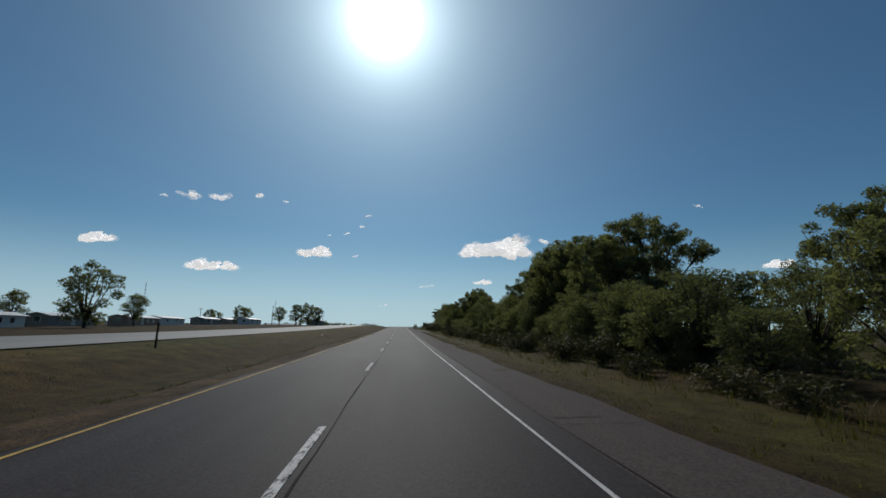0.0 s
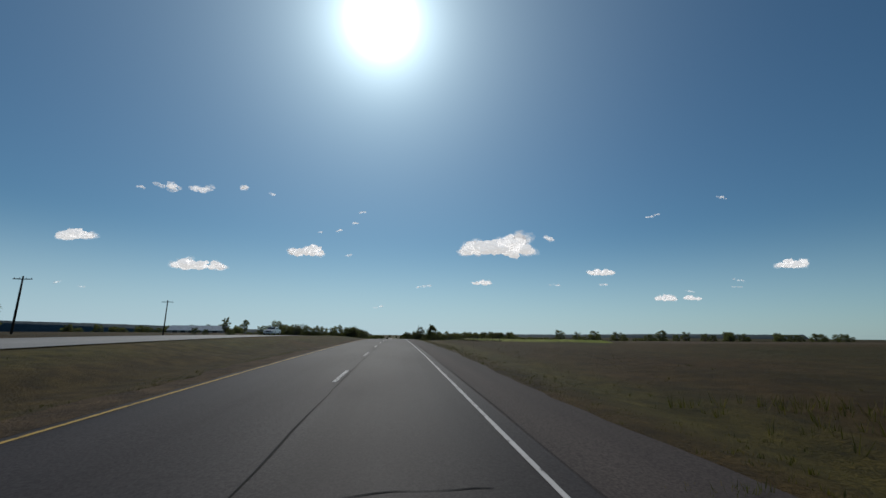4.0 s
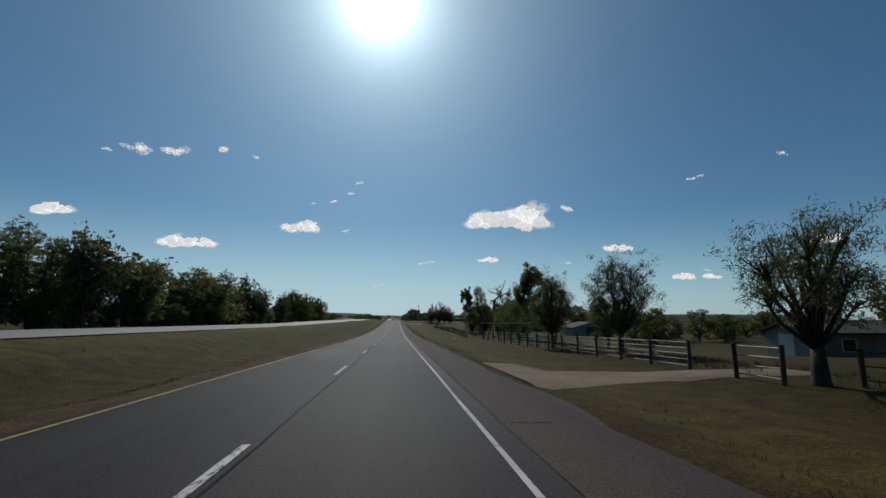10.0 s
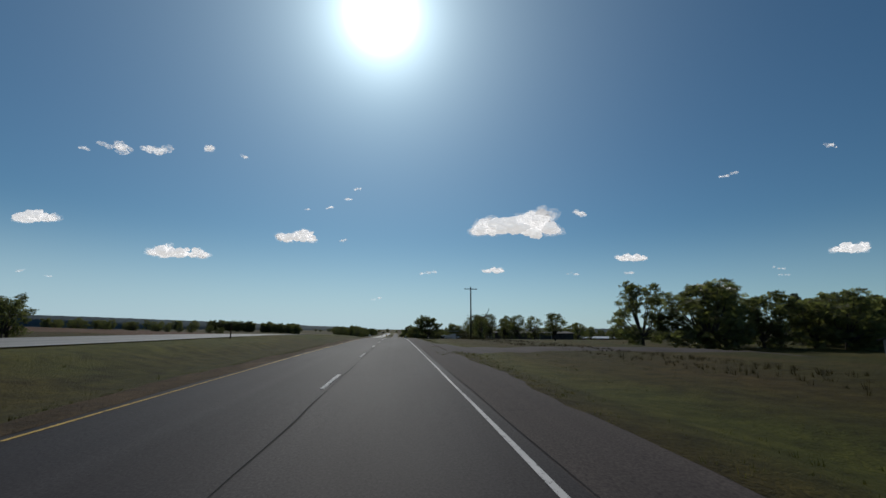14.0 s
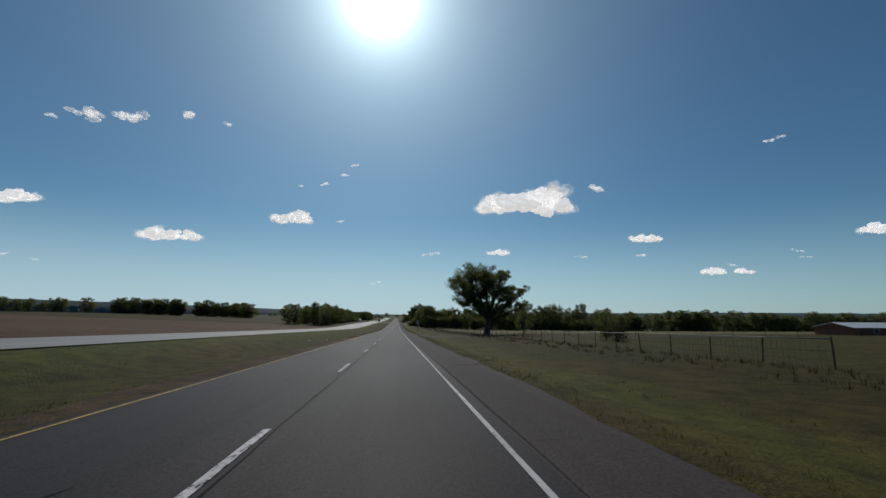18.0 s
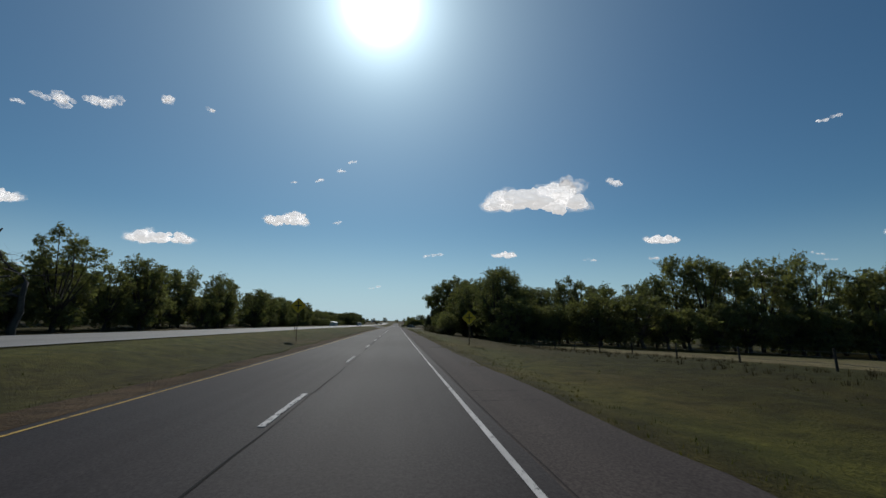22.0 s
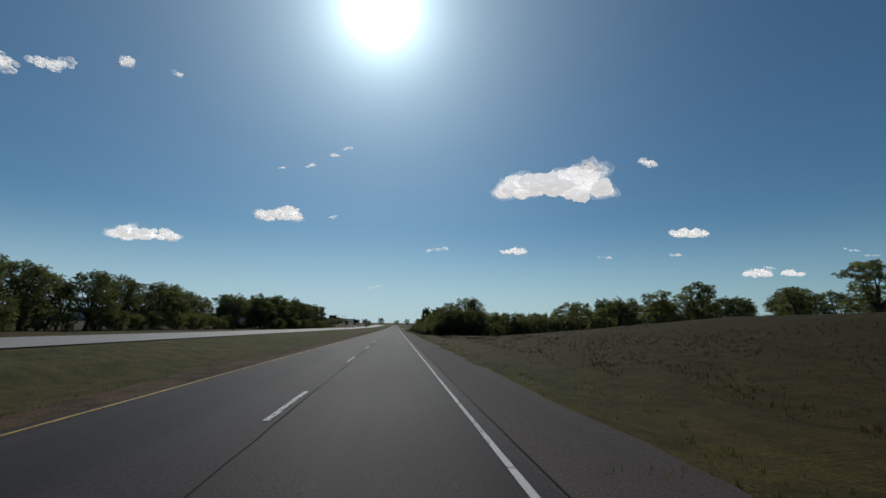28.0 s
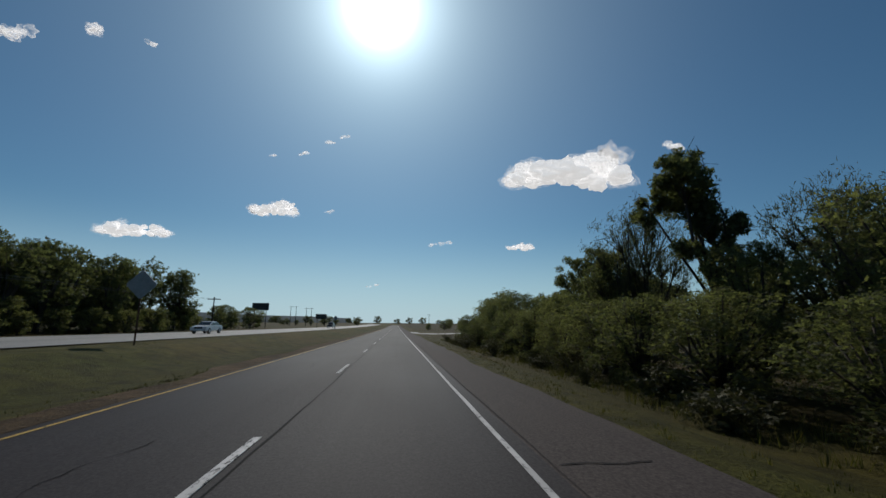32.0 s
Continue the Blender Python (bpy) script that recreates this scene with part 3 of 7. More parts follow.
def pad(name, x0, x1, y0, y1, material, label, lift=0.03, seed=2, flare=0.0):
    """A laid or worn surface on the land: drive, side road, field."""
    rng = np.random.default_rng(seed)
    nx, ny = max(4, min(80, int(abs(x1 - x0) / 0.9))), max(5, min(60, int((y1 - y0) / 1.2)))
    verts, faces = [], []
    ripple = np.convolve(rng.normal(0, 1, nx + 8), np.ones(4) / 4, "same")
    for j in range(ny + 1):
        for i in range(nx + 1):
            x = x0 + (x1 - x0) * (i / nx if abs(x1 - x0) < 30 or name.startswith("field") else (i / nx) ** 2)
            v = j / ny
            grow = flare * math.exp(-abs(x - x0) / 2.2)
            y = (y0 - grow) + (y1 - y0 + 2 * grow) * v + ripple[i] * (0.05 if name.startswith("road") else 0.3) * (1 if v in (0.0, 1.0) else 0)
            if i == 0 and abs(x0) < 5:
                z = float(road_z(y)) - 0.015
            else:
                z = float(max(ground_sheet_z(x, y), road_z(y) - 0.07 if abs(x) < 5.5 else -1e9)) + lift + 0.03
            if v in (0.0, 1.0) or i == nx or (i == 0 and abs(x0) > 5):
                z = float(ground_height(x, y)) - 0.08
            verts.append((x, y, z))
    w = nx + 1
    for j in range(ny):
        for i in range(nx):
            a = j * w + i
            faces.append((a, a + 1, a + w + 1, a + w) if x1 > x0 else (a + 1, a, a + w, a + w + 1))
    return tagged(new(name, mesh_of(name, verts, faces, material, True)), label, "ground", kind="structure")


pad("apron_1", 4.1, 6.9, 77, 87, SHOULDER, "worn asphalt apron widening the shoulder at a drive", flare=8)
pad("drive_1", 6.3, 26, 79.0, 82.6, DIRT, "pale packed-dirt drive behind the apron", flare=1.2)
pad("drive_6", 4.6, 9.0, 89.6, 91.4, DIRT, "strip of pale dirt beyond a wedge of grass", flare=.8)
pad("drive_2", 4.5, 15, 390.3, 392.2, DIRT, "pale packed-dirt farm drive through the fence", flare=3.4)
pad("drive_3", 4.1, 11, 517, 524, DIRT, "dusty drive beside the trees", flare=1.5)
pad("road_side_1", 4.1, 120, 556, 563, SHOULDER, "narrow asphalt side road", flare=5)
pad("drive_4", 4.1, 60, 737, 741, SHOULDER, "narrow paved drive by the cottonwood", flare=3)
pad("drive_5", 4.1, 29, 949.6, 952.6, GRAVEL, "brown gravel drive to the house", flare=2.0)
pad("road_side_2", 4.1, 300, 981, 987, OTHER_ROAD, "pale side road crossing the highway", flare=4)
pad("crossover", -3.2, -10.8, 990, 1031, ROAD, "asphalt median crossing between the carriageways", flare=3)
pad("road_side_3", 4.1, 90, 1236, 1242, OTHER_ROAD, "pale side road joining beyond the wood", flare=5)
pad("field_crop", 15.0, 31, 205, 335, FIELD_GREEN, "bright yellow-green crop in a fenced field", 0.26, 7)
pad("field_scrub", 31.2, 260, 200, 420, FIELD_SCRUB, "brown scrubby pasture beyond the crop", 0.05, 17)
pad("bare_soil", 6.9, 10.6, 108, 152, SOIL, "bare reddish soil at the foot of the brush", 0.0, 18)
pad("field_tilled", -21.5, -560, 590, 850, FIELD_BROWN, "reddish-brown tilled field", 0.06, 8)
pad("field_dry", 18.4, 200, 765, 872, FIELD_PALE, "pale dry pasture behind a wire fence", 0.06, 9)


def far_hills(x0, x1, y, low, high, seed):
    """A long even wooded ridge on the skyline, rising from low to high."""
    rng = random.Random(seed)
    n = 140
    base = float(road_z(y)) - 30
    verts, faces = [], []
    for k in range(n + 1):
        u = k / n
        x = x0 + (x1 - x0) * u
        top = low + (high - low) * u + 1.6 * math.sin(u * 9 + seed) + rng.uniform(0, 1.4)
        verts += [(x, y - 90, base), (x, y - 30, top * .6 + base * .4), (x, y, top), (x, y + 160, base)]
        if k:
            for i in range(3):
                a = 4 * (k - 1) + i
                f = (a, a + 4, a + 5, a + 1)
                faces.append(f if x1 > x0 else f[::-1])
    return tagged(new("hill", mesh_of("hill", verts, faces, HAZED_HILL, True)), "far low ridge of dark woods tinted blue for haze", "hill", kind="structure")


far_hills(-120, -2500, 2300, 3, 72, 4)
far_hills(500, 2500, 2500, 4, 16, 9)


# ---- trees ----
def leaf_quad(p, size, rng, verts, faces, droop=0.0):
    """One small pointed leaf spray on a random tilt."""
    a = Vector((rng.gauss(0, 1), rng.gauss(0, 1), rng.gauss(0, .7) - droop)).normalized()
    b = a.cross(Vector((rng.gauss(0, 1), rng.gauss(0, 1), rng.gauss(0, 1)))).normalized()
    n = len(verts)
    l, w = size * rng.uniform(.7, 1.3), size * rng.uniform(.35, .6)
    verts += [tuple(p - a * l * .4 + b * w), tuple(p - a * l * .4 - b * w), tuple(p + a * l * .7)]
    faces.append((n, n + 1, n + 2))


def grow(rng, start, way, length, radius, depth, spec, verts, faces, tips):
    """Limbs that fork and thin out; their ends are gathered in tips."""
    steps = 4 if depth > 1 else 2
    path, radii, p, d = [start.copy()], [radius], start.copy(), way.normalized()
    for i in range(steps):
        d = (d + Vector((rng.gauss(0, 1), rng.gauss(0, 1), rng.gauss(0, .6))) * spec["bend"] + Vector((spec["lean"], 0, spec["rise"])) * 0.12).normalized()
        p = p + d * length / steps
        path.append(p.copy())
        radii.append(radius * (1 - (i + 1) / steps * 0.5))
    if depth > 0 or spec.get("twigs"):
        tube_data(path, radii, 6 if depth >= spec["depth"] - 1 else 3, verts, faces)
    if depth <= 1:
        for q in path[1:]:
            tips.append(q)
    if depth == 0:
        return
    for k in range(spec["forks"] + (1 if rng.random() < .4 else 0)):
        i = rng.randint(2 if depth == spec["depth"] else 1, steps)
        turn = Vector((rng.gauss(0, 1), rng.gauss(0, 1), rng.gauss(0.1, .55))).normalized()
        grow(rng, path[i], d * (1 - spec["open"]) + turn * spec["open"], length * rng.uniform(*spec["shorten"]), radii[i] * .62, depth - 1, spec, verts, faces, tips)


def tree_kind(name, seed, spec, leaf_mat, bark_mat, leaves, leaf_size, puff):
    """A tree of about 10 m: an Empty with a trunk-and-limbs mesh and a crown of many leaves."""
    rng = random.Random(seed)
    tv, tf, tips = [], [], []
    for k in range(spec.get("stems", 1)):
        lean = Vector((rng.gauss(0, .16), rng.gauss(0, .16), 1)) if spec.get("stems", 1) > 1 else Vector((spec["lean"] * .3, 0, 1))
        grow(rng, Vector((rng.gauss(0, .12), rng.gauss(0, .12), -.5)), lean, spec["trunk"], spec["girth"] / math.sqrt(spec.get("stems", 1)), spec["depth"], spec, tv, tf, tips)
    top = max(t.z for t in tips) + puff * 1.0
    s = 10.0 / top
    tv = [(x * s, y * s, z * s) for x, y, z in tv]
    tips = [t * s for t in tips]
    lv, lf = [], []
    if leaves:
        clumps = []
        keep = spec.get("keep", 1.0)
        high = sorted(t.z for t in tips)[-3]
        for t in tips:
            if rng.random() < keep or t.z >= high:
                clumps.append((t, puff * rng.uniform(.55, 1.25)))
        if spec.get("skirt"):
            for k in range(spec["skirt"]):
                a = rng.uniform(0, 6.283)
                rr = rng.uniform(.8, spec["skirt_r"])
                clumps.append((Vector((math.cos(a) * rr, math.sin(a) * rr, rng.uniform(.4, spec["skirt_h"]))), puff * rng.uniform(.7, 1.3)))
        per = max(1, leaves // len(clumps))
        for c, r in clumps:
            for k in range(per):
                v = Vector((rng.gauss(0, 1), rng.gauss(0, 1), rng.gauss(0, .75)))
                v = v.normalized() * r * (rng.random() ** .5)
                leaf_quad(c + v, leaf_size * rng.uniform(.6, 1.4), rng, lv, lf, spec.get("droop", 0))
            for k in range(spec.get("core", 0)):
                v = Vector((rng.gauss(0, .3), rng.gauss(0, .3), rng.gauss(0, .25) - .1)) * r
                leaf_quad(c + v, r * .5, rng, lv, lf)
    root = new(name)
    part("trunk", mesh_of("trunk", tv, tf, bark_mat, True), None, root)
    if lf:
        part("crown", mesh_of("crown", lv, lf, leaf_mat), None, root)
    return root


def lobed_kind(seed, leaves, leaf_size, lobes, low, reach, sides=5, mass=1.0):
    """Forking trunk and limbs under a heaped, uneven crown of leaf masses, 10 m high."""
    rng = random.Random(seed)
    tv, tf, lv, lf = [], [], [], []
    masses = []
    mid = (low + 10) / 2
    for k in range(lobes):
        a, u = k * 2.4 + rng.uniform(-.5, .5), (k + .5) / lobes
        z = low + (9.2 - low) * (1 - u) ** .85
        swell = math.sqrt(max(.05, 1 - ((z - mid + .6) / (10.6 - mid)) ** 2))
        r = rng.uniform(.75, 1.6) * (.75 + .35 * swell) * mass
        out = reach * swell * rng.uniform(.45, 1.05)
        masses.append((Vector((math.cos(a) * out, math.sin(a) * out, min(z, 10 - r * .8))), r))
    fork = Vector((rng.gauss(0, .2), rng.gauss(0, .2), max(1.2, low * .75)))
    tube_data([Vector((0, 0, -.4)), fork * .5, fork], [.30, .24, .20], sides, tv, tf)
    for c, r in masses:
        knee = fork.lerp(c, .5) + Vector((rng.gauss(0, .2), rng.gauss(0, .2), .3))
        tube_data([fork, knee, c + Vector((0, 0, r * .3))], [.13, .08, .03], 3, tv, tf)
    total = sum(r * r for c, r in masses)
    for c, r in masses:
        flat = rng.uniform(.65, .95)
        p1, p2, p3 = rng.uniform(0, 6), rng.uniform(0, 6), rng.uniform(0, 6)
        for k in range(int(leaves * r * r / total)):
            v = Vector((rng.gauss(0, 1), rng.gauss(0, 1), rng.gauss(.1, 1))).normalized()
            d = r * (rng.uniform(.72, 1.12) if rng.random() < .7 else rng.random() ** .6)
            d *= .86 + .24 * math.sin(v.x * 4.1 + p1) * math.sin(v.y * 4.3 + p2) + .14 * math.sin(v.z * 6 + p3)
            leaf_quad(c + Vector((v.x * d, v.y * d, v.z * d * flat)), leaf_size * rng.uniform(.6, 1.3), rng, lv, lf)
    root = new("tree")
    part("trunk", mesh_of("trunk", tv, tf, BARK, True), None, root)
    part("crown", mesh_of("crown", lv, lf, LEAF), None, root)
    return root


def shaped_kind(seed, leaves, leaf_size, fork, girth, lobes, leaf_mat, deep=1.1, wispy=0.0, flat=.8, bend=.25, bare=0):
    """A tree with a crown of chosen leaf masses (x, z, radius), each borne by its own forking limb; about 10 m."""
    rng = random.Random(seed)
    tv, tf, lv, lf = [], [], [], []
    fx, fz = fork
    knee = Vector((fx * .35 + rng.gauss(0, .05), rng.gauss(0, .1), fz * .5))
    top = Vector((fx, 0, fz))
    tube_data([Vector((0, 0, -.4)), Vector((0, 0, .25)), knee, top], [girth * 1.5, girth * 1.1, girth * .9, girth * .75], 9, tv, tf)
    masses = [(Vector((x, rng.uniform(-1, 1) * r * deep, z)), r) for x, z, r in lobes]
    masses += [(Vector((x * .8, math.copysign(r * deep * rng.uniform(.8, 1.5), (-1) ** i), z * .97)), r * .9) for i, (x, z, r) in enumerate(lobes) if r > .9]
    total = sum(r * r for c, r in masses)
    for c, r in masses:
        mid = top.lerp(c, .5) + Vector((rng.gauss(0, bend), rng.gauss(0, bend), rng.uniform(-.1, .5) * bend * 2))
        thick = girth * rng.uniform(.28, .42)
        tube_data([top + Vector((0, 0, -.2)), mid, c], [thick, thick * .7, thick * .35], 5, tv, tf)
        for k in range(4 + bare):
            tip = c + Vector((rng.gauss(0, 1), rng.gauss(0, 1), rng.gauss(.2, .8))).normalized() * r * rng.uniform(.7, 1.15 if not bare else 1.5)
            tube_data([mid.lerp(c, .6), c.lerp(tip, .5) + Vector((rng.gauss(0, .12), rng.gauss(0, .12), 0)), tip], [thick * .4, thick * .22, .012], 3, tv, tf)
        puffs = [(c + Vector((rng.gauss(0, .55), rng.gauss(0, .55), rng.gauss(0, .42))) * r, r * rng.uniform(.32, .58)) for k in range(max(4, int(9 * r)))]
        if wispy:
            puffs = [(c + Vector((rng.gauss(.25, .6), rng.gauss(0, .6), rng.gauss(0, .7))) * r, r * rng.uniform(.4, .85)) for k in range(10)]
            puffs += [(top.lerp(c, rng.uniform(.45, .95)) + Vector((rng.gauss(0, .3), rng.gauss(0, .3), rng.gauss(.1, .3))), r * rng.uniform(.25, .6)) for k in range(6)]
        puffs = [(c + (p - c).normalized() * min((p - c).length, r * .95) if not wispy else p, q) for p, q in puffs]
        per = max(1, int(leaves * r * r / total / len(puffs)))
        for p, q in puffs:
            for k in range(per):
                v = Vector((rng.gauss(0, 1), rng.gauss(0, 1), rng.gauss(0, 1))).normalized() * q * rng.random() ** (.7 if wispy else .45)
                v.z *= flat
                if wispy:
                    streamer(p + v, leaf_size * rng.uniform(.6, 1.4), rng, lv, lf, wispy)
                else:
                    leaf_quad(p + v, leaf_size * rng.uniform(.6, 1.35), rng, lv, lf)
    root = new("tree")
    part("trunk", mesh_of("trunk", tv, tf, BARK, True), None, root)
    part("crown", mesh_of("crown", lv, lf, leaf_mat), None, root)
    return root


def streamer(p, size, rng, verts, faces, wind):
    """A narrow spray of willow leaves, blown to one side."""
    a = Vector((wind + rng.gauss(0, .4), rng.gauss(0, .45), rng.gauss(.55, .55))).normalized()
    b = a.cross(Vector((rng.gauss(0, 1), rng.gauss(0, 1), rng.gauss(0, 1)))).normalized()
    n = len(verts)
    verts += [tuple(p - a * size * .5 + b * size * .13), tuple(p - a * size * .5 - b * size * .13), tuple(p + a * size * .9)]
    faces.append((n, n + 1, n + 2))


COTTONWOOD_CROWN = ((-4.0, 7.6, 1.7), (-2.5, 8.6, 1.7), (-.5, 8.9, 1.5), (2.6, 9.1, 1.0), (1.2, 8.0, 1.8), (-3.4, 5.8, 1.5), (-1.5, 6.6, 1.8), (-1.9, 4.3, 1.3), (-3.0, 4.4, .9),
                    (1.9, 6.6, 1.4), (4.1, 6.5, 1.6), (5.5, 6.5, .9), (3.6, 5.0, 1.2), (2.2, 3.4, 1.1), (-.8, 3.2, .8), (4.4, 3.9, .7))
ROADSIDE_CROWN = ((-4.6, 5.4, 1.1), (-3.8, 6.5, 1.3), (-2.6, 7.6, 1.3), (-1.2, 8.5, 1.2), (.3, 9.0, 1.1), (1.9, 8.5, 1.2), (3.4, 7.5, 1.3), (4.5, 6.0, 1.2), (-2.4, 6.0, 1.3), (-.6, 6.9, 1.4),
                  (1.4, 6.8, 1.4), (2.9, 5.8, 1.2), (-3.2, 4.5, 1.0), (-1.2, 5.1, 1.1), (.9, 5.2, 1.1), (3.4, 4.2, 1.1), (-2.0, 3.5, 1.0), (1.8, 3.6, 1.0))
ROUND_CROWN = ((-2.6, 6.2, 1.3), (-1.9, 7.7, 1.2), (-.7, 8.8, 1.1), (.8, 8.6, 1.2), (2.2, 7.6, 1.2), (3.0, 6.2, 1.2), (-.4, 7.0, 1.4), (1.2, 6.6, 1.4), (-2.4, 4.8, 1.1), (0, 5.2, 1.3), (2.6, 4.7, 1.2), (-1.2, 3.7, 1.1), (1.4, 3.6, 1.2), (3.4, 3.4, .8))
UMBRELLA_CROWN = ((-3.4, 7.2, 1.1), (-2.2, 8.4, 1.2), (-.6, 9.0, 1.0), (1.0, 9.1, 1.0), (2.4, 8.5, 1.2), (3.6, 7.2, 1.1), (-3.3, 5.2, .9), (0, 7.2, 1.3), (3.2, 5.2, .9), (-1.8, 6.2, 1.1), (1.9, 6.2, 1.1), (-2.5, 4.0, .9), (2.7, 3.8, .9), (.2, 5.0, 1.1))
VASE_CROWN = ((-3.4, 6.9, 1.2), (-2.2, 8.1, 1.3), (-.6, 8.6, 1.2), (1.0, 8.9, 1.1), (2.4, 8.0, 1.3), (3.5, 6.6, 1.2), (-2.6, 5.6, 1.2), (-.6, 6.4, 1.4), (1.6, 6.2, 1.4), (3.2, 5.0, 1.1), (-3.6, 4.9, .8))
WILLOW_CROWN = ((-2.6, 5.4, 1.1), (-2.0, 6.8, .9), (-1.1, 8.3, .75), (-.9, 9.3, .5), (.3, 8.6, .8), (.6, 9.5, .5), (1.6, 8.2, .8), (2.0, 9.2, .5), (2.6, 6.6, .9), (3.2, 7.4, .6), (-.4, 6.6, 1.0), (1.2, 6.4, 1.0), (2.0, 4.8, .9), (-1.8, 4.0, .9), (0, 3.2, 1.0))
SWEPT_CROWN = ((-4.4, 6.2, .9), (-3.2, 7.6, .9), (-2.2, 6.2, 1.1), (-1.4, 8.0, .8), (.2, 9.4, .6), (.9, 8.6, .7), (2.4, 7.8, .9), (3.6, 6.8, .9), (1.6, 6.4, 1.2), (-.2, 5.6, 1.2), (3.8, 5.0, 1.2), (-3.8, 4.4, 1.2), (-1.8, 3.6, 1.3), (2.0, 3.6, 1.3), (4.8, 3.8, .8))
TIER_CROWN = ((-1.8, 5.6, .7), (-.9, 7.0, .8), (.2, 8.5, .75), (1.4, 8.9, .6), (1.9, 7.3, .8), (2.9, 6.0, .6), (.5, 6.2, .7), (-2.5, 4.5, .55), (1.3, 4.9, .6), (-.8, 3.8, .6))
LEANING_CROWN = ((.9, 9.0, .9), (1.6, 8.1, 1.15), (2.8, 7.2, .9), (.8, 7.2, 1.05), (.2, 6.0, .95), (1.1, 5.3, .85), (-.4, 4.6, .85), (.6, 3.8, .8), (-.6, 3.0, .8))


def cedar_kind(seed, leaves, leaf_size, slim):
    """A dense cone of upturned sprays, ragged at its outline."""
    rng = random.Random(seed)
    tv, tf, lv, lf = [], [], [], []
    tube_data([Vector((0, 0, -.3)), Vector((.05, 0, 4)), Vector((0, .05, 9.6))], [.28, .17, .03], 6, tv, tf)
    boughs = []
    for k in range(170):
        h = 0.12 + 9.4 * (k / 170) ** 1.12
        reach = slim * (1 - h / 10.2) ** .85 * rng.uniform(.70, 1.12) + .12
        a = k * 2.4 + rng.uniform(-.4, .4)
        tip = Vector((math.cos(a) * reach, math.sin(a) * reach, h + reach * rng.uniform(.25, .5)))
        tube_data([Vector((0, 0, h)), tip * .55 + Vector((0, 0, h * .42)), tip], [.05, .035, .012], 3, tv, tf)
        boughs.append((Vector((0, 0, h)), tip, reach))
    per = leaves // len(boughs)
    for a, b, reach in boughs:
        for k in range(per):
            u = rng.random() ** .55
            p = a.lerp(b, u) + Vector((rng.gauss(0, 1), rng.gauss(0, 1), rng.gauss(0, .8))) * (.26 - .16 * u) * min(1, reach)
            leaf_quad(p, leaf_size * rng.uniform(.6, 1.3) * (1.15 - .55 * u), rng, lv, lf, -.7)
    root = new("cedar_tree")
    part("trunk", mesh_of("trunk", tv, tf, BARK, True), None, root)
    part("crown", mesh_of("crown", lv, lf, NEEDLE), None, root)
    return root


def shrub_kind(seed, leaves, leaf_size, flat):
    """A low multi-stemmed bush, about 2 m."""
    rng = random.Random(seed)
    tv, tf, lv, lf, tips = [], [], [], [], []
    for k in range(9):
        a = rng.uniform(0, 6.283)
        out = Vector((math.cos(a), math.sin(a), 0)) * rng.uniform(.25, 1.25)
        mid, tip = out * .45 + Vector((0, 0, flat * .9)), out + Vector((0, 0, flat * rng.uniform(1.2, 2)))
        tube_data([Vector((0, 0, -.15)), mid, tip], [.035, .024, .008], 4, tv, tf)
        tips += [mid, tip, mid.lerp(tip, .5), out * .9 + Vector((0, 0, .3))]
    for t in tips:
        r = rng.uniform(.3, .55)
        for k in range(leaves // len(tips)):
            v = Vector((rng.gauss(0, 1), rng.gauss(0, 1), rng.gauss(0, .8))).normalized() * r * rng.random() ** .4
            p = t + v
            leaf_quad(Vector((p.x, p.y, max(p.z, .03))), leaf_size * rng.uniform(.6, 1.4), rng, lv, lf)
    root = new("shrub")
    part("stem", mesh_of("stem", tv, tf, BARK, True), None, root)
    part("crown", mesh_of("crown", lv, lf, SHRUB), None, root)
    return root


WILLOW = dict(twigs=True, bend=.11, lean=.5, rise=1.1, trunk=3.6, girth=.32, depth=4, forks=3, open=.34, shorten=(.6, .85), stems=4, droop=-.4, skirt=34, skirt_r=1.3, skirt_h=2.2)
DEAD = dict(twigs=True, bend=.22, lean=.1, rise=.5, trunk=4.0, girth=.26, depth=4, forks=2, open=.62, shorten=(.55, .85))

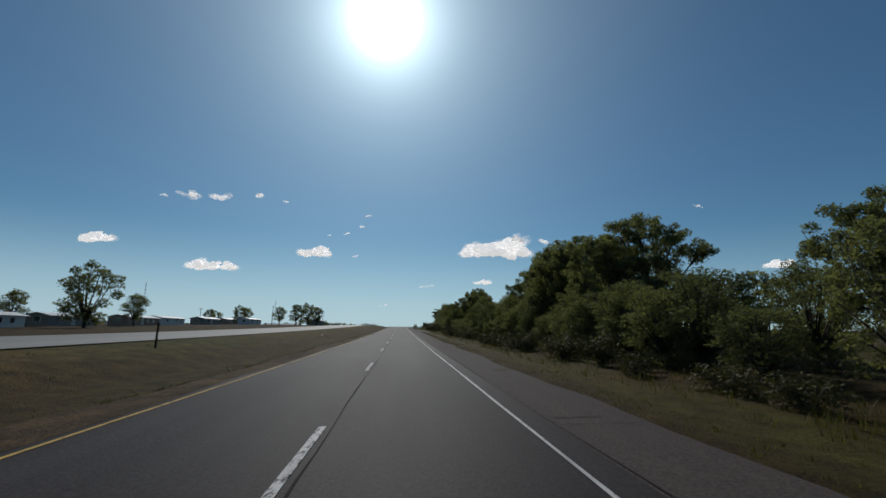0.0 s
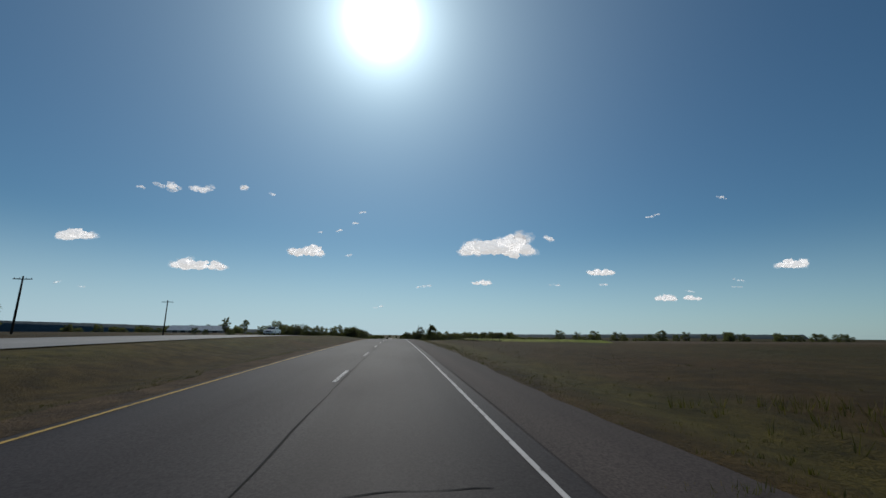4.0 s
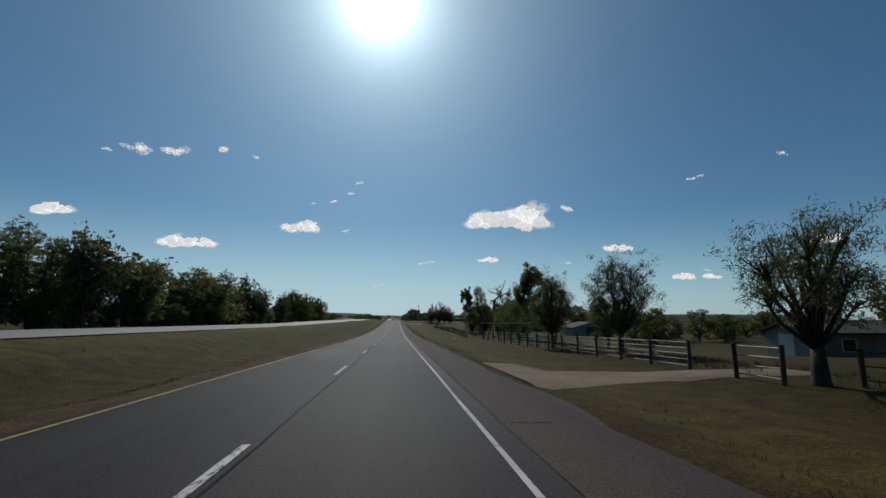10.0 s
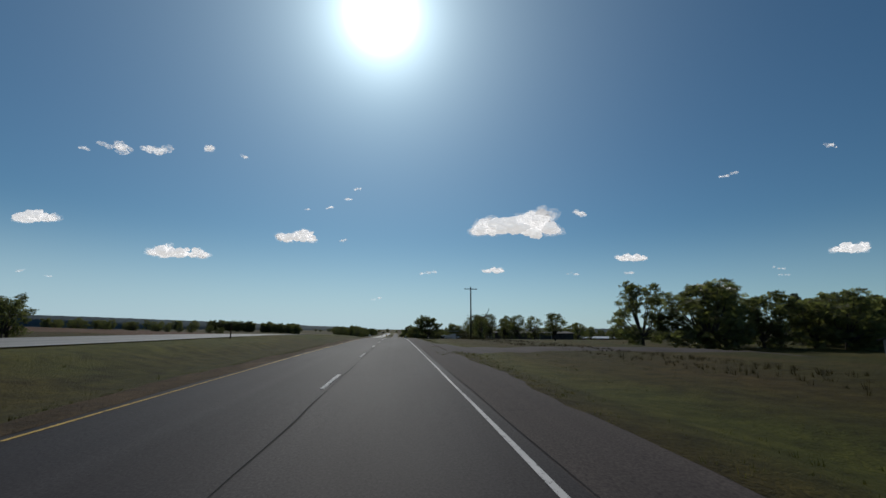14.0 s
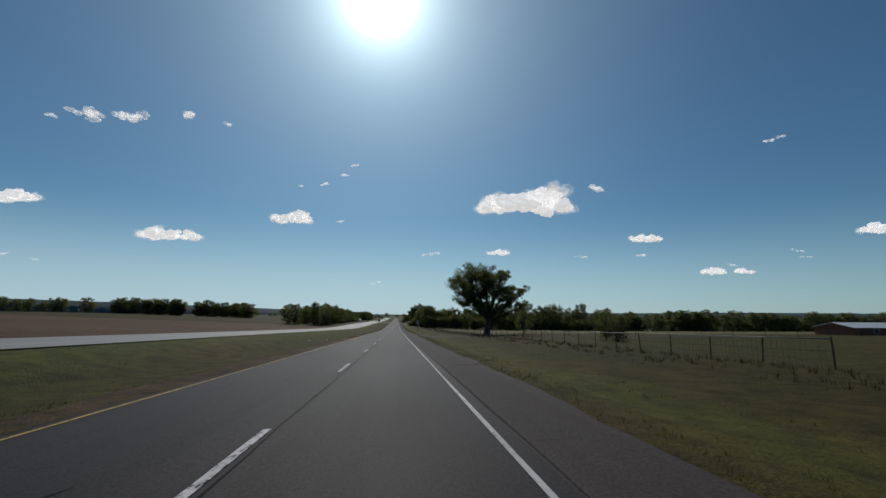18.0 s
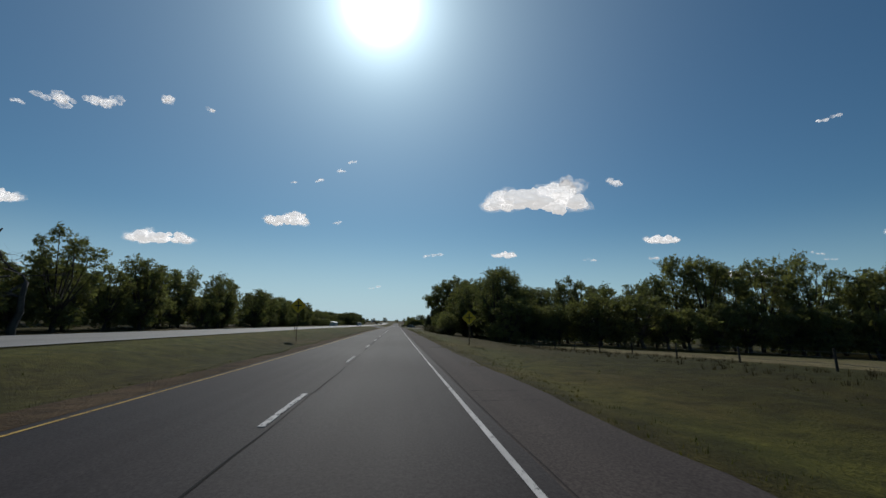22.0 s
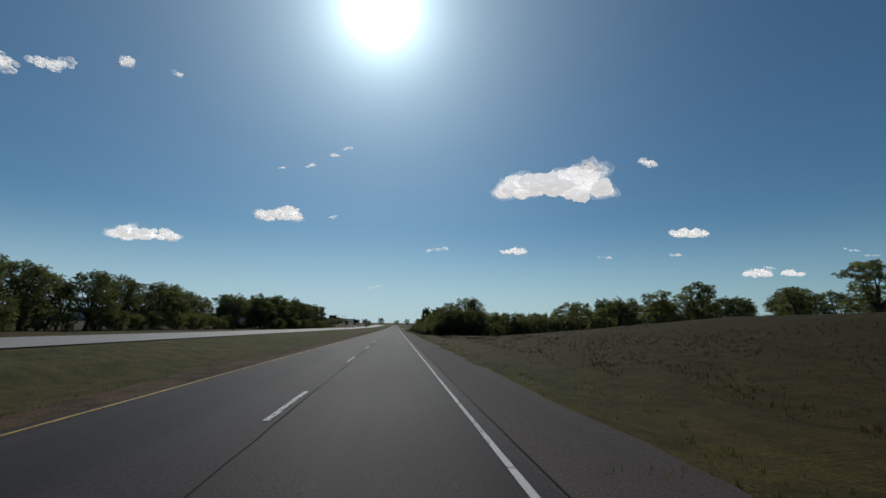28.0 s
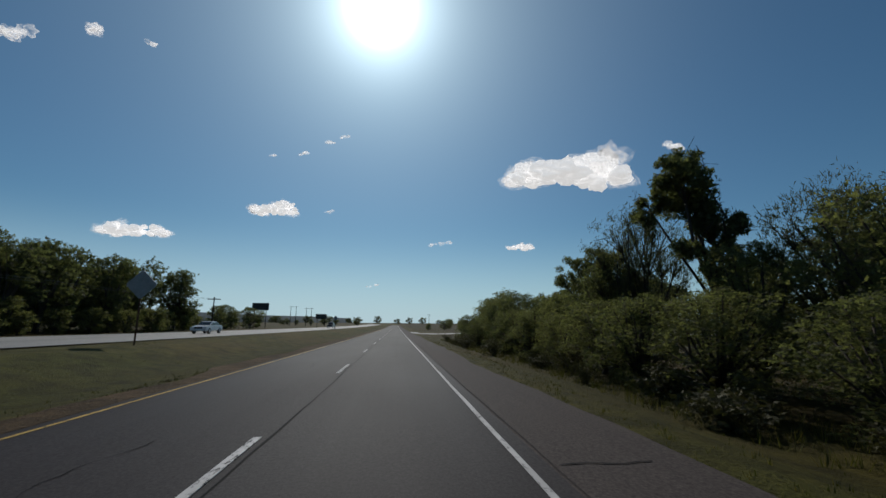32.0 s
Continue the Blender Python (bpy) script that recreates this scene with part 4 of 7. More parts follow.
KINDS = {
    "broad_near": (lambda: lobed_kind(1, 8500, .20, 27, 2.4, 2.9, 7, .85), "broad-leaved roadside tree, dark green against the light"),
    "elm_near": (lambda: lobed_kind(2, 9000, .20, 32, 1.0, 3.1, 7, .85), "dense dark-green elm with low branches"),
    "thicket_near": (lambda: lobed_kind(3, 9000, .20, 34, .5, 2.9, 7, .85), "many-stemmed dark-green tree at the edge of a wood"),
    "willow_near": (lambda: shaped_kind(4, 11500, .25, (.1, 1.6), .42, WILLOW_CROWN, LEAF_PALE, .9, .5, 1.0, .3, 3), "wind-swept thin-leaved tree with bare dark limbs"),
    "cottonwood": (lambda: shaped_kind(26, 36000, .19, (.2, 2.3), .42, COTTONWOOD_CROWN, LEAF), "large spreading cottonwood with gaps in its crown"),
    "roadside_cottonwood": (lambda: shaped_kind(27, 46000, .145, (.1, 2.6), .34, ROADSIDE_CROWN, LEAF, 1.0, bare=2), "tall cottonwood with a broad heaped crown over the verge"),
    "umbrella": (lambda: shaped_kind(28, 18000, .17, (.2, 2.6), .26, UMBRELLA_CROWN, LEAF, 1.1), "dark tree with a rounded crown on open limbs"),
    "round_crown": (lambda: shaped_kind(32, 17000, .20, (.1, 1.9), .32, ROUND_CROWN, LEAF_PALE, 1.0, .2, .9, .3, 1), "dense round-headed tree on two dark stems"),
    "vase": (lambda: shaped_kind(29, 14000, .19, (.1, 2.2), .36, VASE_CROWN, LEAF_PALE, 1.0, .25, .9, .3, 2), "fine-leaved tree with limbs fanning from a short trunk"),
    "swept": (lambda: shaped_kind(30, 11000, .26, (.1, 1.5), .40, SWEPT_CROWN, LEAF_PALE, .9, .5, .9, .35, 3), "old wind-swept willow with crooked dark limbs"),
    "leaning": (lambda: shaped_kind(31, 11000, .20, (.3, 2.8), .26, LEANING_CROWN, LEAF, .9, 0, .85, .3, 1), "slender leaning cottonwood with a tufted crown"),
    "dead": (lambda: tree_kind("tree", 6, DEAD, LEAF, DEADWOOD, 0, .3, .5), "bare dead tree with broken grey limbs"),
    "sparse": (lambda: shaped_kind(7, 5500, .19, (.4, 3.0), .18, TIER_CROWN, LEAF, .9, 0, .6, .35, 2), "half-bare tree with open dark limbs"),
    "broad_far": (lambda: lobed_kind(8, 3000, .36, 17, 2.3, 2.8), "broad-leaved tree in the distant tree line"),
    "elm_far": (lambda: lobed_kind(9, 3200, .36, 20, 1.1, 3.0), "dense dark tree in the distant tree line"),
    "thicket_far": (lambda: lobed_kind(10, 3200, .36, 22, .5, 2.8), "many-stemmed dark tree in the tree line"),
    "willow_far": (lambda: tree_kind("tree", 12, dict(WILLOW, depth=3), LEAF_PALE, BARK, 1700, .36, .6), "thin wind-swept tree in the tree line"),
    "round_distant": (lambda: lobed_kind(18, 1150, .66, 19, .1, 3.1, 4), "distant tree"),
    "open_distant": (lambda: lobed_kind(19, 1050, .66, 18, .2, 2.9, 4), "distant tree"),
    "cedar": (lambda: cedar_kind(13, 15000, .34, 4.4), "dense blackish-green cedar, broad at its foot"),
    "cedar_slim": (lambda: cedar_kind(14, 6500, .36, 2.9), "slim dark-green cedar by the road"),
    "shrub_near": (lambda: shrub_kind(15, 1300, .12, .8), "low olive-green roadside shrub"),
    "shrub_low": (lambda: shrub_kind(16, 1100, .12, .5), "low straggling brown-green bush"),
}
made_kinds = {}
tree_rng = random.Random(77)


def plant(kind, x, y, height, wide=1.0, group="", turn=None, label=""):
    """Sets a tree of that kind on the land; height in metres."""
    base = 2.0 if kind.startswith("shrub") else 10.0
    if kind not in made_kinds:
        made_kinds[kind] = [KINDS[kind][0](), False]
    root, used = made_kinds[kind]
    s = height / base
    a = tree_rng.uniform(0, 360) if turn is None else turn
    m = pose(x, y, float(land_z(x, y)) - 0.03, 0, 0, a) @ Matrix.Diagonal((s * wide, s * wide, s, 1))
    ob = copy_thing(root, m) if used else root
    ob.matrix_basis = m
    made_kinds[kind][1] = True
    tagged(ob, label or KINDS[kind][1], "shrub" if kind.startswith("shrub") else "tree", group)
    return ob


def row(kinds, x0, y0, x1, y1, count, h0, h1, group, side=2.0, along=1.5, wide=(.95, 1.3)):
    for k in range(count):
        u = (k + .5) / count
        plant(tree_rng.choice(kinds), x0 + (x1 - x0) * u + tree_rng.uniform(-side, side), y0 + (y1 - y0) * u + tree_rng.uniform(-along, along),
              tree_rng.uniform(h0, h1), tree_rng.uniform(*wide), group)


face_store = {}


def face_lists(me):
    if me.name not in face_store:
        face_store[me.name] = [tuple(p.vertices) for p in me.polygons]
    return face_store[me.name]


def tree_line(x0, y0, x1, y1, count, h0, h1, label, side=4.0, along=5.0, wide=(1.1, 1.7), kinds=("round_distant", "open_distant")):
    """A far wood, joined into one object."""
    pieces = {"trunk": ([], []), "crown": ([], [])}
    for k in range(count):
        kind = tree_rng.choice(kinds)
        if kind not in made_kinds:
            made_kinds[kind] = [KINDS[kind][0](), False]
        root = made_kinds[kind][0]
        u = (k + .5) / count
        x, y = x0 + (x1 - x0) * u + tree_rng.uniform(-side, side), y0 + (y1 - y0) * u + tree_rng.uniform(-along, along)
        s, w = tree_rng.uniform(h0, h1) / 10, tree_rng.uniform(*wide)
        m = np.array(pose(x, y, float(land_z(x, y)) - .05, 0, 0, tree_rng.uniform(0, 360)) @ Matrix.Diagonal((s * w, s * w, s, 1)))
        for o in root.children:
            vs, fs = pieces[o.data.name.split(".")[0]]
            co = np.empty(len(o.data.vertices) * 3)
            o.data.vertices.foreach_get("co", co)
            co = co.reshape(-1, 3) @ m[:3, :3].T + m[:3, 3]
            base = sum(len(v) for v in vs)
            vs.append(co)
            fs += [tuple(base + i for i in f) for f in face_lists(o.data)]
    root = new("tree_line")
    for nm, mat in (("trunk", BARK), ("crown", LEAF)):
        vs, fs = pieces[nm]
        o = part(nm, mesh_of(nm, np.concatenate(vs).tolist(), fs, mat), None, root)
        o["kind"] = "stuff"
    return tagged(root, label, "trees", kind="stuff")


def drop_patterns():
    for kind in ("round_distant", "open_distant"):
        if kind in made_kinds:
            root = made_kinds.pop(kind)[0]
            for o in list(root.children) + [root]:
                bpy.data.objects.remove(o)


NEAR, FAR = ("broad_near", "elm_near", "thicket_near"), ("broad_far", "elm_far", "thicket_far")


def wood(x0, y0, x1, y1, count, h0, h1, side=2.0, along=1.5, wide=(.95, 1.3)):
    """A wood seen from some way off, its trees joined into one object."""
    return tree_line(x0, y0, x1, y1, count, h0, h1, "dense dark-green wood of tall broad-leaved trees", side, along, wide, ("elm_far", "thicket_far", "broad_far"))


# wood and brush on the right at the start
row(("elm_near", "thicket_near"), 12.2, 7, 12, 27, 5, 3.2, 4.2, "roadside wood", 1.2, 2)
row(("elm_near", "thicket_near"), 12.2, 28, 12, 62, 8, 3.4, 4.6, "roadside wood", 1.2, 2)
for x, y, h, k in ((12.6, 23, 6.8, "umbrella"), (14.2, 27.5, 7.8, "umbrella"), (12.8, 31, 8.0, "umbrella"), (13.6, 36, 7.4, "roadside_cottonwood"), (13.4, 9.2, 5.0, "umbrella"), (13.4, 42, 6.0, "umbrella"), (13.0, 60, 5.8, "umbrella"), (12.2, 66.6, 6.4, "umbrella"), (13.6, 70.5, 7.6, "umbrella"), (14.8, 74, 7.4, "broad_near"), (14.4, 12.5, 3.8, "elm_near"), (13.6, 16.5, 3.7, "thicket_near"), (13.2, 20, 4.2, "elm_near"), (13.0, 25, 4.6, "thicket_near")):
    plant(k, x, y, h, .95, "roadside wood", y * 37)
row(("broad_near", "thicket_near"), 17, 14, 16, 27, 3, 3.6, 4.4, "roadside wood", 1.5, 2)
row(("umbrella", "broad_near"), 16.2, 22, 16, 44, 5, 6.6, 8.0, "roadside wood", 1.2, 2)
row(("broad_near", "thicket_near"), 15.5, 46, 15.5, 74, 7, 4.6, 5.8, "roadside wood", 1.2, 2)
tree_line(22, 5, 22, 76, 12, 4.4, 5.8, "distant dark-green line of trees and brush", 2.5, 2)
row(("shrub_near", "shrub_low"), 8.3, 6, 8.6, 74, 26, .9, 1.9, "roadside brush", .7, 1, (.9, 1.5))
row(("thicket_near", "elm_near"), 12.2, 85, 12.2, 110, 8, 4.2, 5.2, "roadside wood", .7, 1.2)
row(("umbrella", "broad_near", "elm_near"), 14.0, 89, 14.4, 114, 7, 5.0, 6.2, "roadside wood", .9, 1.2)
plant("umbrella", 12.4, 88.2, 6.3, .52, "roadside wood", 20)
plant("umbrella", 16.2, 88.4, 6.8, .7, "roadside wood", 110)
plant("umbrella", 13.6, 84.8, 4.7, .9, "roadside wood", 60)
row(("thicket_near",), 11.2, 85, 11.0, 107, 7, 2.4, 3.4, "roadside wood", .4, .8, (1.3, 1.8))
row(("thicket_near",), 10.8, 4, 10.4, 74, 17, 2.0, 3.2, "roadside wood", .5, .9, (1.2, 1.7))
wood(20, 84, 20, 122, 9, 6.0, 7.6, 3, 2)
row(("shrub_near", "shrub_low"), 11.0, 108, 11.4, 160, 24, 1.3, 2.2, "roadside brush", .8, 1, (1.1, 1.7))
wood(14.8, 110, 14.8, 158, 15, 3.0, 4.2, .9, 1, (1.2, 1.6))
wood(18, 112, 18, 158, 10, 3.6, 4.8, .9, 1, (1.2, 1.6))
plant("shrub_near", 9.8, 122.4, 1.25, 1.3, "roadside brush", label="dark rounded bush on bare soil")
plant("shrub_near", 9.9, 126.5, 1.1, 1.2, "roadside brush", label="dark rounded bush on bare soil")
plant("shrub_near", 10.2, 131.5, 1.0, 1.2, "roadside brush", label="dark rounded bush on bare soil")
for x, y, h, k in ((14.5, 118, 7.4, "broad_near"), (13.5, 121.5, 7.2, "sparse"), (12.6, 125.5, 6.2, "sparse"), (15, 124, 7.2, "broad_near"), (12.8, 130.5, 5.7, "sparse"),
                   (14.5, 135, 6.0, "sparse"), (13.5, 143.5, 7.0, "sparse"), (15.5, 147, 6.6, "broad_near"), (15, 152, 5.4, "sparse")):
    plant(k, x, y, h, 1.15, "roadside wood")
row(("shrub_near", "shrub_low"), 8.5, 84, 8.7, 108, 9, 1.0, 2.0, "roadside brush", 1.4, 1, (.9, 1.6))
plant("dead", 16.5, 151, 8.3, 1.0, "roadside wood")

# trees across the road at the start
for x, y, h, k in ((-43.5, 64, 9.6, "elm_far"), (-60, 72, 6.0, "broad_far"), (-50, 86, 6.4, "broad_far"), (-59, 170, 6.8, "broad_far"), (-55, 152, 6.8, "elm_far"),
                   (-45, 165, 7.0, "broad_far"), (-33, 157, 8.2, "elm_far"), (-36, 154, 7.6, "broad_far"), (-32, 169, 7.4, "broad_far"), (-38, 196, 3.6, "elm_far"),
                   (-88, 205, 7.5, "broad_far"), (-96, 232, 8.0, "elm_far")):
    plant(k, x, y, h, 1.1, "trees by the mobile homes")
tree_line(-80, 330, -60, 330, 4, 2.5, 3.5, "far dark hedge beyond the fields", 6, 4)
tree_line(-230, 480, -62, 462, 30, 6.0, 8.5, "distant dark-green line of trees and brush", 5, 8, (1.1, 1.6))

# left tree line beyond the barn
for x, y, h, k in ((-88, 385, 8.6, "elm_far"), (-83, 399, 8.2, "broad_far"), (-104, 402, 5.5, "broad_far")):
    plant(k, x, y, h, .8, "trees by the barn")
row(("thicket_far", "willow_far", "elm_far"), -34, 418, -80, 442, 13, 7.4, 9.8, "left tree line", 2, 4)
row(("thicket_far", "willow_far", "willow_far"), -27, 413, -28, 456, 18, 6.4, 9.0, "left tree line", 1.6, 1.4)
plant("willow_far", -26, 417.5, 9.4, .6, "left tree line")
row(("willow_far", "dead", "willow_near", "swept", "willow_far"), -28, 458, -25.5, 524, 20, 6.0, 8.4, "left tree line", 1.6, 1.6, (.7, .95))
plant("willow_far", -30, 468, 10.4, .8, "left tree line")
wood(-38, 426, -38, 530, 16, 3.6, 5.2, 4, 3)
row(("willow_far", "thicket_far", "willow_far"), -26, 514, -25, 528, 5, 6, 7.5, "left tree line", 1.5, 1)
wood(-28, 538, -25, 566, 9, 2.6, 3.6, 1.5, 1)
wood(-31, 566, -64, 562, 12, 3.2, 4.4, 1, 1.5)

for x0, y0, x1, y1, n in ((-26.5, 413, -27, 456, 20), (-27, 458, -24.6, 526, 28), (-34, 417, -80, 440, 18)):
    tree_line(x0, y0, x1, y1, n, 2.0, 3.6, "dark brush along the foot of a wood", 1.0, 1.5, (1.2, 1.8), ("thicket_far",))

# right, by the fenced fields and the farm
plant("willow_near", 12.7, 358.6, 7.3, .82, "farm trees", 0)
plant("swept", 10.9, 359.5, 4.9, .8, "farm trees", 0)
plant("thicket_near", 12.4, 359.6, 1.8, 1.3, "farm trees")
plant("willow_near", 22.0, 361, 4.2, 1.0, "farm trees")
row(("willow_far", "broad_far"), 26, 362, 60, 372, 11, 4.2, 6.2, "farm trees", 2, 5)
wood(22, 374, 42, 378, 8, 3.4, 4.8, 1.5, 1.5)
tree_line(42, 378, 110, 392, 14, 2.2, 3.4, "low dark brush beyond the field", 3, 3)
row(("shrub_near", "shrub_low"), 12.4, 366, 12.2, 377, 5, .7, 1.2, "farm brush", .8, 1)
tree_line(46, 392, 230, 488, 40, 4.0, 6.2, "distant dark-green line of trees and brush", 6, 8, (1.1, 1.7))
tree_line(80, 352, 300, 400, 26, 4.5, 7.0, "distant dark-green line of trees and brush", 6, 8, (1.1, 1.7))
plant("vase", 11.9, 388.6, 4.35, 1.22, "farm trees", 30)
plant("swept", 11.9, 379.0, 5.5, .95, "farm trees", 0)
plant("willow_near", 11.2, 381.3, 4.7, 1.0, "farm trees", 10)
plant("thicket_near", 12.6, 382.6, 3.0, 1.2, "farm trees")
plant("round_crown", 13.6, 400.9, 5.5, .95, "farm trees", 0)
plant("round_crown", 12.0, 406.6, 5.2, .85, "farm trees", 140)
plant("broad_near", 17.4, 409.5, 3.9, 1.2, "farm trees")
row(("willow_far", "thicket_far"), 23, 393.6, 33, 394.4, 6, 3.2, 4.2, "farm trees", .6, .6)
row(("willow_far", "broad_far"), 27, 396.5, 40, 398, 6, 4.0, 5.0, "farm trees", 1.5, .8)
plant("broad_near", 16.5, 418, 6.0, .9, "farm trees")
plant("elm_near", 15.6, 430.5, 4.9, 1.05, "farm trees")
plant("dead", 20.8, 457, 12.0, .9, "farm trees")
plant("broad_near", 16.8, 455.8, 9.0, .5, "farm trees")
plant("leaning", 24.6, 455.5, 14.6, 1.1, "farm trees", 0)
plant("leaning", 14.6, 453, 8.6, .7, "farm trees", 150)
plant("thicket_near", 24.5, 456, 7.2, 1.0, "farm trees")
plant("thicket_near", 17.5, 454, 5.2, 1.2, "farm trees")
plant("thicket_near", 14.8, 452, 3.8, 1.3, "farm trees")
plant("willow_near", 25, 459, 7.0, .8, "farm trees")
row(FAR, 20, 440, 19, 460, 4, 3.5, 5.5, "farm trees", 2, 2)
plant("elm_near", 27.0, 480.5, 4.3, 1.1, "farm trees", 15)
tree_line(34, 436, 90, 470, 12, 4, 6, "distant dark-green line of trees and brush", 3, 4)
plant("swept", 28.6, 473.5, 12.2, .95, "farm trees", 0)
plant("willow_near", 22.6, 472.5, 5.6, .8, "farm trees")
plant("thicket_near", 24.5, 470.5, 2.4, 1.4, "farm trees")
row(("shrub_low",), 11.6, 462, 12.2, 490, 16, .55, .95, "yard bushes", .6, .8, (1.4, 2.0))

# right, round the houses and the side road
plant("swept", 16.2, 526.2, 7.6, .95, "trees by the side road", 0)
plant("willow_near", 18.4, 528.3, 5.9, .9, "trees by the side road")
plant("thicket_near", 13.7, 527.0, 4.2, 1.2, "trees by the side road")
plant("swept", 19.9, 527.5, 6.0, .8, "trees by the side road", 30)
plant("thicket_near", 16.7, 529.5, 4.4, 1.2, "trees by the side road")
plant("willow_near", 13.4, 528.5, 5.6, .8, "trees by the side road", 20)
plant("elm_near", 20.5, 526, 3.6, 1.1, "trees by the side road")
plant("willow_near", -30.5, 535, 9.0, 1.0, "left tree line", 0)
plant("swept", -36.5, 536, 11.4, .8, "left tree line", 0)
tree_line(36, 586, 130, 612, 24, 8.0, 10.5, "distant dark-green line of trees and brush", 4, 5)
wood(33, 552, 55, 554, 10, 3.8, 4.6, 1, 1)
plant("cedar_slim", 74, 600, 9.6, 1.1, "trees behind the houses")
row(FAR, 15, 600, 30, 604, 4, 3.5, 5, "trees by the side road", 2, 2)
row(("broad_near", "elm_near"), 30, 520, 60, 512, 5, 3.5, 4.6, "trees behind the houses", 2, 2)

# right, scrub before the sheet-metal fence
row(("thicket_near", "willow_near", "elm_near"), 17.5, 603, 17.5, 614, 4, 4.0, 5.0, "scrub clump", 1.5, 1)
row(("shrub_near", "shrub_low"), 14.5, 600, 15.5, 616, 10, 1.0, 1.8, "scrub clump", 1.5, 1, (1, 1.6))
plant("dead", 16.0, 600.5, 5.6, 1.1, "scrub clump")
plant("elm_near", 26.4, 624, 5.5, .9, "scrub clump")
plant("thicket_near", 28.2, 623, 5.6, 1.1, "scrub clump")
plant("elm_near", 25.4, 624.6, 3.0, 1.1, "scrub clump")
plant("willow_near", 33.5, 646, 5.4, 1.2, "scrub clump")
plant("elm_near", 44.8, 701, 3.9, 1.5, "yard trees")
plant("elm_near", 38.5, 692, 4.0, 1.2, "yard trees")
for x, y, h in ((29.8, 681.5, 4.0), (33.2, 682.5, 4.5), (36.6, 681, 4.2)):
    plant("elm_near", x, y, h, 1.25, "yard trees")
tree_line(60, 690, 140, 720, 12, 5.5, 7.5, "distant dark-green line of trees and brush", 5, 6)
plant("cottonwood", 17.8, 752.6, 12.2, 1.05, "", 0)
plant("elm_near", 29.5, 768, 5.2, 1.1, "yard trees")
plant("shrub_near", 22.5, 716, 2.4, 1.0, "yard trees")
plant("elm_near", 24.5, 722, 3.4, 1.0, "yard trees")

# far left, beyond the tilled field
tree_line(-190, 990, -95, 985, 34, 8.0, 12.0, "distant dark-green line of trees and brush", 5, 8, (1.1, 1.6))
tree_line(-300, 880, -190, 985, 26, 7, 10, "distant dark-green line of trees and brush", 8, 8, (1.1, 1.6))
tree_line(-170, 764, -80, 752, 18, 3.4, 5.0, "distant dark-green line of trees and brush", 5, 8)
wood(-32, 852, -33, 914, 13, 7.4, 10.4, 3.0, 2, (.8, 1.0))
plant("dead", -29, 857, 8.6, 1.0, "left roadside wood")
plant("dead", -28.5, 861, 7.4, 1.0, "left roadside wood")
wood(-31, 852, -32, 914, 16, 3.8, 6.8, 1.5, 2, (1.1, 1.5))
wood(-33, 918, -36, 1000, 24, 6.2, 9.2, 2.5, 2)
plant("elm_far", -34, 939.5, 8.0, 1.0, "left roadside wood")
plant("elm_far", -34, 977, 9.4, 1.1, "left roadside wood")
tree_line(-44, 856, -44, 914, 9, 6.5, 9.0, "distant dark-green line of trees and brush", 5, 3)
tree_line(-44, 918, -46, 1075, 26, 6.0, 8.0, "distant dark-green line of trees and brush", 5, 3)
wood(-36, 1003, -38, 1075, 24, 5.6, 7.4, 3, 2)
for x0, y0, x1, y1, n in ((-30.5, 918, -33, 1000, 26), (-31.5, 1003, -33, 1075, 24), (-41, 1085, -38, 1156, 22), (-32.5, 1156, -31, 1236, 26)):
    tree_line(x0, y0, x1, y1, n, 2.2, 3.6, "dark brush along the foot of a wood", 1.0, 1.5, (1.4, 2.0), ("thicket_far",))

tree_line(112, 884, 270, 862, 36, 9.5, 13, "distant dark-green line of trees and brush", 3, 5)

# right wood behind the dry pasture and along the road
row(NEAR, 16.5, 887, 20, 890, 3, 10.6, 12.4, "right wood", 1.0, 2)
row(NEAR, 22, 891, 27, 893, 3, 8.2, 9.6, "right wood", 1.0, 2)
row(("elm_far", "thicket_near"), 16, 880, 26, 884, 6, 5.0, 7.0, "right wood", 1.0, 1, (1.1, 1.5))
wood(29, 889, 45, 888, 5, 9.6, 12.4, 1.5, 4, (.7, .95))
wood(46, 888, 112, 884, 16, 11.5, 16.5, 1.5, 4, (.7, .95))
wood(27, 882, 112, 877, 34, 5.0, 8.0, 1.5, 2, (1.2, 1.6))
tree_line(30, 900, 130, 893, 18, 8.0, 12.0, "distant dark-green line of trees and brush", 2, 3, (.9, 1.3))
for x, y, h, k, w in ((14.6, 896.5, 10.0, "broad_near", 1.0), (14.4, 900.5, 9.6, "elm_near", 1.1), (14.4, 905.0, 7.6, "broad_near", 1.0), (15.4, 909.5, 7.4, "elm_near", .95)):
    plant(k, x, y, h, w, "right wood", 25)
row(("thicket_near",), 10.6, 893, 10.9, 920, 10, 3.2, 4.6, "right wood", .4, .8, (1.1, 1.5))
row(("elm_near", "thicket_near"), 19.5, 896, 19.5, 918, 6, 9.0, 10.6, "right wood", 2, 1.5)
tree_line(28, 902, 28, 924, 6, 8, 11, "distant dark-green line of trees and brush", 3, 2)
row(("shrub_near", "shrub_low"), 9.4, 893, 9.6, 936, 16, .8, 1.5, "right wood brush", .5, 1, (1, 1.5))
plant("roadside_cottonwood", 13.7, 915.5, 12.5, .95, "right wood", 0)
plant("roadside_cottonwood", 15.6, 908.0, 11.4, .95, "right wood", 90)
plant("umbrella", 14.4, 902.5, 9.4, 1.0, "right wood", 30)
plant("broad_near", 11.8, 917.5, 6.6, .9, "right wood", 70)
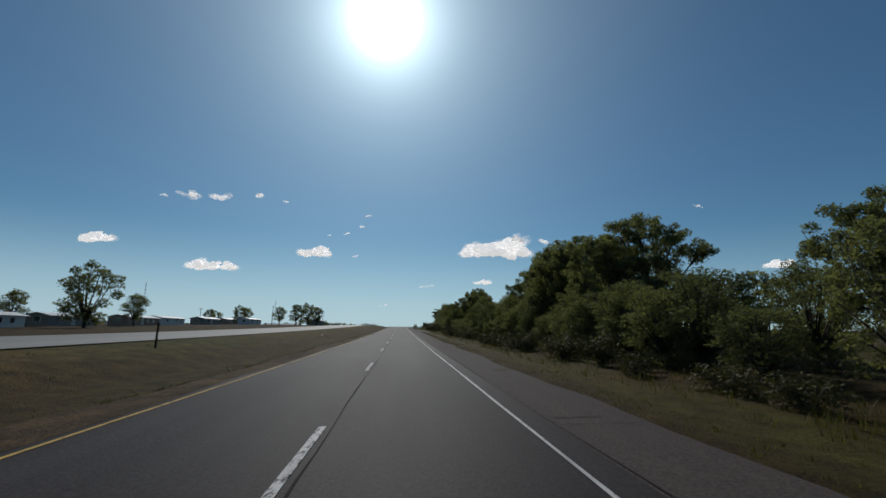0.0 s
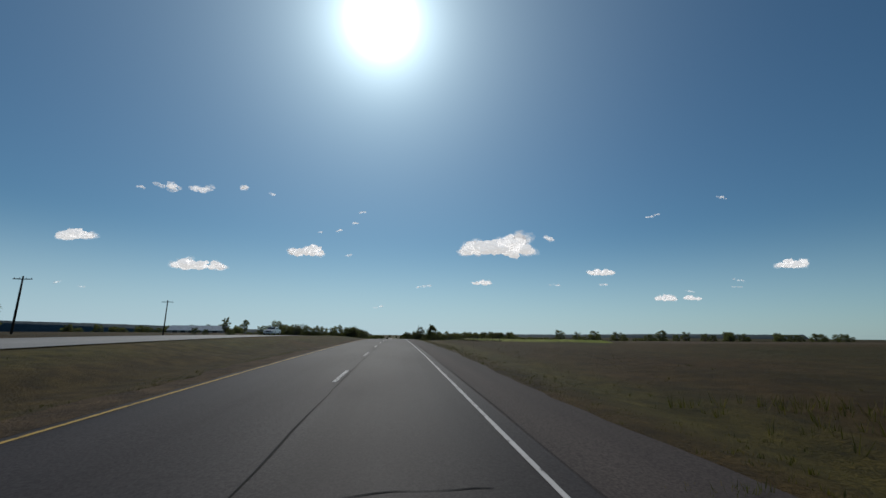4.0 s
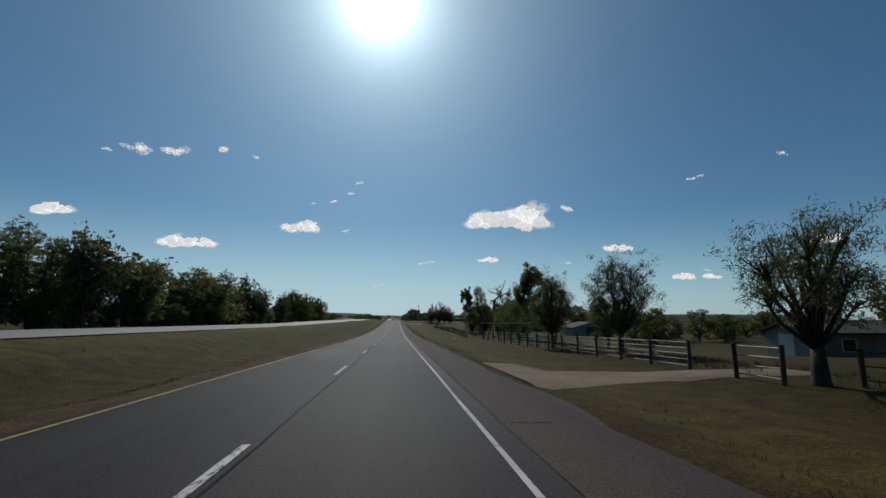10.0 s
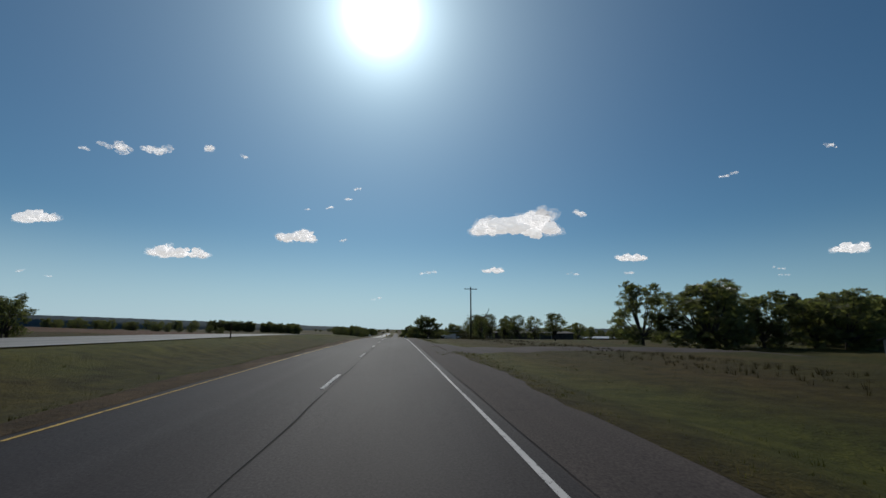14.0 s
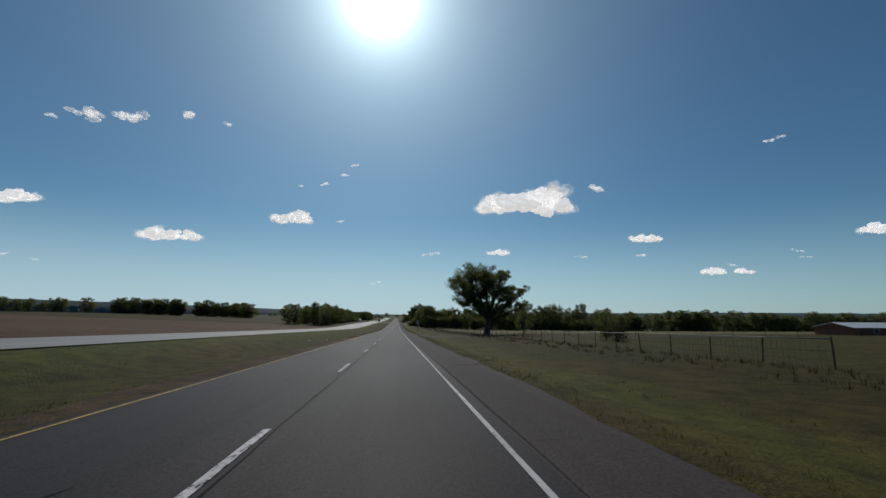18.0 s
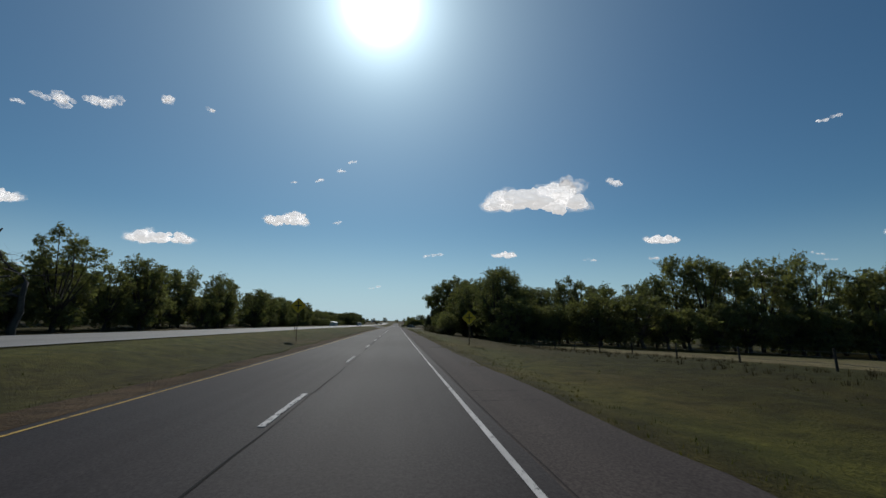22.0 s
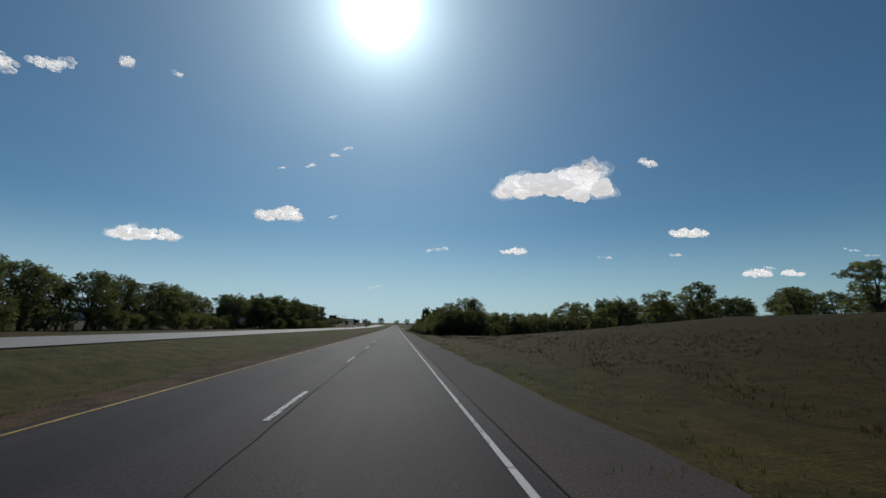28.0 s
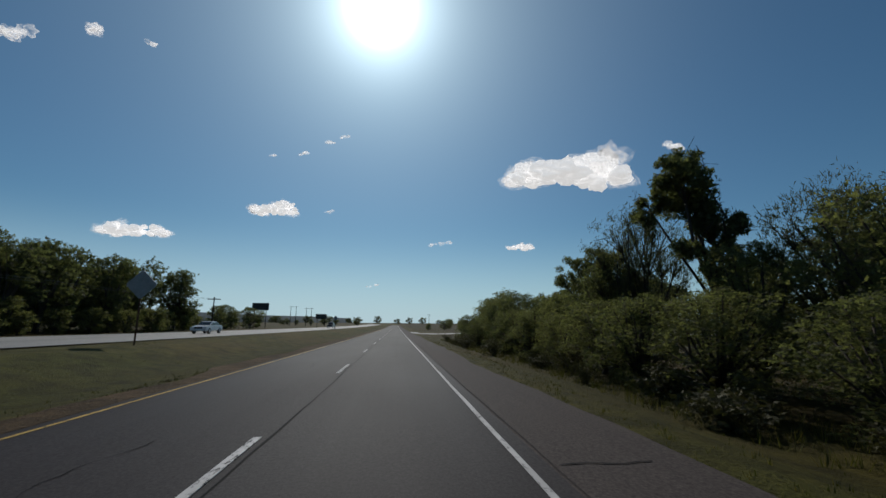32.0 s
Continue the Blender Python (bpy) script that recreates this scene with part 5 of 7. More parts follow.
row(("cedar",), 12.4, 921, 13.4, 941, 11, 5.2, 7.0, "cedars by the house", .7, .6, (.7, .95))
row(("cedar_slim",), 10.8, 921, 12.0, 938, 9, 3.2, 4.4, "cedars by the house", .4, .5, (.9, 1.2))
plant("cedar", 14.4, 943.4, 6.2, 1.1, "cedars by the house")
plant("cedar", 17.0, 943.6, 7.7, .9, "cedars by the house")
plant("cedar", 19.6, 944.2, 8.2, .9, "cedars by the house")
row(("shrub_near",), 8.9, 903, 9.4, 934, 15, 1.0, 1.7, "right wood brush", .4, .6, (1.1, 1.6))
row(("elm_near", "thicket_near"), 16, 922, 17, 936, 5, 4.0, 5.2, "right wood", 1, 1)
for x, y, h, w in ((11.9, 961.2, 4.6, 1.0), (13.2, 960.2, 6.2, .95), (14.3, 961.0, 6.9, 1.1), (15.6, 960.6, 6.3, .95), (16.7, 961.4, 4.4, 1.0)):
    plant("cedar", x, y, h, w, "cedars by the house")
plant("vase", 20.6, 965, 6.0, .8, "cedars by the house", 100)
tree_line(26, 1085, 60, 1060, 10, 3.5, 5, "distant dark-green line of trees and brush", 3, 4)

# right, at the end
row(("elm_near", "thicket_near"), 10.8, 1123, 20, 1119, 6, 5.0, 6.8, "last wood", .8, .8)
row(("thicket_near",), 10.2, 1121, 20, 1117, 7, 2.6, 3.4, "last wood", .4, .4, (1.3, 1.7))
wood(21, 1117, 34, 1113, 5, 4.4, 5.4, 1.0, 1.5)
wood(35, 1112, 60, 1104, 8, 6.2, 7.6, 1.0, 1.5)
wood(20.5, 1114.5, 60, 1101, 16, 3.2, 4.6, .6, .8, (1.3, 1.7))
wood(60, 1106, 130, 1090, 18, 7.2, 9.2, 2, 3)
wood(18, 1128, 34, 1124, 5, 5.0, 6.2, 1.5, 2)
wood(36, 1123, 60, 1116, 7, 7.5, 9.0, 1.5, 2)
wood(18, 1152, 37, 1166, 7, 6.4, 8.0, 2, 3)
for x, y, h, k in ((13.2, 1131, 7.6, "broad_near"), (15.8, 1133.5, 8.2, "sparse"), (17.5, 1135, 9.4, "broad_near"), (19.5, 1133, 9.0, "willow_near"), (21, 1138, 9.6, "broad_near")):
    plant(k, x, y, h, .85, "last wood")
row(("thicket_near",), 9.9, 1119.5, 11.5, 1125, 6, 2.8, 3.6, "last wood", .5, .4, (1.4, 1.8))
row(("thicket_near",), 13.0, 1122, 18, 1120, 5, 2.8, 3.6, "last wood", .5, .4, (1.4, 1.8))
row(NEAR, 11.2, 1127, 11.2, 1212, 19, 4.0, 5.4, "last wood", .9, 1.5)
row(("thicket_near",), 9.3, 1126, 9.3, 1212, 24, 2.2, 3.2, "last wood", .35, .8, (1.3, 1.7))
plant("umbrella", 12.6, 1147, 7.0, .9, "last wood", 10)
plant("roadside_cottonwood", 13.4, 1157, 6.8, .9, "last wood", 0)
plant("leaning", 12.4, 1174.6, 8.6, .9, "last wood", 160)
plant("vase", 12.0, 1179, 7.2, .7, "last wood", 0)
plant("umbrella", 12.4, 1184, 6.2, .9, "last wood", 0)
plant("vase", 13.6, 1172, 6.2, .8, "last wood", 90)
plant("broad_near", 11.2, 1179.5, 5.6, .6, "last wood")
wood(14.6, 1142, 14.8, 1216, 15, 4.6, 6.0, 1.2, 1.5)
tree_line(23, 1140, 24, 1215, 12, 5.8, 7.2, "distant dark-green line of trees and brush", 2, 2)
row(("shrub_near", "shrub_low"), 7.9, 1124, 8.0, 1212, 30, .8, 1.5, "last wood brush", .8, 1, (1, 1.6))
wood(-45, 1085, -42, 1160, 24, 7.0, 9.4, 3, 2)
wood(-37, 1156, -35, 1236, 28, 8.4, 10.6, 2.5, 2)
tree_line(-46, 1160, -44, 1240, 14, 8, 10, "distant dark-green line of trees and brush", 3, 2)
tree_line(-36, 1238, -33, 1268, 6, 3.5, 6, "distant dark-green line of trees and brush", 2, 2)
tree_line(-80, 1420, -24, 1440, 8, 3, 5, "distant dark-green line of trees and brush", 4, 20, (1.2, 1.8))
tree_line(14, 1290, 60, 1420, 16, 2.2, 4, "distant dark-green line of trees and brush", 4, 10, (1.2, 1.8))
tree_line(-400, 1700, 420, 1720, 44, 6, 10, "distant dark-green line of trees and brush", 8, 60, (1.5, 2.4))

drop_patterns()


# ---- fences, posts, signs ----
def ground_at(x, y):
    return float(land_z(x, y))


def shared(name, bm, material):
    me = bpy.data.meshes.new(name)
    bm.to_mesh(me)
    bm.free()
    me.materials.append(material)
    return me


def sag_wire(points, r=0.006, sides=4, drop=0.0):
    """A wire through points, sagging a little between them."""
    verts, faces, path = [], [], []
    for a, b in zip(points, points[1:]):
        for k in range(5 if drop else 1):
            u = k / (5 if drop else 1)
            p = Vector(a).lerp(Vector(b), u)
            p.z -= drop * 4 * u * (1 - u)
            path.append(p)
    path.append(Vector(points[-1]))
    tube_data(path, [r] * len(path), sides, verts, faces)
    return verts, faces


def wire_fence(label, pts, spacing, post_h, heights, post_mat, post_r=0.042, group="", top_rail=None, mesh_to=0.0, seed=1, square=False):
    """Posts set in the ground with strung wires, and a rail on top where there is one."""
    rng = random.Random(seed)
    root = new("fence")
    stops = []
    for (x0, y0), (x1, y1) in zip(pts, pts[1:]):
        n = max(1, round(math.hypot(x1 - x0, y1 - y0) / spacing))
        stops += [(x0 + (x1 - x0) * k / n, y0 + (y1 - y0) * k / n) for k in range(n)]
    stops.append(pts[-1])
    bm = bmesh.new()
    rod(bm, (0, 0, -.3), (0, 0, post_h * .55), post_r, 7)
    rod(bm, (0, 0, post_h * .55), (.01, 0, post_h), post_r * .93, 7)
    post_me = shared("post", bm, post_mat)
    for x, y in stops:
        o = new("post", post_me)
        o.parent = root
        o.matrix_basis = pose(x, y, ground_at(x, y), rng.uniform(-3.5, 3.5), rng.uniform(-3.5, 3.5), rng.uniform(0, 90)) @ Matrix.Diagonal((1, 1, rng.uniform(.92, 1.07), 1))
    for h in heights:
        v, f = sag_wire([(x, y, ground_at(x, y) + h + rng.uniform(-.02, .02)) for x, y in stops], .007)
        part("wire", mesh_of("wire", v, f, WIRE), None, root)
    if mesh_to:
        v, f = [], []
        for (x0, y0), (x1, y1) in zip(stops, stops[1:]):
            n = max(2, int(math.hypot(x1 - x0, y1 - y0) / .22))
            for k in range(n):
                x, y = x0 + (x1 - x0) * k / n, y0 + (y1 - y0) * k / n
                z = ground_at(x, y)
                tube_data([Vector((x, y, z + .04)), Vector((x, y, z + mesh_to))], [.004, .004], 3, v, f)
        part("mesh_wire", mesh_of("mesh_wire", v, f, WIRE), None, root)
    if top_rail:
        v, f = sag_wire([(x, y, ground_at(x, y) + top_rail) for x, y in stops], .02, 7)
        part("top_rail", mesh_of("top_rail", v, f, RAIL, True), None, root, "dull grey steel pipe")
    return tagged(root, label, "fence", group)


wire_fence("weathered wooden posts strung with barbed wire beside the crop", ((14.5, 205), (14.3, 350)), 3.6, .66, (.2, .4, .58), POST_WOOD, group="field fences", seed=2)
wire_fence("old wooden posts and wire before the farm trees", ((12.6, 352), (11.0, 384)), 4.2, .9, (.3, .58, .82), POST_WOOD, group="field fences", seed=3)
wire_fence("steel posts, wire mesh and a pale top rail round a yard", ((12.0, 462), (12.6, 492), (15.5, 528)), 3.1, .78, (.3,), POST_STEEL, .032, "yard fences", .78, .72, 4)
wire_fence("chain-link fence with a steel top rail by the field", ((15.6, 690), (15.2, 722)), 2.7, 1.0, (.3, .6), POST_STEEL, .03, "yard fences", 1.0, .96, 5)
wire_fence("wooden posts with slack wire along the pasture", ((16.2, 726), (17.6, 770), (17.4, 800), (15.2, 852), (15.2, 868)), 3.6, .7, (.22, .43, .62), POST_WOOD, group="field fences", seed=6)
wire_fence("wooden posts with slack wire across the pasture", ((24, 744), (100, 738)), 5.5, .9, (.3, .6, .82), POST_WOOD, group="field fences", seed=7)


def pipe_fence(x0, y0, x1, y1, label, rails=5, height=.92, spacing=2.25, rail_mat=None):
    """A farm fence of round posts and several pale rails."""
    root = new("fence")
    n = max(1, round(math.hypot(x1 - x0, y1 - y0) / spacing))
    post_me = shared("post", rodded((0, 0, -.3), (0, 0, height + .08), .06, 8), POST_WOOD)
    rng = random.Random(int(y0))
    for k in range(n + 1):
        x, y = x0 + (x1 - x0) * k / n, y0 + (y1 - y0) * k / n
        o = new("post", post_me)
        o.parent = root
        o.matrix_basis = pose(x, y, ground_at(x, y), rng.uniform(-2, 2), rng.uniform(-2, 2), 0)
    for k in range(n):
        xa, ya, xb, yb = x0 + (x1 - x0) * k / n, y0 + (y1 - y0) * k / n, x0 + (x1 - x0) * (k + 1) / n, y0 + (y1 - y0) * (k + 1) / n
        for r in range(rails):
            h = .16 + (height - .16) * r / (rails - 1)
            part("rail", rodded((xa, ya, ground_at(xa, ya) + h + rng.uniform(-.012, .012)), (xb, yb, ground_at(xb, yb) + h + rng.uniform(-.012, .012)), .019, 6), rail_mat or RAIL, root)
    return tagged(root, label, "fence", "farm fences")


pipe_fence(11.35, 392.5, 11.2, 425.2, "farm fence of wooden posts and five pale rails")
pipe_fence(11.05, 390.2, 11.0, 388.7, "short fence of pale rails by the farm drive", 4, spacing=1.5)
pipe_fence(10.3, 431.5, 12.0, 459, "dark farm fence of posts and rails", 4, .85, 2.4, POST_STEEL)
pipe_fence(12.6, 388.2, 12.6, 384.0, "dark rail fence behind the farm tree", 3, .8, 2.1, POST_STEEL)


def gate_frame(x0, x1, y, height, label):
    root = new("gateway_frame")
    for x in (x0, x1):
        part("post", rodded((x, y, ground_at(x, y) - .3), (x, y, ground_at(x, y) + height), .055, 8), POST_STEEL, root)
    z = max(ground_at(x0, y), ground_at(x1, y)) + height
    part("beam", boxed(x0 - .15, x1 + .15, y - .05, y + .05, z - .06, z + .05, bevel=.01), GALVANISED, root, "pale steel beam")
    return tagged(root, label, "gateway", "gateways")


gate_frame(11.2, 16.6, 426.2, 1.85, "steel farm gateway with a pale beam on top")
gate_frame(15.0, 18.0, 642.5, 2.1, "tall pipe gateway frame at the yard")


def delineator(x, y, height, lean=0.0, label="thin rusty steel marker post in the median grass", plate=True):
    root = new("marker_post")
    z = ground_at(x, y)
    bm = bmesh.new()
    box(bm, -.035, .035, -.012, .012, -.25, height)
    box(bm, -.012, .012, -.035, -.012, -.25, height)
    part("post", bm, POST_STEEL, root)
    if plate:
        part("reflector", boxed(-.04, .04, .013, .02, height - .14, height - .02, bevel=.004), SIGN_BACK, root)
    root.matrix_basis = pose(x, y, z, lean, lean * .6, 0)
    return tagged(root, label, "post", "marker posts")


for x, y, h, lean in ((-8.0, 16.5, .95, 1), (-8.6, 120, .95, -2), (-9.3, 560, .9, 0), (-10.0, 1034.5, .62, 1), (-9.6, 1039.5, .72, 7), (-9.4, 1128, .75, 2), (-9.4, 872, .7, 0), (-8.9, 640, .7, -3)):
    delineator(x, y, h, lean)


def sign(x, y, centre, w, h, face, back, label, diamond=False, glyph=None, lean=0.0, turn=0.0, facing=-1, legs=1, category="road sign"):
    """A plate on a steel post: facing -1 shows its face to those who come along the road."""
    root = new("road_sign")
    z = ground_at(x, y)
    for k in range(legs):
        off = 0 if legs == 1 else (k - .5) * w * .6
        bm = bmesh.new()
        box(bm, off - .028, off + .028, .012, .036, -.3, centre + h * .4)
        box(bm, off - .012, off + .012, .04, .075, -.3, centre + h * .4)
        part("post", bm, POST_STEEL, root)
    pts = [(-.5, -.5), (.5, -.5), (.5, .5), (-.5, .5)]
    if diamond:
        pts = [(0, -.7071), (.7071, 0), (0, .7071), (-.7071, 0)]
    # clipped corners
    ring = []
    for i, (a, b) in enumerate(pts):
        pa, pb = pts[i - 1], pts[(i + 1) % 4]
        for q in (pa, pb):
            ring.append((a + (q[0] - a) * .08, b + (q[1] - b) * .08))
    plate = bmesh.new()
    lo = [plate.verts.new((u * w, -.004, centre + v * h)) for u, v in ring]
    hi = [plate.verts.new((u * w, .008, centre + v * h)) for u, v in ring]
    plate.faces.new(lo)
    plate.faces.new(hi[::-1])
    for i in range(len(lo)):
        j = (i + 1) % len(lo)
        plate.faces.new((lo[i], hi[i], hi[j], lo[j]))
    pl = part("plate", plate, back, root)
    if face is not back:
        film = bmesh.new()
        fy = -.009 if facing < 0 else .013
        vs = [film.verts.new((u * w * .985, fy, centre + v * h * .985)) for u, v in ring]
        film.faces.new(vs if facing < 0 else vs[::-1])
        part("face", film, face, pl)
    if glyph:
        for (gx0, gx1, gz0, gz1), mat in glyph:
            gy = (-.014, -.011) if facing < 0 else (.015, .018)
            part("print", boxed(gx0 * w, gx1 * w, *gy, centre + gz0 * h, centre + gz1 * h), mat, pl)
    root.matrix_basis = pose(x, y, z, lean, 0, turn)
    return tagged(root, label, category, "road signs")


CROSS = [((-.05, .05, -.40, .40), SIGN_BLACK), ((-.30, -.05, -.05, .05), SIGN_BLACK), ((.05, .30, -.05, .05), SIGN_BLACK)]
sign(6.73, 854.4, 1.95, .75, .75, SIGN_YELLOW, SIGN_BACK, "yellow diamond crossroads sign on a steel post", True, CROSS)
sign(-6.0, 858, 2.72, .86, .86, SIGN_YELLOW, SIGN_BACK, "yellow diamond crossroads sign in the median", True, CROSS)
sign(7.2, 792.1, 2.75, .5, .42, SIGN_WHITE, SIGN_BACK, "upper grey-white route marker plate on a post", glyph=[((-.42, .42, .36, .42), SIGN_BLACK), ((-.42, .42, -.42, -.36), SIGN_BLACK)])
sign(7.23, 792.25, 2.22, .5, .5, SIGN_WHITE, SIGN_BACK, "lower grey-white route marker plate on a post", glyph=[((-.42, .42, .37, .42), SIGN_BLACK), ((-.42, .42, -.42, -.37), SIGN_BLACK)])
sign(-8.8, 1180, 2.4, .86, .86, SIGN_BACK, SIGN_BACK, "bare grey back of a large diamond sign", True, [((-.03, .03, -.45, .45), GALVANISED), ((-.28, .28, .12, .18), GALVANISED)], facing=1)
sign(-6.28, 508.7, 1.87, .66, .52, DARK_WALL, DARK_WALL, "dark back of a small plate on a thin post")
sign(-5.0, 962, 1.75, .52, .62, DARK_WALL, DARK_WALL, "dark back of a plate on a leaning post", lean=-3)
sign(-13.6 + 3.1, 1036.5, 2.3, .9, .75, SIGN_BACK, SIGN_BACK, "dim two-column sign beside the crossing",
     glyph=[((-.4 + .16 * i, -.3 + .16 * i, z0, z1), SIGN_WHITE) for i in range(5) for z0, z1 in ((.08, .38), (-.38, -.08))], legs=2)
sign(11.0, 935.5, 1.2, .35, .25, SIGN_GREEN, SIGN_BACK, "small green plate on a post before the wood")
sign(-24.5, 1110, 1.9, .7, .7, SIGN_BACK, SIGN_BACK, "grey back of a far diamond sign", True)
sign(-9.0, 1236, 2.0, .62, .62, SIGN_BACK, SIGN_BACK, "grey back of a distant diamond sign", True)


def mailbox(x, y, label):
    root = new("mailbox")
    z = ground_at(x, y)
    part("post", boxed(-.05, .05, -.05, .05, -.3, .75, bevel=.008), POST_WOOD, root)
    bm = bmesh.new()
    prof = [(-.09, 0), (.09, 0), (.09, .11)] + [(.09 * math.cos(a), .11 + .09 * math.sin(a)) for a in (.5, 1.05, 1.57, 2.1, 2.64)] + [(-.09, .11)]
    for yy in (-.24, .24):
        bm.faces.new([bm.verts.new((px, yy, .75 + pz)) for px, pz in (prof if yy > 0 else prof[::-1])])
    vs = list(bm.verts)
    n = len(prof)
    a, b = vs[:n][::-1], vs[n:]
    for i in range(n):
        j = (i + 1) % n
        bm.faces.new((a[i], a[j], b[j], b[i]))
    bx = part("box", bm, GALVANISED, root, "dull metal box")
    part("flag", boxed(.092, .10, -.1, -.07, .82, .98), CAR_RED, bx)
    root.matrix_basis = pose(x, y, z, 0, 0, 90)
    return tagged(root, label, "mailbox", "mailboxes")


mailbox(5.4, 94.5, "dull metal mailbox on a wooden post")


# ---- poles and wires ----
def power_pole(x, y, height, arms=1, turn=0.0, label="tall wooden power pole with a crossarm", frame_h=False):
    root = new("power_pole")
    z = ground_at(x, y)
    offs = (0,) if not frame_h else (-1.1, 1.1)
    for off in offs:
        v, f = [], []
        tube_data([Vector((off, 0, -.5)), Vector((off, 0, height * .5)), Vector((off, 0, height))], [.13, .11, .08], 8, v, f)
        part("pole", mesh_of("pole", v, f, POST_WOOD, True), None, root)
    for k in range(arms):
        h = height - .35 - k * .7
        half = 1.0 if not frame_h else 1.9
        arm = part("crossarm", boxed(-half, half, -.05, .05, h - .05, h + .05, bevel=.01), POST_WOOD, root)
        for u in (-.9, -.35, .35, .9):
            part("insulator", rodded((u * half, 0, h + .05), (u * half, 0, h + .18), .03, 6), GALVANISED, arm)
    root.matrix_basis = pose(x, y, z, 0, 0, turn)
    return tagged(root, label, "power pole", "power poles")


def line(points, label, drop=.5):
    """Wires strung from pole top to pole top."""
    root = new("power_line")
    for off in (-.9, .9):
        v, f = sag_wire([(x + off, y, ground_at(x, y) + h) for x, y, h in points], .014, 4, drop)
        part("wire", mesh_of("wire", v, f, WIRE), None, root)
    tagged(root, label, "wires", "power lines")


for x, y, h in ((-41, 142, 6.2), (-41, 172, 6.4), (-41.5, 204, 6.6), (-42, 236, 6.6), (-78, 174, 6.2), (-64, 110, 5.4)):
    power_pole(x, y, h, 1, 90 if y < 150 else 0)
power_pole(12.6, 594, 7.9, 1, 0, "wooden power pole by the side road")
power_pole(-38.5, 1021, 9.0, 1, 0)
power_pole(39.6, 973, 6.4, 0, 0, "bare wooden pole beside the house")
power_pole(-27.5, 1170, 5.2, 1, 0)
power_pole(-27.5, 1232, 5.4, 1, 0)
power_pole(-27.5, 1115, 5.2, 1, 0)
line([(-27.5, 1060, 5.0), (-27.5, 1115, 4.9), (-27.5, 1170, 4.9), (-27.5, 1232, 5.1)], "dark sagging power wires before the trees")
power_pole(-42, 1345, 8.4, 1, 0, "distant two-legged power pole", True)
power_pole(-37, 1352, 8.0, 1, 0, "distant two-legged power pole", True)
power_pole(19, 1390, 7.0, 1, 0, "distant wooden power pole")
power_pole(24.5, 631, 3.6, 0, 0, "short wooden pole behind the fence")


def mast(x, y, height):
    root = new("radio_mast")
    z = ground_at(x, y)
    for k in range(3):
        a = k * 2.094
        part("leg", rodded((.25 * math.cos(a), .25 * math.sin(a), -.2), (.12 * math.cos(a), .12 * math.sin(a), height), .025, 5), GALVANISED, root)
    v, f = [], []
    for k in range(int(height / .5)):
        r0, r1 = .25 - .13 * k * .5 / height, .25 - .13 * (k + 1) * .5 / height
        a, b = k * 2.094, (k + 1) * 2.094
        tube_data([Vector((r0 * math.cos(a), r0 * math.sin(a), k * .5)), Vector((r1 * math.cos(b), r1 * math.sin(b), k * .5 + .5))], [.012, .012], 3, v, f)
    part("lacing", mesh_of("lacing", v, f, GALVANISED), None, root)
    root.matrix_basis = pose(x, y, z)
    tagged(root, "thin lattice radio mast behind the homes", "mast")


mast(-80, 140, 13)
mast(-56, 196, 11)


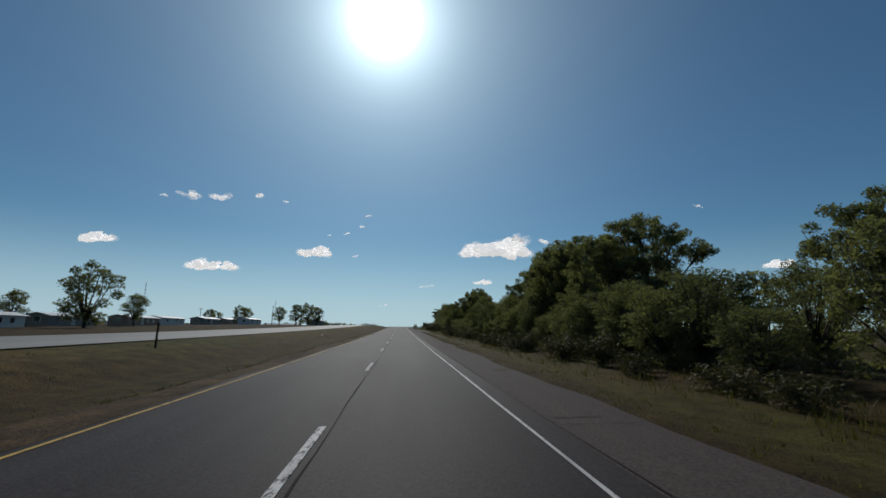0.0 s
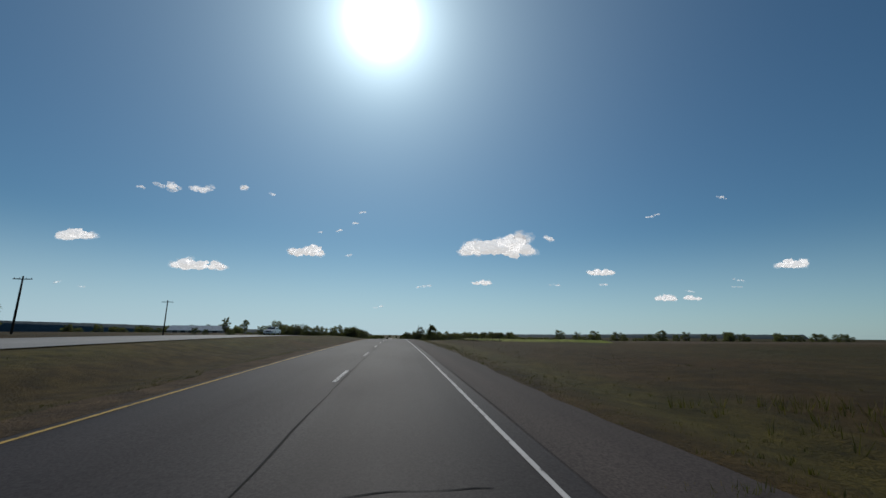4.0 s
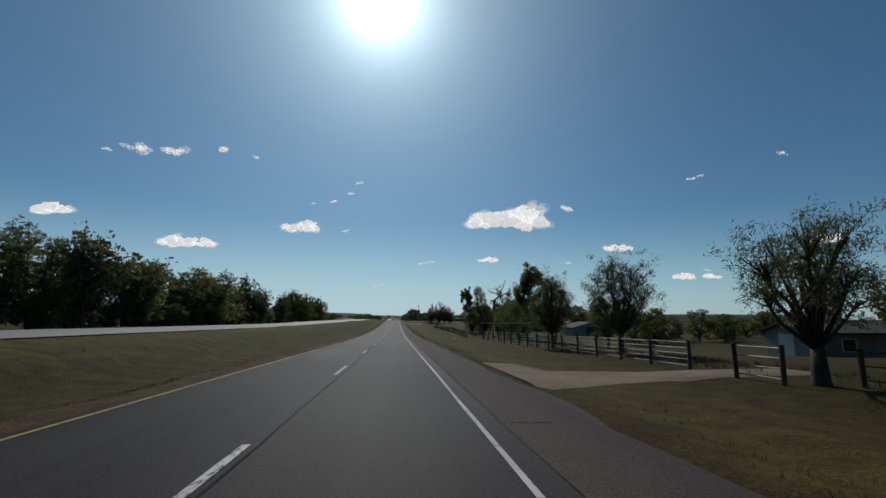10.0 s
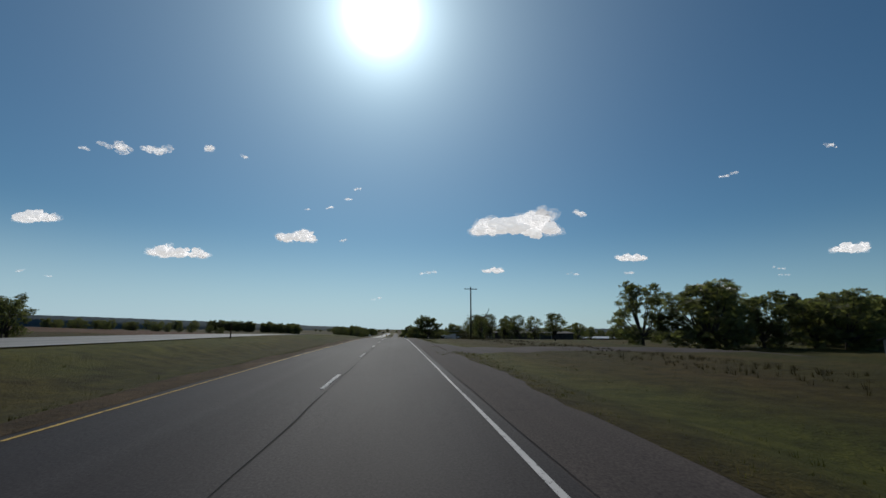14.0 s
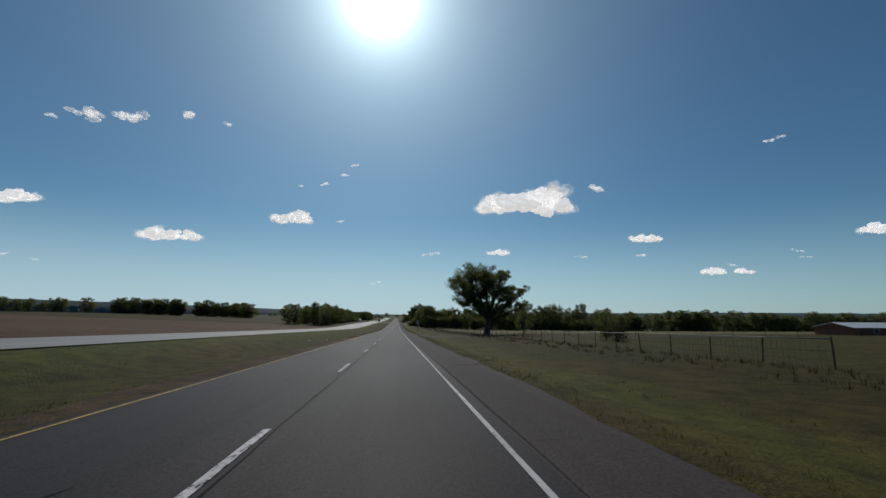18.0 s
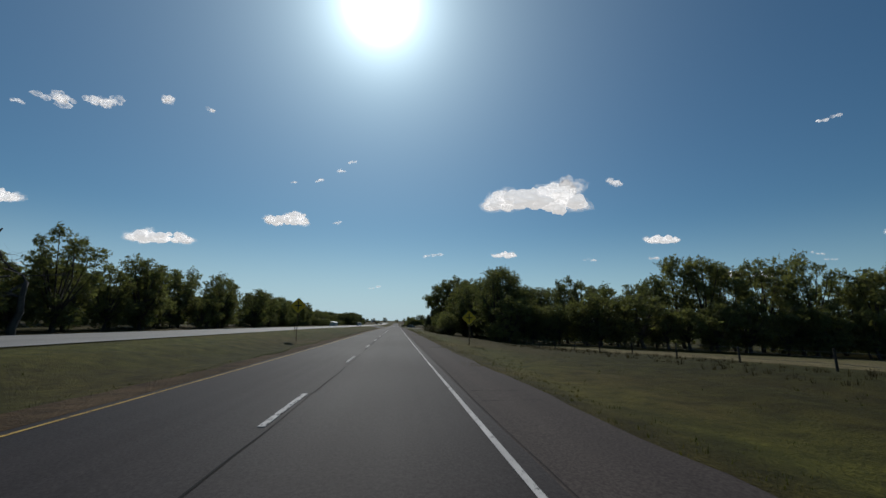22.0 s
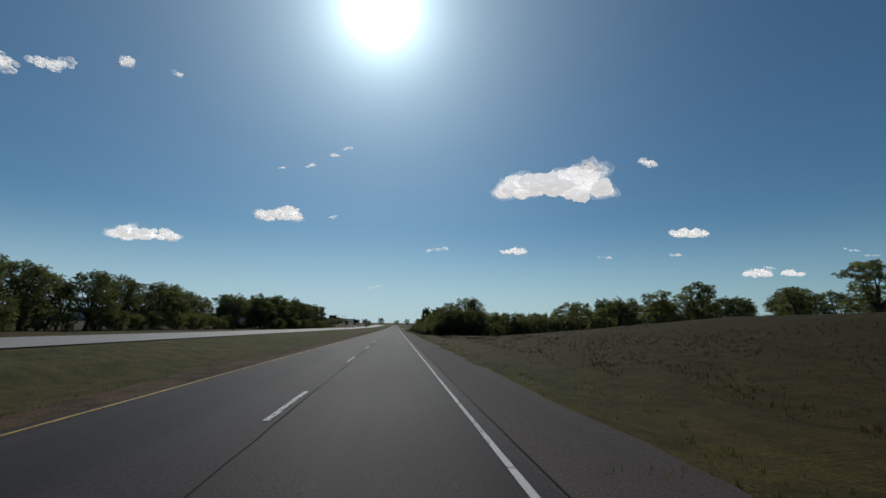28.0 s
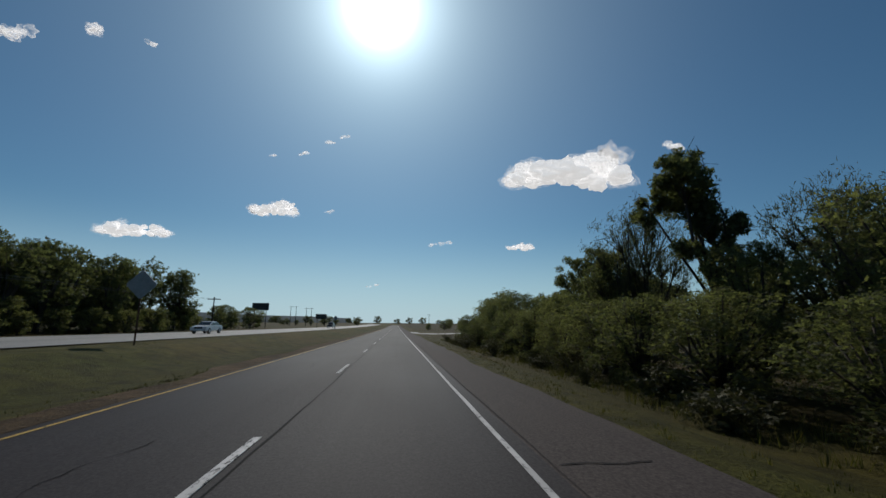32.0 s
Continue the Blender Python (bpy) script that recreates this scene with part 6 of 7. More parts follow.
# ---- buildings ----
def building(name, label, x0, x1, y0, y1, eave, ridge, wall_mat, roof_mat, axis="x", openings=(), category="house", group="", sink=0.1, over=.35, turn=0.0):
    """Four walls with gables, a two-sided roof with thickness, doors and windows set into the walls' faces."""
    cx, cy = (x0 + x1) / 2, (y0 + y1) / 2
    z = min(ground_at(x, y) for x in (x0, x1) for y in (y0, y1)) - sink
    root = new(name)
    root.matrix_basis = pose(cx, cy, z, 0, 0, turn)
    w, d, t = (x1 - x0) / 2, (y1 - y0) / 2, .14
    part("wall", boxed(-w, w, -d, -d + t, 0, eave), wall_mat, root)
    part("wall", boxed(-w, w, d - t, d, 0, eave), wall_mat, root)
    part("wall", boxed(-w, -w + t, -d + t, d - t, 0, eave), wall_mat, root)
    part("wall", boxed(w - t, w, -d + t, d - t, 0, eave), wall_mat, root)
    half = d if axis == "x" else w
    length = w if axis == "x" else d
    for s in (-1, 1):
        bm = bmesh.new()
        tri = [(-half, eave), (half, eave), (0, ridge)]
        a = [bm.verts.new((s * (length - t), u, v) if axis == "x" else (u, s * (length - t), v)) for u, v in tri]
        b = [bm.verts.new((s * length, u, v) if axis == "x" else (u, s * length, v)) for u, v in tri]
        bm.faces.new(a)
        bm.faces.new(b[::-1])
        for i in range(3):
            bm.faces.new((a[i], b[i], b[(i + 1) % 3], a[(i + 1) % 3]))
        bmesh.ops.recalc_face_normals(bm, faces=bm.faces)
        part("gable", bm, wall_mat, root)
    slope = (ridge - eave) / half
    for s in (-1, 1):
        bm = bmesh.new()
        e = half + over
        low, top = eave - slope * over + .02, ridge + .02
        prof = [(s * e, low), (0, top), (0, top + .10), (s * e, low + .10)]
        L = length + over
        a = [bm.verts.new((-L, u, v) if axis == "x" else (u, -L, v)) for u, v in prof]
        b = [bm.verts.new((L, u, v) if axis == "x" else (u, L, v)) for u, v in prof]
        bm.faces.new(a)
        bm.faces.new(b[::-1])
        for i in range(4):
            bm.faces.new((a[i], b[i], b[(i + 1) % 4], a[(i + 1) % 4]))
        bmesh.ops.recalc_face_normals(bm, faces=bm.faces)
        part("roof", bm, roof_mat, root)
    for side, u, bottom, ow, oh, kind in openings:
        mat = {"window": GLASS_DARK, "door": WHITE_WALL, "dark": ROOF_DARK, "tan": TAN_WALL}[kind]
        nm = "window" if kind == "window" else "door"
        fr, pn = bmesh.new(), bmesh.new()

        def put(bm, a0, a1, b0, b1, o0, o1):
            if side in "ns":
                yy = (-d - o1, -d - o0) if side == "s" else (d + o0, d + o1)
                box(bm, a0, a1, *yy, b0, b1)
            else:
                xx = (-w - o1, -w - o0) if side == "w" else (w + o0, w + o1)
                box(bm, *xx, a0, a1, b0, b1)
        for a0, a1, b0, b1 in ((u - ow / 2 - .06, u - ow / 2, bottom, bottom + oh), (u + ow / 2, u + ow / 2 + .06, bottom, bottom + oh),
                               (u - ow / 2 - .06, u + ow / 2 + .06, bottom + oh, bottom + oh + .06), (u - ow / 2 - .06, u + ow / 2 + .06, bottom - .06, bottom)):
            put(fr, a0, a1, b0, b1, .003, .05)
        put(pn, u - ow / 2, u + ow / 2, bottom, bottom + oh, .003, .022)
        op = part(nm, fr, WHITE_WALL, root)
        part("pane" if kind == "window" else "leaf", pn, mat, op)
    return tagged(root, label, category, group)


def home_openings(half, side="e"):
    return [(side, -half * .6, .9, .8, .7, "window"), (side, -half * .1, .5, .7, 1.35, "door"), (side, half * .3, .9, .8, .7, "window"), (side, half * .7, .9, .7, .7, "window")]


homes = ((-56, 62, WHITE_WALL), (-58, 80, GREY_WALL), (-57, 98, TAN_WALL), (-60, 116, WHITE_WALL), (-58, 134, GREY_WALL), (-50, 148, WHITE_WALL), (-62, 160, TAN_WALL), (-72, 128, GREY_WALL), (-74, 100, WHITE_WALL))
for x, y, mat in homes:
    building("mobile_home", "long low mobile home with a pale metal roof", x - 1.9, x + 1.9, y - 5.6, y + 5.6, 1.9, 2.35, mat, ROOF_WHITE, "y", home_openings(5, "e") + [("s", 0, .9, 1.0, .8, "window")], "mobile home", "mobile homes")
building("shed", "grey metal shed beside the highway", -37, -31.5, 176, 183, 2.0, 2.6, GREY_WALL, ROOF_WHITE, "y", [("e", 0, .1, 1.6, 1.6, "dark"), ("s", 1, .9, .8, .6, "window")], "shed")
building("barn", "long low barn with a white metal roof", -119, -91, 389, 397, 1.9, 4.3, GREY_WALL, ROOF_WHITE, "x", [("s", k * 4 - 10, .1, 2.6, 1.6, "dark") for k in range(6)], "barn")
building("barn", "grey metal barn behind the farm pasture", 41, 50, 470, 477, 2.0, 3.2, GREY_WALL, ROOF_DARK, "y", [("s", 0, .1, 3.0, 2.2, "dark")], "barn", "farm sheds")
building("shed", "low white farm shed with dark openings", 26.2, 35.5, 402, 405, 1.9, 2.4, GREY_WALL, ROOF_DARK, "x", [("s", -2, .8, .9, .7, "window"), ("s", 2, .1, 1.8, 1.6, "dark"), ("w", 0, .1, .9, 1.6, "door")], "shed", "farm sheds")
# the wide dark south door panel is added to put the front's shade in
building("shed", "large metal shed with a pale side and a tan door", 37.5, 51.5, 495.2, 505.2, 2.8, 5.1, GREY_WALL, ROOF_WHITE, "y",
         [("w", .5, .1, 1.9, 2.6, "tan"), ("w", -2.2, .1, 1.6, 2.8, "door"), ("w", 2.4, .1, .9, 2.8, "door"), ("s", 1.4, .1, 8.4, 2.6, "dark"), ("s", -5.2, .1, 1.4, 2.2, "dark")], "shed", "farm sheds", turn=-29)
building("house", "small grey house with a low dark roof", 57, 68, 566, 574, 2.0, 3.4, GREY_WALL, ROOF_DARK, "x", [("s", -2.5, .7, 1.6, .9, "window"), ("s", 2, .7, 1.6, .9, "window"), ("w", 0, .7, 1.2, .9, "window")], "house", "houses")
building("house", "low house with a red metal roof and tan front", 52.5, 69.5, 537, 546, 1.9, 3.7, TAN_WALL, ROOF_RED, "x",
         [("s", -6, .6, 1.4, .9, "window"), ("s", -3.2, .1, .8, 1.6, "dark"), ("s", 0, .6, 2.2, 1.0, "window"), ("s", 4.5, .1, 3.2, 1.6, "dark"), ("w", 0, .7, 1.2, .9, "window")], "house", "houses")
building("shed", "dark corrugated barn with pale open doorways", 25.5, 46, 634, 643, 1.9, 2.35, DARK_WALL, ROOF_DARK, "x", [("w", -2.6, .6, 1.1, 1.4, "tan"), ("w", 1.5, .6, 1.0, 1.4, "tan"), ("s", 3, .1, 3, 2, "dark")], "shed", "yard buildings")
building("shed", "low yard building with a red metal roof", 30, 46, 688, 696, 1.3, 1.9, BRICK_WALL, ROOF_RED, "x", [("s", -3, .6, 1.2, .8, "window"), ("w", 0, .1, 1.2, 1.4, "dark")], "shed", "yard buildings")
building("shed", "small red-roofed yard building", 30.5, 40.5, 669, 674, 1.3, 1.75, BRICK_WALL, ROOF_RED, "x", [("s", 3, .4, 1.0, .6, "window"), ("w", 0, .1, 1.0, 1.1, "tan")], "shed", "yard buildings", sink=.6)
building("shed", "tan yard shed with a pale roof", 38, 44, 682, 686, 1.7, 2.4, TAN_WALL, ROOF_WHITE, "x", [("s", 0, .1, 1.6, 1.4, "dark")], "shed", "yard buildings")
building("house", "long low brick house with a pale eave", 92, 122, 752, 760, 1.8, 2.7, BRICK_WALL, ROOF_WHITE, "x", [("s", k * 4 - 10, .7, 1.2, .8, "window") for k in range(6)], "house", "houses")
building("shed", "small white garden shed with a pitched roof", 60, 63, 703, 706.5, 1.5, 2.3, WHITE_WALL, ROOF_DARK, "y", [("s", 0, .1, .8, 1.2, "dark")], "shed")
building("house", "low house with a broad white metal roof", 30.5, 46, 961.5, 967.5, 1.75, 2.9, GREY_WALL, ROOF_WHITE, "x", [("s", -6, .1, .9, 1.4, "dark"), ("s", -3, .6, 1.5, .8, "window"), ("s", 1, .1, 1.0, 1.4, "door"), ("s", 4.5, .6, 1.5, .8, "window"), ("w", 0, .6, 1.2, .8, "window")], "house", "houses")
building("mobile_home", "pale trailer home half hidden by trees", -33, -29.2, 1040, 1050, 1.8, 2.2, WHITE_WALL, ROOF_WHITE, "y", home_openings(4.5, "e"), "mobile home")
building("house", "low farm house among far trees", 150, 166, 905, 912, 2.0, 3.4, WHITE_WALL, ROOF_DARK, "x", [("s", -4, .7, 1.4, .9, "window"), ("s", 3, .7, 1.4, .9, "window")], "house", "houses")


def sheet_fence(x0, y0, x1, y1, height, label):
    """A long screen of upright ribbed metal sheets on rails."""
    root = new("sheet_metal_fence")
    n = round(math.hypot(x1 - x0, y1 - y0) / 1.1)
    ux, uy = (x1 - x0) / n, (y1 - y0) / n
    L = math.hypot(ux, uy)
    bm = bmesh.new()
    ribs = 8
    lo, hi = [], []
    for k in range(ribs * 2 + 1):
        u = L * k / (ribs * 2) * .995
        o = .002 if k % 2 else -.002
        lo.append((u, o))
    for layer in (0, .006):
        a = [bm.verts.new((u, o + layer, -.08)) for u, o in lo]
        b = [bm.verts.new((u, o + layer, height)) for u, o in lo]
        for i in range(len(lo) - 1):
            f = (a[i], a[i + 1], b[i + 1], b[i])
            bm.faces.new(f if layer == 0 else f[::-1])
    me = shared("sheet", bm, SHEET_BLUE)
    turn = math.degrees(math.atan2(uy, ux))
    rng = random.Random(8)
    for k in range(n):
        x, y = x0 + ux * k, y0 + uy * k
        o = new("sheet", me)
        o.parent = root
        o.matrix_basis = pose(x, y, ground_at(x, y) + rng.uniform(-.015, .015), rng.uniform(-.6, .6), 0, turn)
    for k in range(0, n + 1, 2):
        x, y = x0 + ux * k + .06, y0 + uy * k
        part("post", rodded((x, y, ground_at(x, y) - .3), (x, y, ground_at(x, y) + height * .96), .04, 6), POST_STEEL, root)
    return tagged(root, label, "fence", "yard fences")


sheet_fence(17.0, 668.5, 11.2, 600, .92, "long blue-grey ribbed metal fence round a yard")


# ---- vehicles ----
def profile_body(pts, half, bevel, material, name, parent, taper=0.0):
    """A body pressed out of a side outline of (y, z), rounded along its edges."""
    bm = bmesh.new()
    ztop = max(z for _, z in pts)
    a = [bm.verts.new((-half + taper * (z / ztop) ** 2, y, z)) for y, z in pts]
    b = [bm.verts.new((half - taper * (z / ztop) ** 2, y, z)) for y, z in pts]
    bm.faces.new(a)
    bm.faces.new(b[::-1])
    for i in range(len(pts)):
        j = (i + 1) % len(pts)
        bm.faces.new((a[i], b[i], b[j], a[j]))
    bmesh.ops.recalc_face_normals(bm, faces=bm.faces)
    bmesh.ops.bevel(bm, geom=list(bm.edges), offset=bevel, segments=2, affect="EDGES")
    return part(name, bm, material, parent)


def wheel(x, y, r, w, parent):
    bm = bmesh.new()
    rod(bm, (x - w / 2, y, r), (x + w / 2, y, r), r, 18)
    bmesh.ops.bevel(bm, geom=[e for e in bm.edges if abs(e.verts[0].co.x - e.verts[1].co.x) < 1e-5], offset=.02, segments=1, affect="EDGES")
    tyre = part("wheel", bm, RUBBER, parent)
    part("rim", rodded((x - w / 2 - .006, y, r), (x + w / 2 + .006, y, r), r * .62, 14), GALVANISED, tyre)


def vehicle(x, y, turn, paint, label, kind="sedan", trailer=False):
    """A road vehicle at the scene's scale; its nose points along -y before it is turned."""
    root = new("pickup_truck" if kind == "pickup" else "car")
    k = .73
    if kind == "pickup":
        body = [(-2.75, .45), (-2.75, .95), (-2.6, 1.12), (-1.35, 1.2), (2.75, 1.2), (2.75, .5)]
        cab = [(-1.4, 1.19), (-.65, 1.86), (.75, 1.9), (1.0, 1.19)]
        glass = [("windscreen", -1.18, -.72, 1.3, 1.8), ("rear_window", .84, .96, 1.3, 1.8)]
        axles, half = (-1.75, 1.75), .98
    else:
        body = [(-2.3, .35), (-2.32, .7), (-2.1, .86), (-1.0, .96), (2.2, 1.0), (2.32, .75), (2.28, .38)]
        cab = [(-1.1, .95), (-.3, 1.42), (1.1, 1.44), (1.9, .98)]
        glass = []
        axles, half = (-1.4, 1.4), .9
    sc = lambda pts: [(a * k, b * k) for a, b in pts]
    profile_body(sc(body), half * k, .05, paint, "body", root, .04)
    profile_body(sc(cab), (half - .1) * k, .05, paint, "cabin", root, .12)
    zt = max(b for _, b in cab)
    z0 = cab[0][1]
    (ya, _), (yb, zb), (yc, zc), (yd, _) = cab
    for s in (-1, 1):
        bm = bmesh.new()
        xo, xi = (half - .1 + .008) * k, (half - .1 - .10) * k
        quad = [(ya + .32, z0 + .06), (yb + .08, zb - .1), (yc - .06, zc - .1), (yd - .25, z0 + .06)]
        vs = [bm.verts.new((s * ((half - .095) - .12 * (b / zt) ** 2 + .012) * k, a * k, b * k)) for a, b in quad]
        vi = [bm.verts.new((s * ((half - .095) - .12 * (b / zt) ** 2 - .03) * k, a * k, b * k)) for a, b in quad]
        bm.faces.new(vs)
        bm.faces.new(vi[::-1])
        for i in range(4):
            bm.faces.new((vs[i], vi[i], vi[(i + 1) % 4], vs[(i + 1) % 4]))
        bmesh.ops.recalc_face_normals(bm, faces=bm.faces)
        part("side_window", bm, GLASS_DARK, root)
    for nm, (p, q) in (("windscreen", ((ya, z0), (yb, zb))), ("rear_window", ((yd, z0), (yc, zc)))):
        bm = bmesh.new()
        n = Vector((0, -(q[1] - p[1]), (q[0] - p[0]))).normalized()
        if n.z < 0:
            n = -n
        wd = (half - .24) * k
        P = [Vector((0, p[0] + (q[0] - p[0]) * u, p[1] + (q[1] - p[1]) * u)) * k for u in (.14, .9)]
        lo = [bm.verts.new(v + Vector((sx * wd * (1 if i == 0 else .9), 0, 0)) + n * .012) for i, v in enumerate(P) for sx in (-1, 1)]
        up = [bm.verts.new(v.co + n * .01 - n * .03) for v in lo]
        for f in ((0, 1, 3, 2),):
            bm.faces.new([lo[i] for i in f])
            bm.faces.new([up[i] for i in f][::-1])
        order = (0, 1, 3, 2)
        for i in range(4):
            a, b = order[i], order[(i + 1) % 4]
            bm.faces.new((lo[a], up[a], up[b], lo[b]))
        bmesh.ops.recalc_face_normals(bm, faces=bm.faces)
        part(nm, bm, GLASS_DARK, root)
    front, rear = min(a for a, _ in body), max(a for a, _ in body)
    for s in (-1, 1):
        part("headlight", boxed((s * half * .8 - .16) * k, (s * half * .8 + .16) * k, front * k - .012, front * k + .03, .62 * k, .78 * k, bevel=.006), SIGN_WHITE, root)
        part("tail_light", boxed((s * half * .84 - .12) * k, (s * half * .84 + .12) * k, rear * k - .03, rear * k + .012, .68 * k, .88 * k, bevel=.006), CAR_RED, root)
        for a in axles:
            wheel(s * (half - .09) * k, a * k, .35 * k, .2 * k, root)
    part("bumper", boxed(-half * .96 * k, half * .96 * k, front * k - .05, front * k + .02, .38 * k, .55 * k, bevel=.015), GALVANISED if kind == "pickup" else paint, root)
    part("grille", boxed(-half * .5 * k, half * .5 * k, front * k - .015, front * k + .02, .6 * k, .8 * k, bevel=.006), SIGN_BLACK, root)
    z = float(road_z(y)) + (float(opposite_rel(y)) if x < -10 else 0.03)
    if x > 4.6:
        z = ground_at(x, y) + .09
    root.matrix_basis = pose(x, y, z, 0, 0, turn)
    return tagged(root, label, "pickup truck" if kind == "pickup" else "car", "vehicles")


vehicle(-14.4, 1010, 0, CAR_WHITE, "pale silver pickup truck on the other carriageway", "pickup")
vehicle(-15.0, 1201, 0, CAR_WHITE, "silver sedan on the other carriageway")
vehicle(-14.5, 1268, 0, CAR_DARK, "dark pickup truck far up the other carriageway", "pickup")
vehicle(7.2, 985.5, 80, CAR_DARK, "dark car waiting on the side road")
vehicle(30.2, 391.4, 70, CAR_DARK, "old dark car parked under the farm trees")
vehicle(26.8, 391.8, 80, CAR_DARK, "dark pickup truck parked under the farm trees", "pickup")
vehicle(23.5, 672, 20, CAR_RED, "faded red car behind the yard fence", "pickup")
vehicle(20.5, 655, 60, CAR_WHITE, "old white car behind the yard fence")
vehicle(-14.5, 208, 0, CAR_WHITE, "white car far off on the other carriageway")


def box_trailer(x, y, turn, label):
    root = new("box_trailer")
    part("body", boxed(-.8, .8, -1.9, 1.9, .35, 1.35, bevel=.03), CAR_DARK, root)
    for h in (.55, 1.05):
        part("stripe", boxed(-.815, -.80, -1.8, 1.8, h, h + .06), SIGN_WHITE, root)
    for s in (-1, 1):
        wheel(s * .72, .2, .27, .15, root)
    part("tongue", boxed(-.06, .06, -2.8, -1.85, .35, .45), POST_STEEL, root)
    root.matrix_basis = pose(x, y, ground_at(x, y), 0, 0, turn)
    tagged(root, label, "trailer")


box_trailer(17.2, 671, -14, "dark box trailer with white stripes by the fence")


def billboard(x, y, bottom, w, h, label):
    root = new("billboard")
    z = ground_at(x, y)
    for off in (-.35, .35):
        part("post", rodded((off * w, .08, -.4), (off * w, .08, bottom + h * .9), .09, 8), POST_WOOD, root)
    panel = part("panel", boxed(-w / 2, w / 2, -.06, .02, bottom, bottom + h, bevel=.01), SIGN_BACK, root)
    for k in range(5):
        part("slat", boxed(-w / 2, w / 2, -.10, -.062, bottom + h * k / 5 + .03, bottom + h * (k + 1) / 5 - .03), SIGN_BLACK, panel)
    root.matrix_basis = pose(x, y, z)
    tagged(root, label, "billboard", "billboards")


billboard(-34, 1276, 4.6, 4.2, 1.9, "dark slatted back of a roadside billboard")
billboard(-24, 1308, 3.0, 3.6, 1.6, "far dark back of a billboard")


# ---- litter and loose bits on the verge ----
def litter(x, y, w, seed, label="crumpled pale litter in the grass", mat=None):
    rng = random.Random(seed)
    bm = bmesh.new()
    n = 7
    vs = [[bm.verts.new((w * (i / n - .5) + rng.uniform(-.03, .03), w * .5 * (j / 3 - .5) + rng.uniform(-.03, .03), rng.uniform(0, .09))) for i in range(n + 1)] for j in range(4)]
    for j in range(3):
        for i in range(n):
            bm.faces.new((vs[j][i], vs[j][i + 1], vs[j + 1][i + 1], vs[j + 1][i]))
    bmesh.ops.solidify(bm, geom=list(bm.faces), thickness=.01)
    me = shared("litter", bm, mat or LITTER)
    o = new("litter", me)
    o.matrix_basis = pose(x, y, ground_at(x, y) + .03, 0, 0, rng.uniform(0, 180))
    tagged(o, label, "litter", "roadside litter")


litter(7.6, 349.2, .36, 1, "crumpled yellow-white litter on the verge")
for i, (x, y, w) in enumerate(((-6.1, 716, .16), (-5.4, 721, .14), (6.1, 390.6, .14), (8.6, 430, .16), (-6.4, 1171, .18), (-5.2, 1168, .12), (7.8, 236, .2), (6.6, 905, .2), (7.0, 912, .16), (-7, 44, .14), (-3.9, 380, .12), (8.0, 800, .14), (6.0, 818, .12))):
    litter(x, y, w, 20 + i)


# ---- grass, tufts along the pavement's edges ----
def tufts(name, label, places, seed, h0, h1, blades, material=None):
    rng = random.Random(seed)
    verts, faces = [], []
    for x, y in places:
        z = ground_at(x, y)
        h = rng.uniform(h0, h1)
        for k in range(blades):
            a = rng.uniform(0, 6.283)
            r = rng.uniform(0, .10)
            bx, by = x + math.cos(a) * r, y + math.sin(a) * r
            lean = rng.uniform(.15, .75) * h
            w = rng.uniform(.004, .010) * (1 + h)
            c, s = math.cos(a), math.sin(a)
            n = len(verts)
            verts += [(bx - s * w, by + c * w, z - .03), (bx + s * w, by - c * w, z - .03), (bx + c * lean, by + s * lean, z + h * rng.uniform(.75, 1.1))]
            faces.append((n, n + 1, n + 2))
    o = new(name, mesh_of(name, verts, faces, material or BLADE))
    return tagged(o, label, "grass", kind="stuff")


def edge_places(seed, count, x_of, y0, y1):
    rng = random.Random(seed)
    out = []
    for k in range(count):
        y = rng.uniform(y0, y1)
        if 985 < y < 1034 and x_of(rng) < 0:
            continue
        out.append((x_of(rng), y))
    return out


tufts("grass_right", "ragged grass along the shoulder", edge_places(1, 15000, lambda r: 4.3 + abs(r.gauss(0, .9)), -5, 1200), 1, .025, .07, 6)
tufts("grass_verge", "longer grass on the right verge", edge_places(2, 16000, lambda r: r.uniform(5, 13), -5, 1200), 2, .02, .055, 5)
tufts("grass_left", "clumped grass beside the yellow line", edge_places(3, 11000, lambda r: -3.6 - abs(r.gauss(0, .6)), -5, 1200), 3, .025, .075, 6)
tufts("grass_median", "grass in the median", edge_places(4, 12000, lambda r: r.uniform(-10.2, -4), -5, 1200), 4, .02, .055, 4)
tufts("turf_edge", "dark overhanging turf along the median edge", edge_places(12, 9000, lambda r: -3.66 - abs(r.gauss(0, .10)), -5, 1200), 12, .03, .085, 6, WEED)
joint_rng = random.Random(31)
joints = []
for k in range(70):
    y = joint_rng.uniform(10, 1190)
    joints += [(3.2 + joint_rng.random() ** .5 * 1.0, y + joint_rng.gauss(0, .05)) for i in range(joint_rng.randint(6, 16))]
tufts("grass_joint", "grass tufts sprouting from shoulder joints", joints, 9, .09, .14, 5)
tufts("grass_bank", "dry brown weeds on the rising bank", edge_places(8, 14000, lambda r: 7.5 + abs(r.gauss(0, 8)), 1000, 1116), 10, .03, .10, 6, WEED)
tufts("grass_tall", "tall straw-brown weeds along the fences", edge_places(5, 7000, lambda r: r.choice((14.4, 15.2, 12.4)) + r.gauss(0, .4), 205, 868), 5, .10, .26, 9, WEED)
tufts("grass_brush", "dry weeds before the woods", edge_places(6, 3200, lambda r: r.uniform(6.4, 10), 2, 160) + edge_places(7, 3200, lambda r: r.uniform(7, 10), 1130, 1215), 6, .12, .3, 5)


